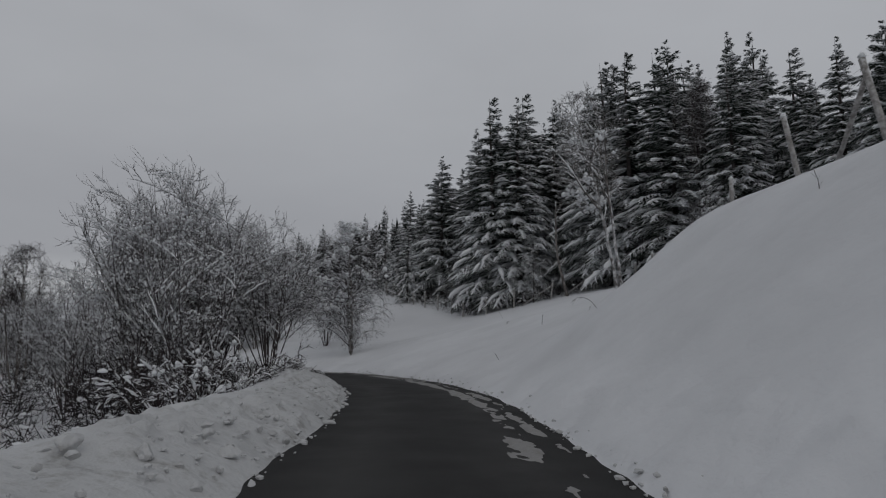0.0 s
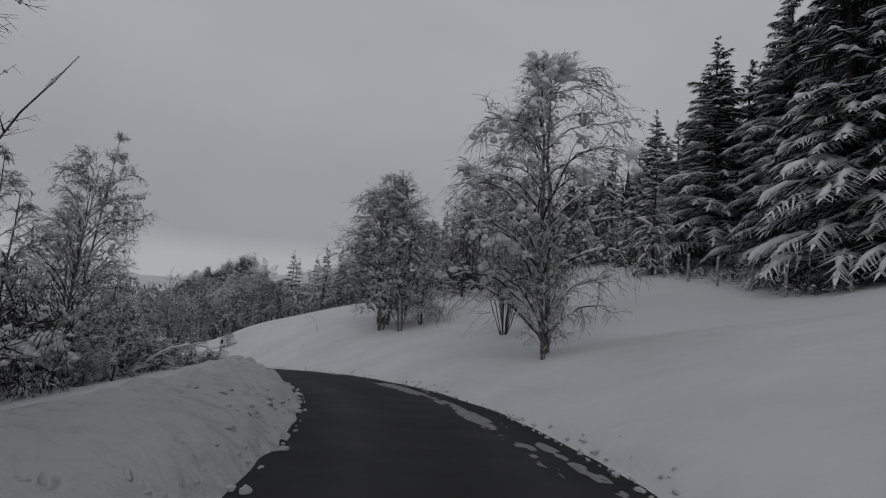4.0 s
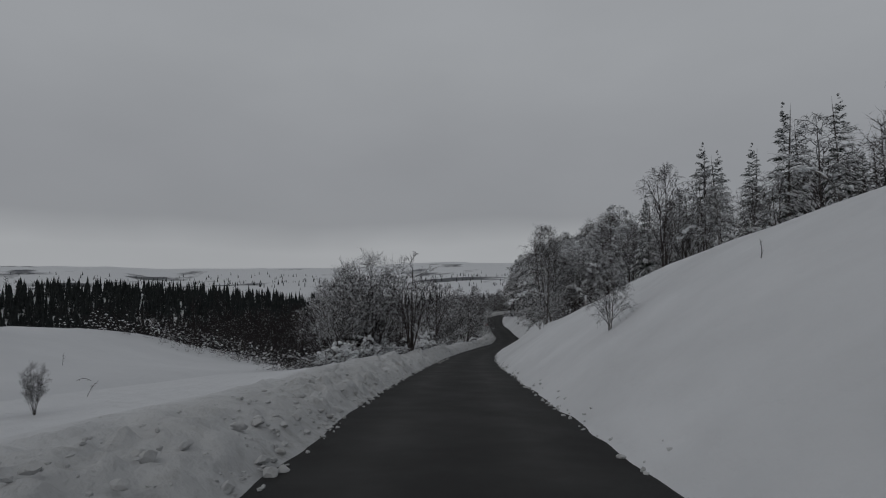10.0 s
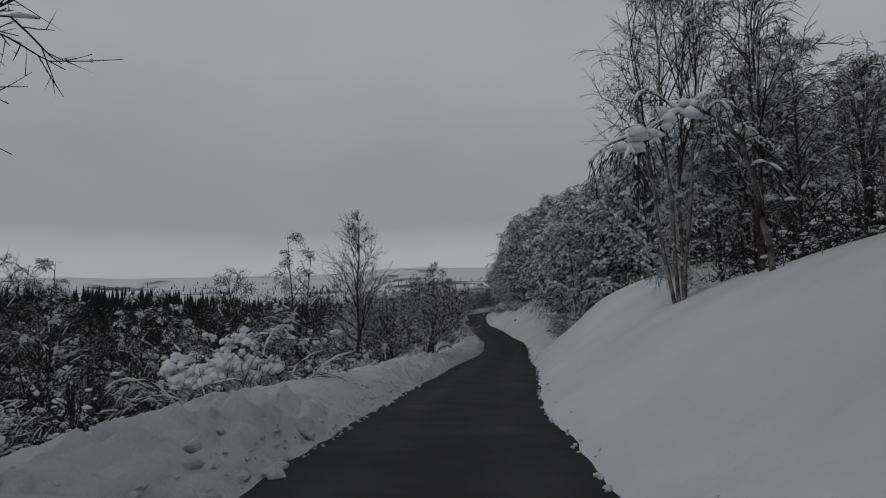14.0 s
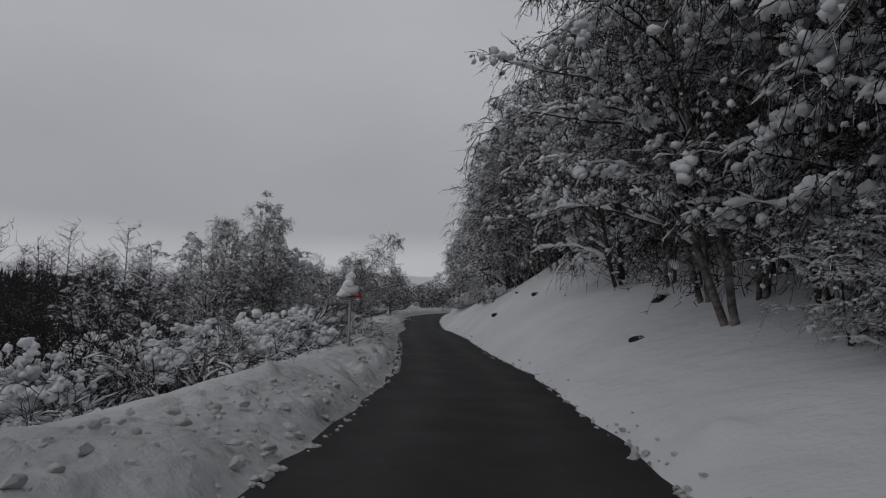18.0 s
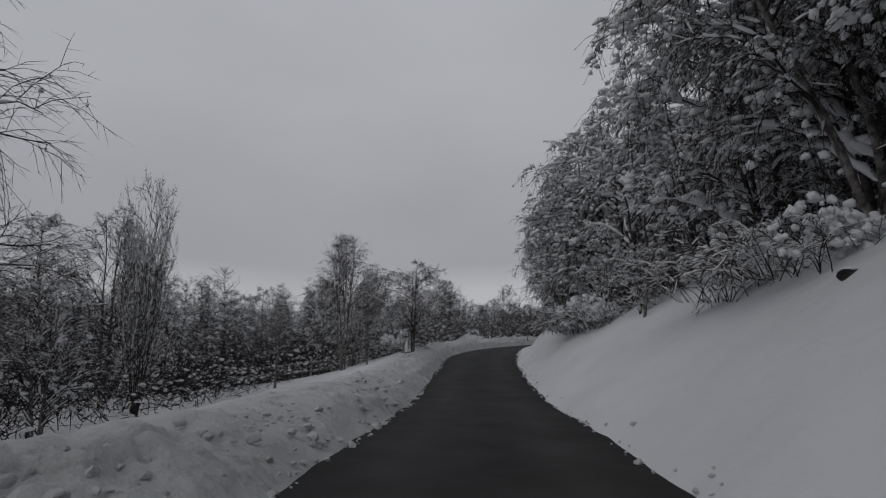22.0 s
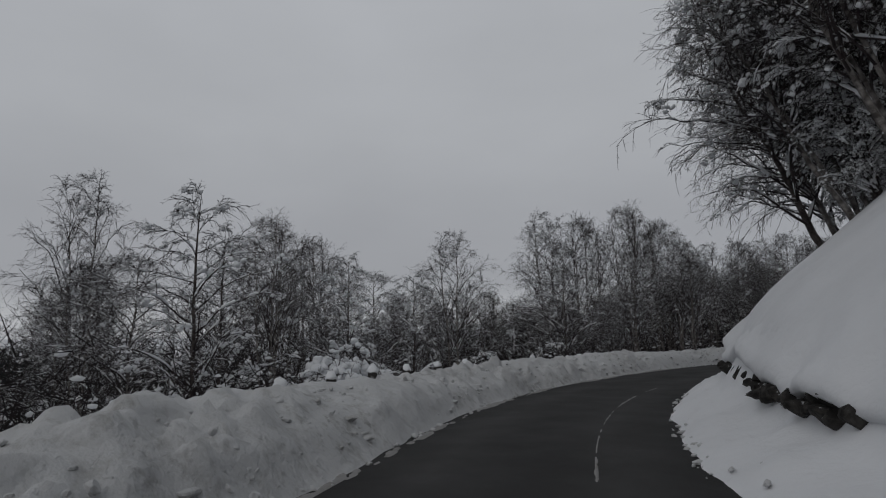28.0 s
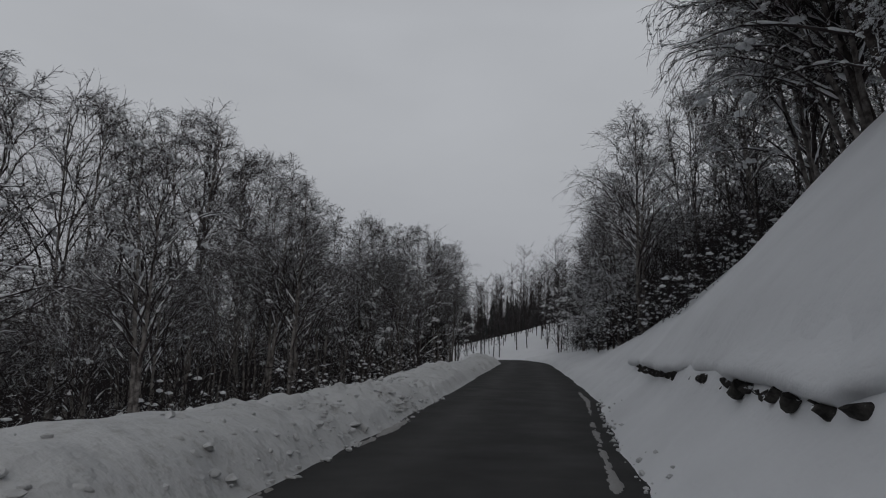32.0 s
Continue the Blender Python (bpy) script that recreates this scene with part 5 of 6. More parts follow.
for s, u, h, tip in ((155.6, 5.4, 9.6, 15), (158.4, 6.2, 9.0, 10), (172.6, 6.0, 10.0, 13), (175.4, 5.4, 10.0, 15), (178.0, 5.6, 10.0, 13), (181.0, 6.4, 10.0, 6), (184.4, 6.2, 9.6, 2), (188.0, 6.0, 9.6, 3), (191.6, 5.8, 9.0, 4),
                     (195.0, 5.6, 8.0, 3), (198.0, 5.8, 7.0, 2), (203.5, 6.8, 9.5, 3), (206.0, 5.8, 9.0, 2), (207.8, 7.8, 9.5, 4), (209.6, 6.0, 8.6, 1), (212.0, 6.8, 9.0, 1), (214.2, 6.0, 8.4, 0), (216.5, 6.4, 8.6, 4),
                     (219.0, 5.6, 8.2, 3), (221.6, 6.8, 8.0, 2), (211.0, 8.8, 9.5, 3), (217.5, 9.0, 9.0, 2), (181.6, 5.8, 10.0, 14), (184.6, 5.6, 10.0, 15), (187.4, 5.6, 9.6, 14), (152.4, 7.0, 10.6, 8), (149.4, 6.8, 10.4, 7), (213.6, 5.0, 6.4, 12), (216.0, 4.9, 5.8, 10), (218.6, 4.9, 5.2, 8)):
    k = 2 if tip > 9 else int(s * 3) % 3
    u += 1.1 if 168 < s < 197 else 0.0
    LADEN[k].put(s, u, h, lean=(0, tip), wide=1.05)
for s, u, h in ((198.6, 4.5, 1.2), (200.4, 4.3, 1.4), (202.0, 4.2, 1.5), (203.6, 4.5, 1.4), (205.4, 4.9, 1.2), (186.4, 5.0, 1.2), (188.6, 4.8, 1.4)):
    SHRUBS[int(s * 5) % 2].put(s, u, h)
for s, u, h in ((136.8, 8.4, 9.5), (139.4, 7.6, 9.6), (141.4, 6.6, 9.6), (143.6, 7.4, 10.4), (146.0, 6.4, 9.8), (148.4, 7.4, 10.0), (138.0, 10.5, 11.0), (142.4, 10.2, 11.5), (146.6, 10.0, 11.5)):
    LADEN[int(s * 7) % 3].put(s, u, h)
LADEN[1].put(201.4, 5.2, 2.8)
LADEN[0].put(204.4, 5.6, 3.0)
LADEN[1].put(145.2, 5.2, 3.2)
LADEN[0].put(142.6, 4.9, 2.6)
LADEN[1].put(147.2, 4.9, 2.8)
for s, u, h in ((143.2, 4.3, 1.7), (145.4, 4.1, 2.0), (147.6, 4.0, 1.8), (149.8, 4.5, 2.0), (151.6, 5.0, 2.2), (141.0, 4.8, 2.2)):
    LADEN[int(s) % 2].put(s, u, h, wide=1.3)
LADEN[0].put(148.8, 5.4, 3.0)
BIRCHES[0].put(177.5, 6.8, 10.5, 30)
BIRCHES[2].put(175.5, 7.6, 11.0)
ARCHES[2].put(194.0, 4.7, 2.9, 60)
LADEN[1].put(195.6, 5.0, 2.2)

# last bend: birches below the left bank, trees hanging over the right one
scatter(119, 216, 256, lambda s: -9.0, lambda s: -24, 44, lambda r, s, u: r.choice(BIRCHES + WOODS[:1]).put(s, u, r.uniform(6.2, 8.6)))
scatter(120, 218, 252, lambda s: -6.2, lambda s: -11, 12, lambda r, s, u: r.choice(ARCHES + SHRUBS[:2]).put(s, u, r.uniform(1.3, 2.6)))
for s, u, h, k in ((259.4, -15.9, 13.4, 0), (261.6, -14.5, 12.6, 2), (266.8, -13.6, 13.6, 2), (264.7, -8.9, 9.8, 0), (269.0, -12.0, 12.0, 2), (272.0, -9.5, 9.6, 0), (276.0, -8.5, 9.4, 2), (243.0, -26.0, 11.5, 0), (242.5, -17.0, 7.0, 0)):
    BIRCHES[k].put(s, u, h)
scatter(121, 252, 300, lambda s: -6.4, lambda s: -17, 46, lambda r, s, u: r.choice(BIRCHES[:1] + BIRCHES[2:]).put(s, u, r.uniform(5.0, 6.6) if s < 264 else r.uniform(6.6, 9.0)))
for s, u, h, tip in ((233.4, 5.8, 7.4, 17), (236.2, 5.2, 7.2, 20), (238.4, 4.7, 7.0, 20), (235.5, 7.0, 7.5, 8), (237.5, 6.2, 7.0, 14), (239.2, 5.4, 6.8, 16), (240.6, 6.8, 8.0, 12), (241.8, 4.9, 7.0, 19), (243.2, 5.8, 8.0, 15), (244.4, 4.8, 7.4, 20), (245.6, 6.6, 8.4, 12), (246.8, 5.2, 7.6, 17),
                     (249.4, 7.4, 8.2, 10), (254.5, 7.0, 8.0, 14), (256.4, 7.6, 8.4, 12), (242.6, 7.6, 8.6, 9)):
    (BIRCHES[1:2] + BIRCHES[:1] + WOODS[:1])[int(s * 2) % 3].put(s, u, h, lean=(3, tip), wide=1.15)
BIRCHES[1].put(258.2, 7.9, 7.8, 40, lean=(0, 17), wide=0.8)
BIRCHES[0].put(262.5, 9.6, 8.0, 90)
scatter(123, 216, 258, lambda s: 10, lambda s: 16, 26, lambda r, s, u: r.choice(WOODS + BIRCHES).put(s, u, r.uniform(8, 11), lean=(0, r.uniform(0, 12))))
scatter(125, 260, 302, table((260, 8.5), (280, 5), (300, 4)), table((262, 20), (300, 18)), 46, lambda r, s, u: r.choice(WOODS + BIRCHES[2:]).put(s, u, r.uniform(5.5, 9)))
BIRCHES[0].put(236.4, -21.7, 12.6, 10, wide=0.8)
BIRCHES[2].put(244.6, -21.2, 11.2, 10)
ARCHES[1].put(253.0, -13.0, 3.0, 120)
ARCHES[2].put(250.5, -12.0, 4.4, 130)
WOODS[2].put(197.4, -12.5, 6.6)
scatter(126, 272, 303, lambda s: -5.2, lambda s: -14, 22, lambda r, s, u: r.choice(BIRCHES[2:] + WOODS).put(s, u, r.uniform(5.5, 8)))
scatter(127, 274, 303, lambda s: 4.6, lambda s: 17, 46, lambda r, s, u: r.choice(WOODS[:2] + LADEN[2:]).put(s, u, r.uniform(4.5, 7)))
for s, u, h, tip in ((232.6, 6.4, 8.4, 8), (235.0, 6.0, 8.0, 14), (238.0, 6.6, 8.4, 12), (241.0, 5.8, 8.0, 15), (244.0, 6.8, 8.6, 12), (247.0, 6.2, 8.2, 14), (253.6, 7.8, 8.6, 8)):
    LADEN[2].put(s, u, h, lean=(2, tip))
WEEPING[1].put(256.4, 7.4, 8.6, 40, lean=(0, 12))
WEEPING[1].put(260.0, 8.0, 8.0, 140, lean=(0, 8))
BIRCHES[0].put(266.0, 8.6, 7.8, 20)
for s, u, h, k in ((270.4, 5.2, 10.0, 0), (272.0, 8.2, 9.6, 2), (275.0, 6.2, 9.6, 0), (279.0, 5.6, 9.8, 2), (283.0, 6.8, 10.4, 0), (286.0, 5.2, 9.0, 2), (290.0, 5.8, 9.6, 0), (281.0, -8.4, 10.0, 0), (286.0, -7.6, 10.4, 2), (291.0, -6.8, 10.0, 0), (296.0, -6.2, 10.2, 2)):
    BIRCHES[k].put(s, u, h)
for s, u, h in ((236.0, 5.6, 3.0), (239.4, 5.9, 3.4), (243.0, 5.4, 2.8), (246.2, 5.8, 3.2), (249.4, 6.0, 3.0), (252.6, 6.6, 2.6)):
    LADEN[int(s) % 2].put(s, u, h, lean=(0, 10))
ARCHES[2].put(255.0, 9.0, 2.8, 150)
ARCHES[1].put(258.0, 8.4, 2.0, 170)


def far_wood(name, seed, count, pick, low, high, dark, label, least=34, twigs=24, thick=2.0, low0=0.2):
    """Woods too far off to tell tree from tree, as one mesh."""
    rng, h = random.Random(seed), Heap()
    got = np.array([pick(rng) for _ in range(count)])
    _, u = along(got[:, 0], got[:, 1])
    got = got[np.abs(u) > least]
    if dark > 0.5 and high > 15:                               # stands with clearings between them
        got = got[wave(got[:, 0] / 46, got[:, 1] / 46, 91) > -0.72]
    xs, ys = got[:, 0].tolist(), got[:, 1].tolist()
    zs = ground_z(np.array(xs), np.array(ys))
    for x, y, z in zip(xs, ys, zs):
        t = rng.uniform(low, high)
        if rng.random() < dark:
            r = t * rng.uniform(0.14, 0.2)
            for k in range(4):
                z0, z1 = z + t * (0.1 + 0.2 * k), z + t * (0.42 + 0.2 * k)
                q = r * (1 - 0.22 * k)
                n0, n = h.n, 6
                a0 = rng.random() * 6
                ring = [(x + q * rng.uniform(0.7, 1.2) * math.cos(a0 + i * 1.047), y + q * rng.uniform(0.7, 1.2) * math.sin(a0 + i * 1.047), z0 - rng.random() * 0.5) for i in range(n)]
                h.v.append(np.array(ring + [(x + rng.gauss(0, 0.1), y, min(z1, z + t))]))
                h.n += n + 1
                h.f += [(n0 + i, n0 + (i + 1) % n, n0 + n) for i in range(n)]
        else:
            top = np.array((x + rng.gauss(0, 0.04) * t, y + rng.gauss(0, 0.04) * t, z + t))
            k0 = min(thick, 1.0)
            h.tube([(x, y, z - 0.3), ((x + top[0]) / 2 + rng.gauss(0, 0.1), (y + top[1]) / 2 + rng.gauss(0, 0.1), z + t * 0.5), top], [(t * 0.010 + 0.02) * k0, (t * 0.007 + 0.012) * k0, 0.01], 4 if thick < 1 else 3, False)
            for k in range(twigs):
                f = rng.uniform(low0, 0.97)
                g = f * f * (3 - 2 * f)
                b = (x + (top[0] - x) * g, y + (top[1] - y) * g, z + t * f)
                a, L = rng.random() * 6.28, t * rng.uniform(0.12, 0.30) * (1.1 - 0.75 * abs(f - 0.5))
                e = (b[0] + math.cos(a) * L * 0.6, b[1] + math.sin(a) * L * 0.6, b[2] + L * rng.uniform(0.25, 0.9) * (1.05 - 0.4 * f))
                h.dart(b, e, (t * 0.0035 + 0.008) * thick)
                for m in range(1 if thick >= 1 else 4):
                    w = rng.uniform(0.25, 0.95)
                    c = tuple(p + (q - p) * w for p, q in zip(b, e))
                    h.dart(c, (c[0] + rng.gauss(0, L * 0.22), c[1] + rng.gauss(0, L * 0.22), c[2] + L * rng.uniform(-0.1, 0.4)), (t * 0.0022 + 0.006) * thick)
    me = h.mesh(name, FAR_NEEDLE if dark > 0.5 else BRUSH, False)
    return tagged(new(name, me), label, "woodland", kind="stuff")


def beyond(s0, s1, u0, u1):
    def pick(rng):
        s, u = rng.uniform(s0, s1), rng.uniform(u0, u1)
        x, y, _ = road_place(np.array([s]), np.array([u]))
        return float(x[0]), float(y[0])
    return pick


def fan_out(cx, cy, yaw0, yaw1, r0, r1):
    def pick(rng):
        a, r = radians(rng.uniform(yaw0, yaw1)), math.sqrt(rng.uniform(r0 * r0, r1 * r1))
        return cx - math.sin(a) * r, cy + math.cos(a) * r
    return pick


far_wood("gully_wood", 201, 1000, beyond(132, 300, -100, -36), 6, 10, 0.0, "leafless wood in the gully below the road")
far_wood("bend_wood", 209, 260, beyond(206, 302, -44, -18), 6, 9.0, 0.0, "leafless birch wood below the last bend", 15, 80, 0.45)
far_wood("hillside_wood", 210, 170, beyond(66, 136, 24, 44), 7, 10, 0.0, "leafless wood on the hillside above the road", 20, 60, 0.5)
far_wood("slope_wood", 211, 200, beyond(128, 216, -40, -19), 5, 8, 0.0, "leafless wood on the slope below the road", 18, 60, 0.5)
far_wood("upper_bend_wood", 212, 120, beyond(222, 264, 15, 30), 7, 10, 0.0, "leafless wood high above the last bend", 14, 70, 0.5)
far_wood("valley_wood", 202, 2800, fan_out(-40, 60, 38, 108, 95, 330), 7, 11, 0.0, "leafless wood across the valley", 55)
far_wood("valley_plantation", 203, 9000, fan_out(-40, 60, 10, 115, 250, 600), 7, 17, 0.93, "dark conifer plantation across the valley", 110)
far_wood("upper_plantation", 204, 420, beyond(40, 112, 42, 95), 8, 12, 1.0, "dark conifers on the upper hillside", 40)
far_wood("left_low_wood", 205, 500, beyond(-10, 48, -90, -30), 6, 10, 0.3, "mixed wood below the first bend", 28)
END = LINE[-1]
END_YAW = math.degrees(math.atan2(-AHEAD[-1][0], AHEAD[-1][1]))
BACK = END - np.array((AHEAD[-1][0], AHEAD[-1][1], 0)) * 20
far_wood("end_wood", 207, 620, fan_out(BACK[0], BACK[1], END_YAW - 85, END_YAW + 85, 8, 95), 8, 12, 0.0, "leafless wood where the road goes out of sight", 4.5, 80, 0.4)
far_wood("end_brush", 213, 1300, fan_out(BACK[0], BACK[1], END_YAW - 85, END_YAW + 85, 10, 110), 2.2, 5.0, 0.0, "dense brush under the last wood", 4.6, 16, 0.9, 0.03)
far_wood("end_far_wood", 208, 260, fan_out(END[0] - AHEAD[-1][0] * 14, END[1] - AHEAD[-1][1] * 14, END_YAW - 80, END_YAW + 80, 60, 130), 9, 12, 0.0, "far leafless wood behind the last trees", 6, 40, 1.2)
far_wood("hedges", 206, 700, fan_out(-40, 60, 40, 110, 1900, 3200), 9, 20, 1.0, "dark hedges and woods on far fields")

# ---- things beside the road ----
def part(name, heap, mat, parent, label="", smooth=True, kind=""):
    ob = new(name, heap.mesh(name, mat, smooth))
    ob.parent = parent
    return tagged(ob, label, kind=kind)


def stand(name, s, u, label, category, group="", turn=0.0, sink=0.05):
    """An empty on the ground whose y axis points along the road."""
    x, y, z = spot(s, u)
    k = int(np.clip((s - LINE_S[0]) * 2, 0, len(LINE_S) - 1))
    yaw = math.degrees(math.atan2(-AHEAD[k][0], AHEAD[k][1]))
    root = new(name)
    root.matrix_basis = pose(x, y, z - sink, 0, 0, yaw + turn)
    return tagged(root, label, category, group)


def rock_heap(seed, rx, ry, rz, sub=BALL2):
    h, rng = Heap(), random.Random(seed)
    bv, bf = sub
    w = bv.copy()
    for _ in range(7):                                     # flat breaks on a boulder
        n = unit(np.array([rng.gauss(0, 1), rng.gauss(0, 1), rng.gauss(0, 1)]))
        d = rng.uniform(0.45, 0.8)
        over = np.maximum(w @ n - d, 0)
        w = w - over[:, None] * n
    h.v.append(w * np.array((rx, ry, rz)))
    h.n += len(bv)
    h.f += [tuple(f) for f in bf]
    return h


def build_fence():
    """Posts and wires along the plantation's edge."""
    fence = tagged(new("wire_fence"), "weathered timber posts with wire along the plantation edge", "fence")
    rng = random.Random(5)
    tops, s = [], 1.0
    while s < 62:
        x, y, z = spot(s, fence_u(s))
        h = rng.uniform(1.25, 1.6) + (0.4 if s < 14 else 0)
        lean = np.array((rng.gauss(0, 0.07), rng.gauss(0, 0.07), 1)) + (np.array((-0.16, 0.05, 0)) if s < 16 else 0)
        heap = Heap()
        a, b = np.array((x, y, z - 0.4)), np.array((x, y, z)) + unit(lean) * h
        heap.tube([a, (a + b) / 2, b - unit(lean) * 0.02, b], [0.075, 0.07, 0.068, 0.05], 7)
        post = part("post", heap, WOOD, fence)
        cap = Heap()
        cap.blob(b + np.array((0, 0, 0.03)), 0.08, 0.08, 0.09, rng, BALL2)
        part("snow_cap", cap, SNOW_TREE, post)
        if len(tops) in (3, 13, 14):                       # strainer with its brace
            brace = Heap()
            e = spot(s + 1.5, fence_u(s + 1.5) - 0.2)
            brace.tube([b - unit(lean) * 0.35, np.array(e)], [0.06, 0.055], 6)
            part("brace", brace, WOOD, fence)
        tops.append((np.array((x, y, z)), unit(lean), h))
        s += 2.1 if s > 20 else 3.2
    for f in (0.35, 0.62, 0.9):
        wire = Heap()
        wire.tube([p + d * h * f for p, d, h in tops], [0.004] * len(tops), 3)
        part("wire", wire, STEEL, fence)


def fence_post(s, u, h, seed):
    rng = random.Random(seed)
    root = stand("fence_post", s, u, "grey timber fence post with a cap of snow", "post", "lone fence posts on the slope")
    heap, cap = Heap(), Heap()
    heap.tube([(0, 0, -0.5), (0.01, 0, h * 0.5), (0.04, 0.02, h)], [0.07, 0.068, 0.06], 7)
    post = part("post", heap, WOOD, root)
    cap.blob((0.04, 0.02, h), 0.10, 0.10, 0.13, rng, BALL2)
    part("snow_cap", cap, SNOW_TREE, post)


def marker_post(s, u, h, seed):
    """A white verge marker with a black head, snow plastered on it."""
    rng = random.Random(seed)
    root = stand("verge_marker", s, u, "white verge marker post with a black head", "marker post", "verge markers")
    body, head, snow = Heap(), Heap(), Heap()
    body.tube([(0, 0, -0.6), (0, 0, h * 0.8)], [0.045, 0.04], 8)
    head.tube([(0, 0, h * 0.8), (0, 0, h * 0.97), (0, 0, h)], [0.041, 0.041, 0.03], 8)
    part("body", body, WHITE_PAINT, root)
    part("head", head, BLACK, root, "black head")
    snow.blob((0.03, -0.02, h * 0.2), 0.13, 0.12, h * 0.35, rng, BALL2)
    part("snow_load", snow, SNOW_TREE, root)


def capped_stone(s, u, seed):
    rng = random.Random(seed)
    root = stand("guard_stone", s, u, "low verge guard stone with a round snow cap", "guard stone", "guard stones on the outer verge")
    h = rng.uniform(0.10, 0.18)
    stone, cap = Heap(), Heap()
    stone.tube([(0, 0, -0.8), (0, 0, h * 0.8), (0.01, 0, h)], [0.10, 0.09, 0.06], 7)
    stone_part = part("stone", stone, STONE, root)
    cap.blob((0, 0, h * 0.96), 0.10, 0.10, 0.12, rng, BALL2)
    part("snow_cap", cap, SNOW_TREE, stone_part)


def warning_sign(s, u):
    """A triangular warning sign, nearly buried in its own snow."""
    root = stand("warning_sign", s, u, "red triangular road sign plastered with snow on a grey post", "road sign")
    rng = random.Random(9)
    pole = Heap()
    pole.tube([(0, 0.03, -0.8), (0, 0.03, 2.05)], [0.038, 0.038], 10)
    part("post", pole, STEEL, root)

    def slab(pts, y0, y1, mat, name):
        h = Heap()
        n = len(pts)
        h.v.append(np.array([(x, y0, z) for x, z in pts] + [(x, y1, z) for x, z in pts]))
        h.n += 2 * n
        h.f += [tuple(range(n)), tuple(range(2 * n - 1, n - 1, -1))] + [(i, i + n, (i + 1) % n + n, (i + 1) % n) for i in range(n)]
        return part(name, h, mat, root, smooth=False)

    tri = lambda r, cz: [(-0.87 * r, cz - 0.5 * r), (0.87 * r, cz - 0.5 * r), (0, cz + r)]
    border = slab(tri(0.42, 1.72), -0.012, 0.0, RED_PAINT, "border")
    slab(tri(0.29, 1.72), -0.016, -0.012, WHITE_PAINT, "face")
    for x, z, rx, rz in ((-0.16, 1.60, 0.24, 0.17), (-0.03, 1.70, 0.26, 0.25), (-0.06, 1.86, 0.20, 0.22), (0.0, 2.02, 0.15, 0.18), (0.01, 2.12, 0.15, 0.17), (-0.27, 1.55, 0.13, 0.10)):
        lump = Heap()
        lump.blob((x, -0.06, z), rx, 0.12, rz, rng, BALL2)
        part("snow_lump", lump, SNOW_TREE, border)


def buried_sign(s, u):
    """A low board on a stake with a tall heap of snow."""
    root = stand("marker_board", s, u, "low dark marker board under a tall heap of snow", "marker")
    rng = random.Random(10)
    stake, board, snow = Heap(), Heap(), Heap()
    stake.tube([(0, 0, -0.6), (-0.02, 0, 0.75)], [0.03, 0.028], 6)
    part("stake", stake, BLACK, root)
    board.tube([(-0.24, 0.02, 0.17), (0.0, 0.0, 0.16), (0.24, 0, 0.17)], [0.02, 0.035, 0.03], 6)
    part("board", board, BLACK, root)
    snow.tube([(0.08, 0, 0.17), (0.06, 0, 0.22), (0.03, 0, 0.30), (0.02, 0, 0.40), (0.04, 0, 0.49), (0.04, 0, 0.58), (0.03, 0, 0.67), (0.04, 0, 0.74)], [0.10, 0.12, 0.08, 0.10, 0.08, 0.07, 0.05, 0.02], 9)
    part("snow_load", snow, SNOW_TREE, root)


def rail_fence(s, u, turn):
    root = stand("rail_fence", s, u, "short wooden rail fence in the snowy field", "fence", turn=turn)
    rng = random.Random(12)
    for k in range(5):
        h = Heap()
        h.tube([(k * 2.2, 0, -0.5), (k * 2.2 + 0.03, 0, 1.05)], [0.07, 0.06], 6)
        part("post", h, WOOD, root)
    for z in (0.45, 0.85):
        for k in range(4):
            h, sn = Heap(), Heap()
            a, b = np.array((k * 2.2, -0.05, z + rng.gauss(0, 0.03))), np.array((k * 2.2 + 2.2, -0.05, z + rng.gauss(0, 0.03)))
            h.tube([a, b], [0.045, 0.045], 5)
            rail = part("rail", h, WOOD, root)
            sn.tube([a + (0, 0, 0.05), (a + b) / 2 + (0, 0, 0.07), b + (0, 0, 0.05)], [0.03, 0.055, 0.03], 5)
            part("snow_load", sn, SNOW_TREE, rail)


def boulder(s, u, size, seed, squash=0.6, sink=None):
    root = stand("boulder", s, u, "dark wet rock showing through the snow", "rock", "rocks on the bank", sink=size * 0.15 if sink is None else sink)
    rock = part("stone", rock_heap(seed, size, size * 0.75, size * squash), STONE, root, smooth=False)
    rng, sn = random.Random(seed), Heap()
    sn.blob((0.0, 0.06 * size, size * squash * 0.8), size * 0.6, size * 0.42, size * squash * 0.28, rng, BALL2)
    part("snow_cap", sn, SNOW_TREE, rock)


def dead_stem(s, u, h, seed, bend=0.5):
    """A dry weed or twig standing out of the snow."""
    rng = random.Random(seed)
    root = stand("dry_weed", s, u, "dry dark stem poking out of the snow", "twig", "dry stems on the slope", turn=rng.uniform(0, 360))
    st = Heap()
    p, r = stem(rng, (0, 0, -0.1), (bend * 0.5, 0, 1), h + 0.1, 0.009, 0.004, 6, 0.08, bend * 0.4)
    st.tube(p, r, 4)
    for k in range(5):
        q, d = along_stem(p, rng.uniform(0.3, 0.95))
        st.dart(q, q + side_way(rng, d, 0.6) * h * 0.28, 0.005)
    part("stalk", st, TWIG, root)


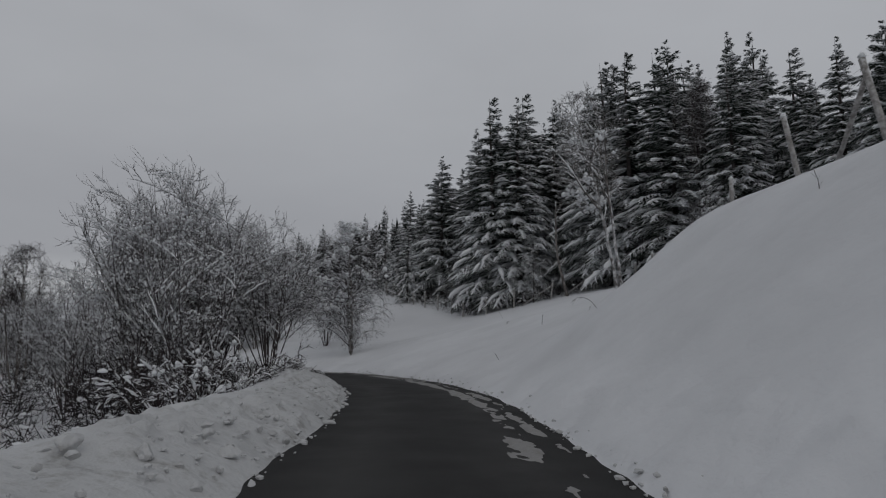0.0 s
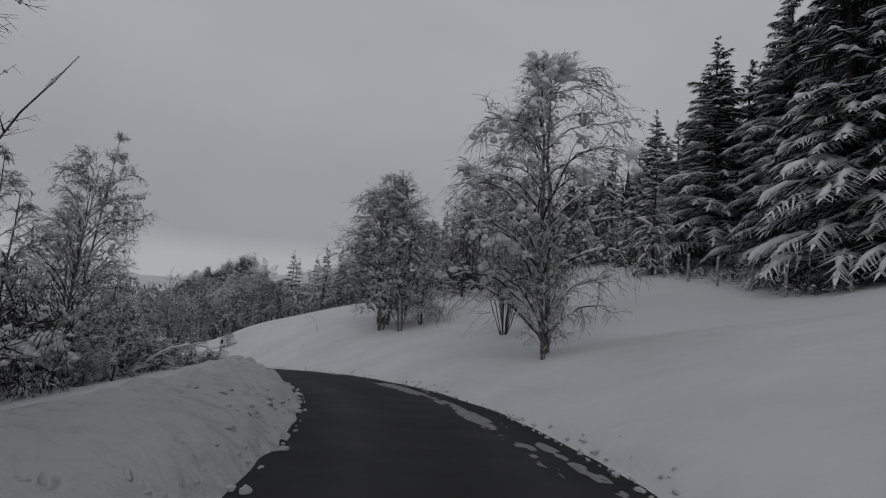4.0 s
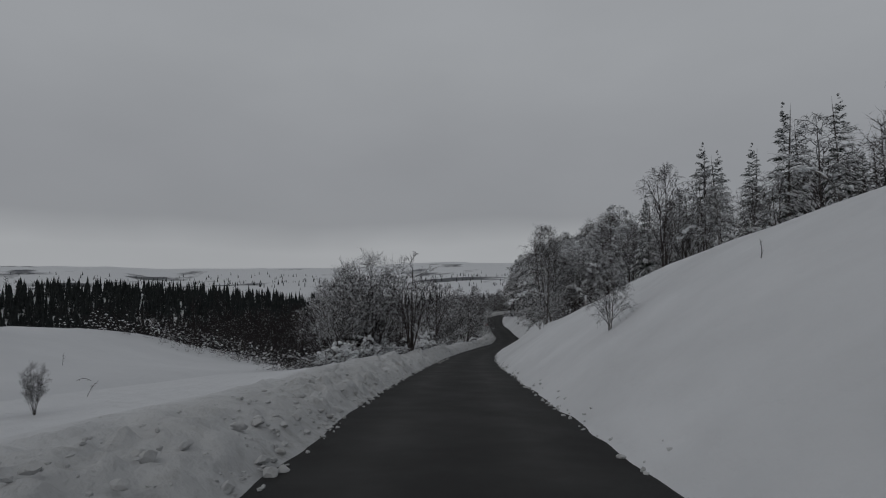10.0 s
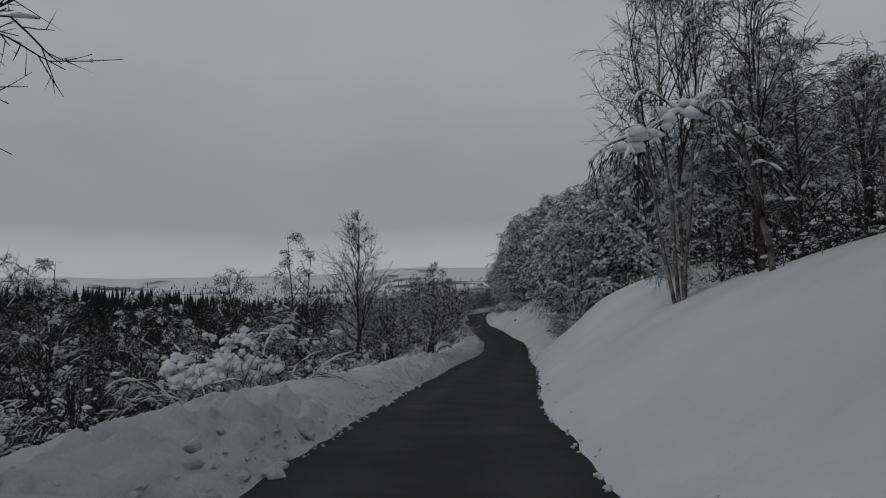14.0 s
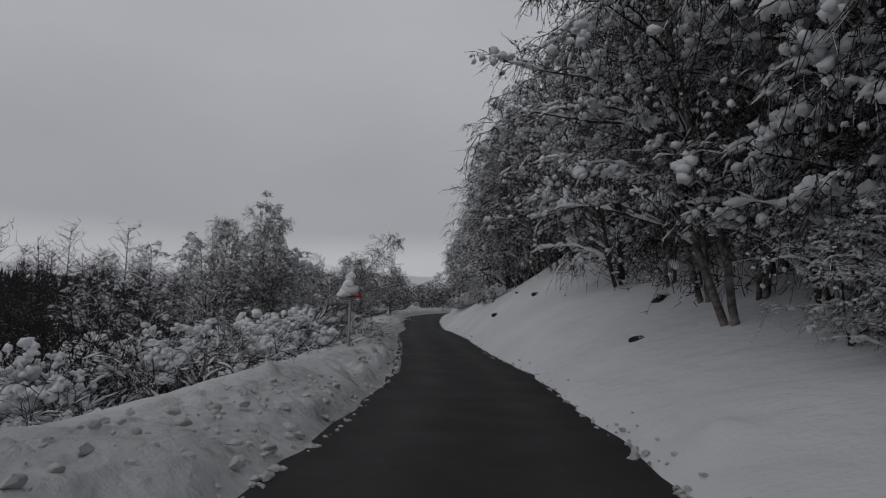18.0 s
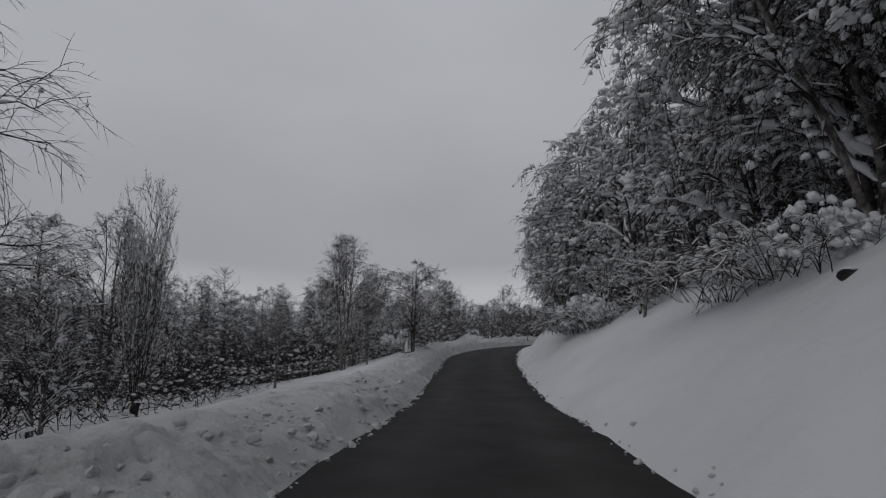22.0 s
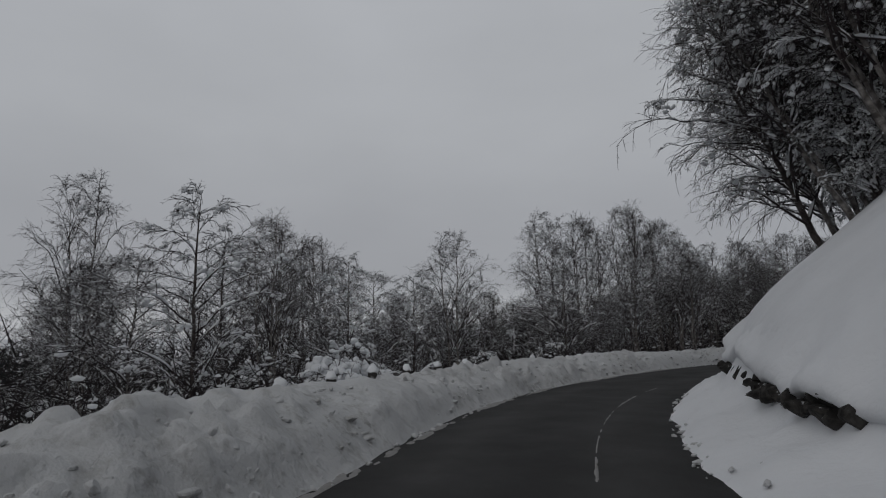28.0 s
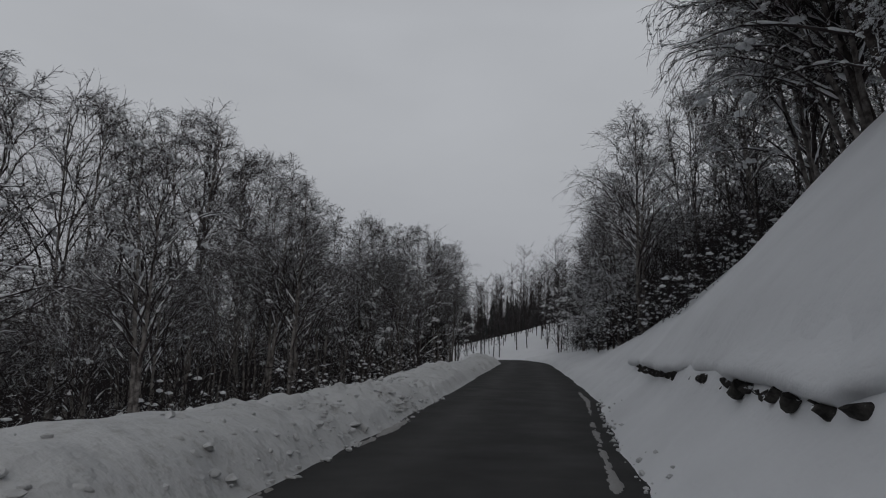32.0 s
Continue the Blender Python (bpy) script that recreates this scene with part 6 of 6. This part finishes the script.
def dead_tree(s, u, h):
    root = stand("dead_tree", s, u, "pale leaning dead trunk with broken limbs", "tree")
    rng = random.Random(77)
    w, sn = Heap(), Heap()
    p, r = stem(rng, (0, 0, -0.3), (-0.32, 0.1, 1), h, 0.13, 0.035, 9, 0.04)
    w.tube(p, r, 7)
    for k in range(9):
        q, d = along_stem(p, 0.35 + 0.065 * k)
        lp, lr = stem(rng, q, side_way(rng, d, 0.8), rng.uniform(0.5, 1.4), 0.035, 0.012, 4, 0.12, 0.1)
        w.tube(lp, lr, 5)
        snow_on(sn, rng, lp, lr, 0.8, 0.03)
    part("trunk", w, BARK_BIRCH, root)
    part("snow_load", sn, SNOW_TREE, root, kind="stuff")


def fallen_branch(s, u):
    root = stand("fallen_branch", s, u, "dark bent branch arching under a blanket of snow", "branch", turn=60)
    rng = random.Random(78)
    w, sn = Heap(), Heap()
    pts = np.array([(-0.9, 0, -0.1), (-0.7, 0.05, 0.22), (-0.25, 0.0, 0.42), (0.3, -0.05, 0.40), (0.75, 0.05, 0.30), (1.2, 0.1, 0.05)])
    w.tube(pts, [0.09, 0.085, 0.08, 0.07, 0.055, 0.03], 7)
    part("bough", w, BARK, root)
    sn.tube(pts + np.array((0, 0, 0.12)), [0.04, 0.12, 0.16, 0.15, 0.12, 0.03], 7)
    part("snow_load", sn, SNOW_TREE, root)


def ledge_at(s):
    """Distance of the rock ledge from the road's edge, and the height of its foot above the road."""
    return 1.02 + 0.08 * math.sin(s * 0.9) + 0.04 * math.sin(s * 2.7), float(np.interp(s, (226, 231, 240, 249, 256, 264), (0.56, 0.66, 0.82, 1.02, 1.10, 1.0)))


def beside_edge(s, d, z):
    """A place d outside the road's right edge and z above the road."""
    e = float(np.interp(s, [q[0] for q in EDGES], [q[2] for q in EDGES]))
    x, y, zr = road_place(np.array([s]), np.array([e + d]))
    return float(x[0]), float(y[0]), float(zr[0]) + z


def stone_wall():
    """The low dark course of stones that shows under the snow of the last bend's inner bank."""
    wall = tagged(new("rock_ledge"), "low ledge of dark broken rock under overhanging snow", "rock ledge")
    rng = random.Random(14)
    meshes = [rock_heap(300 + k, 0.20, 0.16, 0.15).mesh("ledge_stone", STONE, False) for k in range(7)]
    s = 227.0
    while s < 261:
        d, z = ledge_at(s)
        for row in ((0, 1) if s < 247 and rng.random() < 0.3 else (0,)):
            f = rng.uniform(0.5, 0.95) * (0.75 if s > 248 else 1.0)
            k = int((s - LINE_S[0]) * 2)
            yaw = math.atan2(-AHEAD[k][0], AHEAD[k][1])
            ob = new("stone", rng.choice(meshes))
            ob.parent = wall
            ob.matrix_basis = Matrix.LocRotScale(beside_edge(s + rng.gauss(0, 0.05), d + 0.04 + 0.05 * row + rng.gauss(0, 0.03), z + 0.0 + 0.12 * row + rng.uniform(-0.04, 0.04)),
                                                 Euler((rng.gauss(0, 0.25), rng.gauss(0, 0.25), yaw + rng.gauss(0, 0.4))), (f, f * 1.1, f * rng.uniform(0.8, 1.15)))
        s += rng.uniform(0.20, 0.34)
    # the lip of snow that overhangs the stones, and in places hides them
    ss = np.arange(226.2, 262.4, 0.16)
    rows = []
    for q in ss:
        d, z = ledge_at(q)
        gap = 0.16 + 0.30 * float(wave(np.array([q / 1.3]), np.array([0.5]), 61)[0]) + 0.12 * float(wave(np.array([q / 0.37]), np.array([0.5]), 62)[0])
        gap *= float(np.clip(min(q - 227, 261.5 - q) / 1.0, 0, 1))
        gap = min(max(gap, -0.12), 0.34) * (0.28 if q > 248 else 1.0)
        full = 0.06 * float(wave(np.array([q / 0.8]), np.array([0.5]), 63)[0])
        up = lambda off: float(profile(SIDE_R1 + SIDE_R2, OUT_R, np.array([q]), np.array([d + off]))[0])
        rows.append([beside_edge(q, d + o, h) for o, h in ((0.45, z + gap - 0.02), (0.16, z + gap - 0.01), (0.03, z + gap + 0.01), (-0.04 - full, z + gap + 0.07), (-0.03 - full, z + gap + 0.17),
                                                           (0.07, z + gap + 0.28), (0.25, max(up(0.25), z + gap + 0.42) + 0.03), (0.5, max(up(0.5), z + gap + 0.62) + 0.03), (0.85, up(0.85) + 0.03), (1.3, up(1.3) - 0.03))])
    v = np.array(rows).reshape(-1, 3)
    lip = mesh_ob("snow_lip", v.tolist(), sheet_faces(len(ss), 10)[:, ::-1], SNOW, parent=wall)
    tagged(lip, "overhanging lip of smooth snow")


def slush_strip(s0, s1, u_of, width, tall, seed, gaps=0.2):
    """Broken slush left along the road: only what stands above the asphalt shows."""
    ss = np.arange(s0, s1, 0.09)
    m = 6 + int(width / 0.035)
    f = np.linspace(-1, 1, m)
    S, Q = np.meshgrid(ss, f, indexing="ij")
    S, Q = S.ravel(), Q.ravel()
    u = np.array([u_of(v) for v in ss]).repeat(m) + Q * width * 1.5
    x, y, z = road_place(S, u)
    n = 0.50 * wave(S / 1.9, u / 0.35, seed) + 0.35 * wave(S / 0.6, u / 0.16, seed + 1) + 0.28 * wave(S / 0.22, u / 0.08, seed + 2) + 0.15 * wave(S / 0.11, u / 0.05, seed + 3)
    n = n + 0.55 - 1.25 * gaps - 1.1 * np.abs(Q) ** 2.2 - np.clip(1.5 - (S - s0), 0, 2) - np.clip(1.5 - (s1 - S), 0, 2)
    z = z + 0.006 + np.clip(n, -0.5, 0.6) * tall * 1.1 - 0.02 * (n < 0)
    ob = mesh_ob("slush", np.stack([x, y, z], 1), sheet_faces(len(ss), m)[:, ::-1], SLUSH)
    return tagged(ob, "broken grey slush lying on the asphalt", "slush", kind="structure")


def snow_crumbs():
    """Clods thrown up by the plough along both edges."""
    rng, h = random.Random(15), Heap()
    es = np.array([q for q in EDGES])
    got = []
    for k in range(9000):
        left = rng.random() < 0.82
        s = rng.uniform(-8, 262)
        d = (abs(rng.gauss(0, 0.38)) - 0.14 if rng.random() < 0.5 else rng.uniform(0.1, 1.3)) if left else abs(rng.gauss(0, 0.16)) - 0.08
        got.append((s, d, left))
    s, d, left = (np.array(q, float) for q in zip(*got))
    u = np.where(left > 0, np.interp(s, es[:, 0], es[:, 1]) - d, np.interp(s, es[:, 0], es[:, 2]) + d)
    x, y, z = road_place(s, u)
    hh = np.maximum(beside(s, u)[0], 0)
    shapes = [np.concatenate(rock_heap(800 + k, 1, 0.8, 0.7, BALL2 if k < 3 else BALL1).v) for k in range(9)]
    for (px, py, pz), mine in zip(np.stack([x, y, z + hh], 1), left):
        r = min(0.13 if mine else 0.06, abs(rng.gauss(0.0, 0.034)) + 0.014)
        k = rng.randrange(3) if r > 0.06 else rng.randrange(3, 9)
        a = rng.random() * 6.28
        q = shapes[k] * r * np.array((rng.uniform(0.8, 1.5), rng.uniform(0.7, 1.2), rng.uniform(0.7, 1.1)))
        q = np.stack([q[:, 0] * math.cos(a) - q[:, 1] * math.sin(a), q[:, 0] * math.sin(a) + q[:, 1] * math.cos(a), q[:, 2]], 1) + (px, py, pz + r * 0.1)
        n0 = h.n
        h.v.append(q)
        h.n += len(q)
        h.f += [(i + n0, j + n0, m + n0) for i, j, m in (BALL2 if k < 3 else BALL1)[1]]
    ob = new("snow_clods", h.mesh("snow_clods", SNOW_BANK, False))
    tagged(ob, "loose clods of ploughed snow along the road edges", "snow", kind="stuff")


build_fence()
for k, (s, u, h) in enumerate(((105.0, 7.0, 0.9), (113.0, 6.8, 0.5), (131.0, 7.2, 0.95))):
    fence_post(s, u, h, 40 + k)
for k, (s, u, h) in enumerate(((23.0, -2.7, 0.62), (47.2, -3.0, 0.7), (54.4, -3.3, 0.75))):
    marker_post(s, u, h, 50 + k)
for k in range(6):
    capped_stone(229.1 + 1.45 * k, -3.8, 60 + k)
capped_stone(240.4, -3.9, 67)
warning_sign(161.9, -3.0)
buried_sign(206.6, -3.4)
rail_fence(203.0, -11.0, 70)
dead_tree(35.5, 20.6, 7.6)
fallen_branch(147.0, -4.3)
for k, (s, u, r) in enumerate(((175.0, 3.3, 0.24), (176.7, 4.7, 0.11), (172.3, 4.8, 0.24), (185.0, 4.6, 0.18), (160.6, 6.0, 0.42), (157.6, 4.2, 0.22), (93.2, 12.6, 0.7), (196.5, 7.6, 0.4))):
    boulder(s, u, r, 70 + k)
for k, (s, u, h) in enumerate(((9.5, 6.6, 0.55), (13.0, 6.2, 0.5), (16.0, 5.4, 0.8), (24.5, 8.0, 0.4), (20.8, 4.2, 0.35), (29.0, 9.0, 0.4), (33.0, 12.0, 0.5), (21.4, 8.2, 0.45), (70.4, 7.8, 1.1), (66.0, 6.4, 0.8), (76.0, 5.2, 0.5),
                               (84.0, -12.0, 0.7), (88.0, -16.0, 0.6), (79.0, -9.0, 0.5), (91.0, -9.0, 0.6), (62.0, 4.0, 0.35), (43.2, 8.2, 0.4), (44.5, 9.6, 0.3))):
    dead_stem(s, u, h, 90 + k, 0.3 + 0.5 * (k % 3))
for k, (s, u, h) in enumerate(((79.8, 3.4, 2.1), (101.2, 3.8, 2.0), (104.6, 5.2, 2.4), (86.0, 8.5, 2.3), (110.0, 5.4, 1.2))):
    WEEPING[1].put(s, u, h, label="thin sapling carrying clumps of snow", group="saplings on the slope", wide=0.8)
stone_wall()
right_edge, left_edge = table(*[(e[0], e[2]) for e in EDGES]), table(*[(e[0], e[1]) for e in EDGES])
slush_strip(-12, 44, lambda s: right_edge(s) - 0.72, 0.20, 0.06, 501, 0.30)
slush_strip(-12, 36, lambda s: right_edge(s) - 0.32, 0.14, 0.045, 511, 0.5)
slush_strip(36, 58, lambda s: right_edge(s) - 0.3, 0.16, 0.04, 521, 0.6)
slush_strip(220, 240, lambda s: 0.55, 0.025, 0.012, 541, 0.35)
slush_strip(245, 266, lambda s: right_edge(s) - 0.30, 0.07, 0.03, 551, 0.45)
slush_strip(214, 258, lambda s: left_edge(s) + 0.12, 0.12, 0.05, 561, 0.45)
slush_strip(158, 178, lambda s: left_edge(s) + 0.16, 0.06, 0.03, 571, 0.5)
slush_strip(160, 172, lambda s: right_edge(s) - 0.22, 0.12, 0.03, 581, 0.7)
slush_strip(96, 106, lambda s: left_edge(s) + 0.3, 0.12, 0.03, 591, 0.4)
snow_crumbs()


def undergrowth(name, seed, count, s0, s1, u0, u1, low, high, label, line=None):
    """Dense dark brush under the trees, with snow caught in it."""
    rng, h, sn = random.Random(seed), Heap(), Heap()
    su = np.array([(rng.uniform(s0, s1), u0 + (u1 - u0) * rng.random() ** 1.3) for _ in range(count)])
    if line:
        su[:, 1] += [line(v) for v in su[:, 0]]
    x, y, _ = road_place(su[:, 0], su[:, 1])
    _, uu = along(x, y)
    keep = np.abs(uu) > (abs(u0) - 1.0 if line is None else 4.0)
    z = ground_z(x, y)
    for px, py, pz in zip(x[keep], y[keep], z[keep]):
        t, w = rng.uniform(low, high), rng.uniform(0.7, 1.5)
        for k in range(40):
            bx, by, bz = px + rng.gauss(0, w * 0.35), py + rng.gauss(0, w * 0.35), pz + t * rng.random() ** 0.8 * 0.85
            v = 0.6 + 0.4 * w
            h.dart((bx, by, bz), (bx + rng.gauss(0, 0.28) * v, by + rng.gauss(0, 0.28) * v, bz + rng.gauss(0.14, 0.28) * v), 0.014)
        for k in range(5):
            q = rng.uniform(0.03, 0.09)
            sn.blob((px + rng.gauss(0, w * 0.4), py + rng.gauss(0, w * 0.4), pz + t * rng.uniform(0.15, 0.7)), q * rng.uniform(0.8, 1.7), q * rng.uniform(0.8, 1.5), q * 0.8, rng, BALL1)
    ob = tagged(new(name, h.mesh(name, BRUSH, False)), label, "undergrowth", kind="stuff")
    tagged(new(name + "_snow", sn.mesh(name + "_snow", SNOW_TREE)), "snow caught in the undergrowth", "snow", kind="stuff")
    return ob


undergrowth("brush_first_bend", 601, 500, 14, 52, -6.0, -30, 1.2, 2.6, "dense dark brush below the first bend")
undergrowth("brush_bushes", 610, 130, 97, 108, -6.0, -11, 0.8, 1.8, "dark brush under the roadside bushes")
undergrowth("brush_slope", 602, 1000, 107, 158, -6.5, -34, 1.0, 2.4, "dense dark brush on the slope below the road")
undergrowth("brush_wooded", 603, 1100, 158, 216, -7.5, -42, 1.0, 2.6, "dense dark brush among the trees")
undergrowth("brush_last_bend", 604, 1300, 214, 300, -6.5, -42, 1.0, 2.6, "dense dark brush below the last bend")
undergrowth("brush_above", 605, 800, 138, 222, 6.0, 22, 0.8, 2.2, "dark brush among the trees above the road")
undergrowth("brush_upper", 606, 500, 64, 136, 16, 36, 0.8, 2.4, "dark brush in the hillside wood")
undergrowth("brush_edge", 608, 420, 60, 137, 0.2, 9, 0.5, 1.8, "dark brush along the edge of the hillside wood", edge_r)
undergrowth("brush_plantation", 609, 200, 24, 62, 0.4, 4, 0.4, 1.4, "dark brush at the foot of the plantation", fence_u)
undergrowth("brush_end", 607, 1100, 262, 303, 5.0, 24, 0.9, 2.6, "dark brush beyond the last bend")


def thicket(name, seed, count, s0, s1, u0, u1, low, high, label):
    """Crowded thin stems with upright twigs, too many to tell apart."""
    rng, h = random.Random(seed), Heap()
    su = np.array([(rng.uniform(s0, s1), u0 + (u1 - u0) * rng.random() ** 1.2) for _ in range(count)])
    x, y, _ = road_place(su[:, 0], su[:, 1])
    _, uu = along(x, y)
    keep = np.abs(uu) > abs(u0) - 0.8
    z = ground_z(x, y)
    for px, py, pz in zip(x[keep], y[keep], z[keep]):
        t = rng.uniform(low, high) * (0.72 + 0.42 * float(wave(np.array([px / 5.0]), np.array([py / 5.0]), 71)[0]))
        p, r = stem(rng, (px, py, pz - 0.2), (rng.gauss(0, 0.14), rng.gauss(0, 0.14), 1), t, 0.008 + t * 0.003, 0.005, 4, 0.07)
        h.tube(p, r, 3, False)
        for k in range(22):
            q, d = along_stem(p, rng.uniform(0.15, 0.99))
            e = q + side_way(rng, d, rng.uniform(0.4, 0.9)) * t * rng.uniform(0.10, 0.24)
            h.dart(q, e, 0.010)
            for m in range(2):
                f = q + (e - q) * rng.uniform(0.2, 0.9)
                h.dart(f, f + side_way(rng, d, rng.uniform(0.3, 1.0)) * t * rng.uniform(0.05, 0.12), 0.008)
    return tagged(new(name, h.mesh(name, BRUSH, False)), label, "thicket", kind="stuff")


thicket("thicket_slope", 701, 260, 108, 158, -8, -30, 2.0, 4.0, "crowded thin bare stems on the slope below the road")
thicket("thicket_wooded", 702, 380, 160, 216, -8.5, -40, 1.6, 3.2, "crowded thin bare stems among the trees")
thicket("thicket_last_bend", 703, 760, 214, 302, -7, -34, 1.8, 4.2, "crowded thin bare stems below the last bend")
thicket("thicket_end", 704, 700, 264, 303, 5.6, 26, 2.4, 5.4, "crowded thin bare stems beyond the last bend")
thicket("thicket_above", 705, 300, 150, 224, 9, 22, 2.5, 5.0, "crowded thin bare stems above the road")
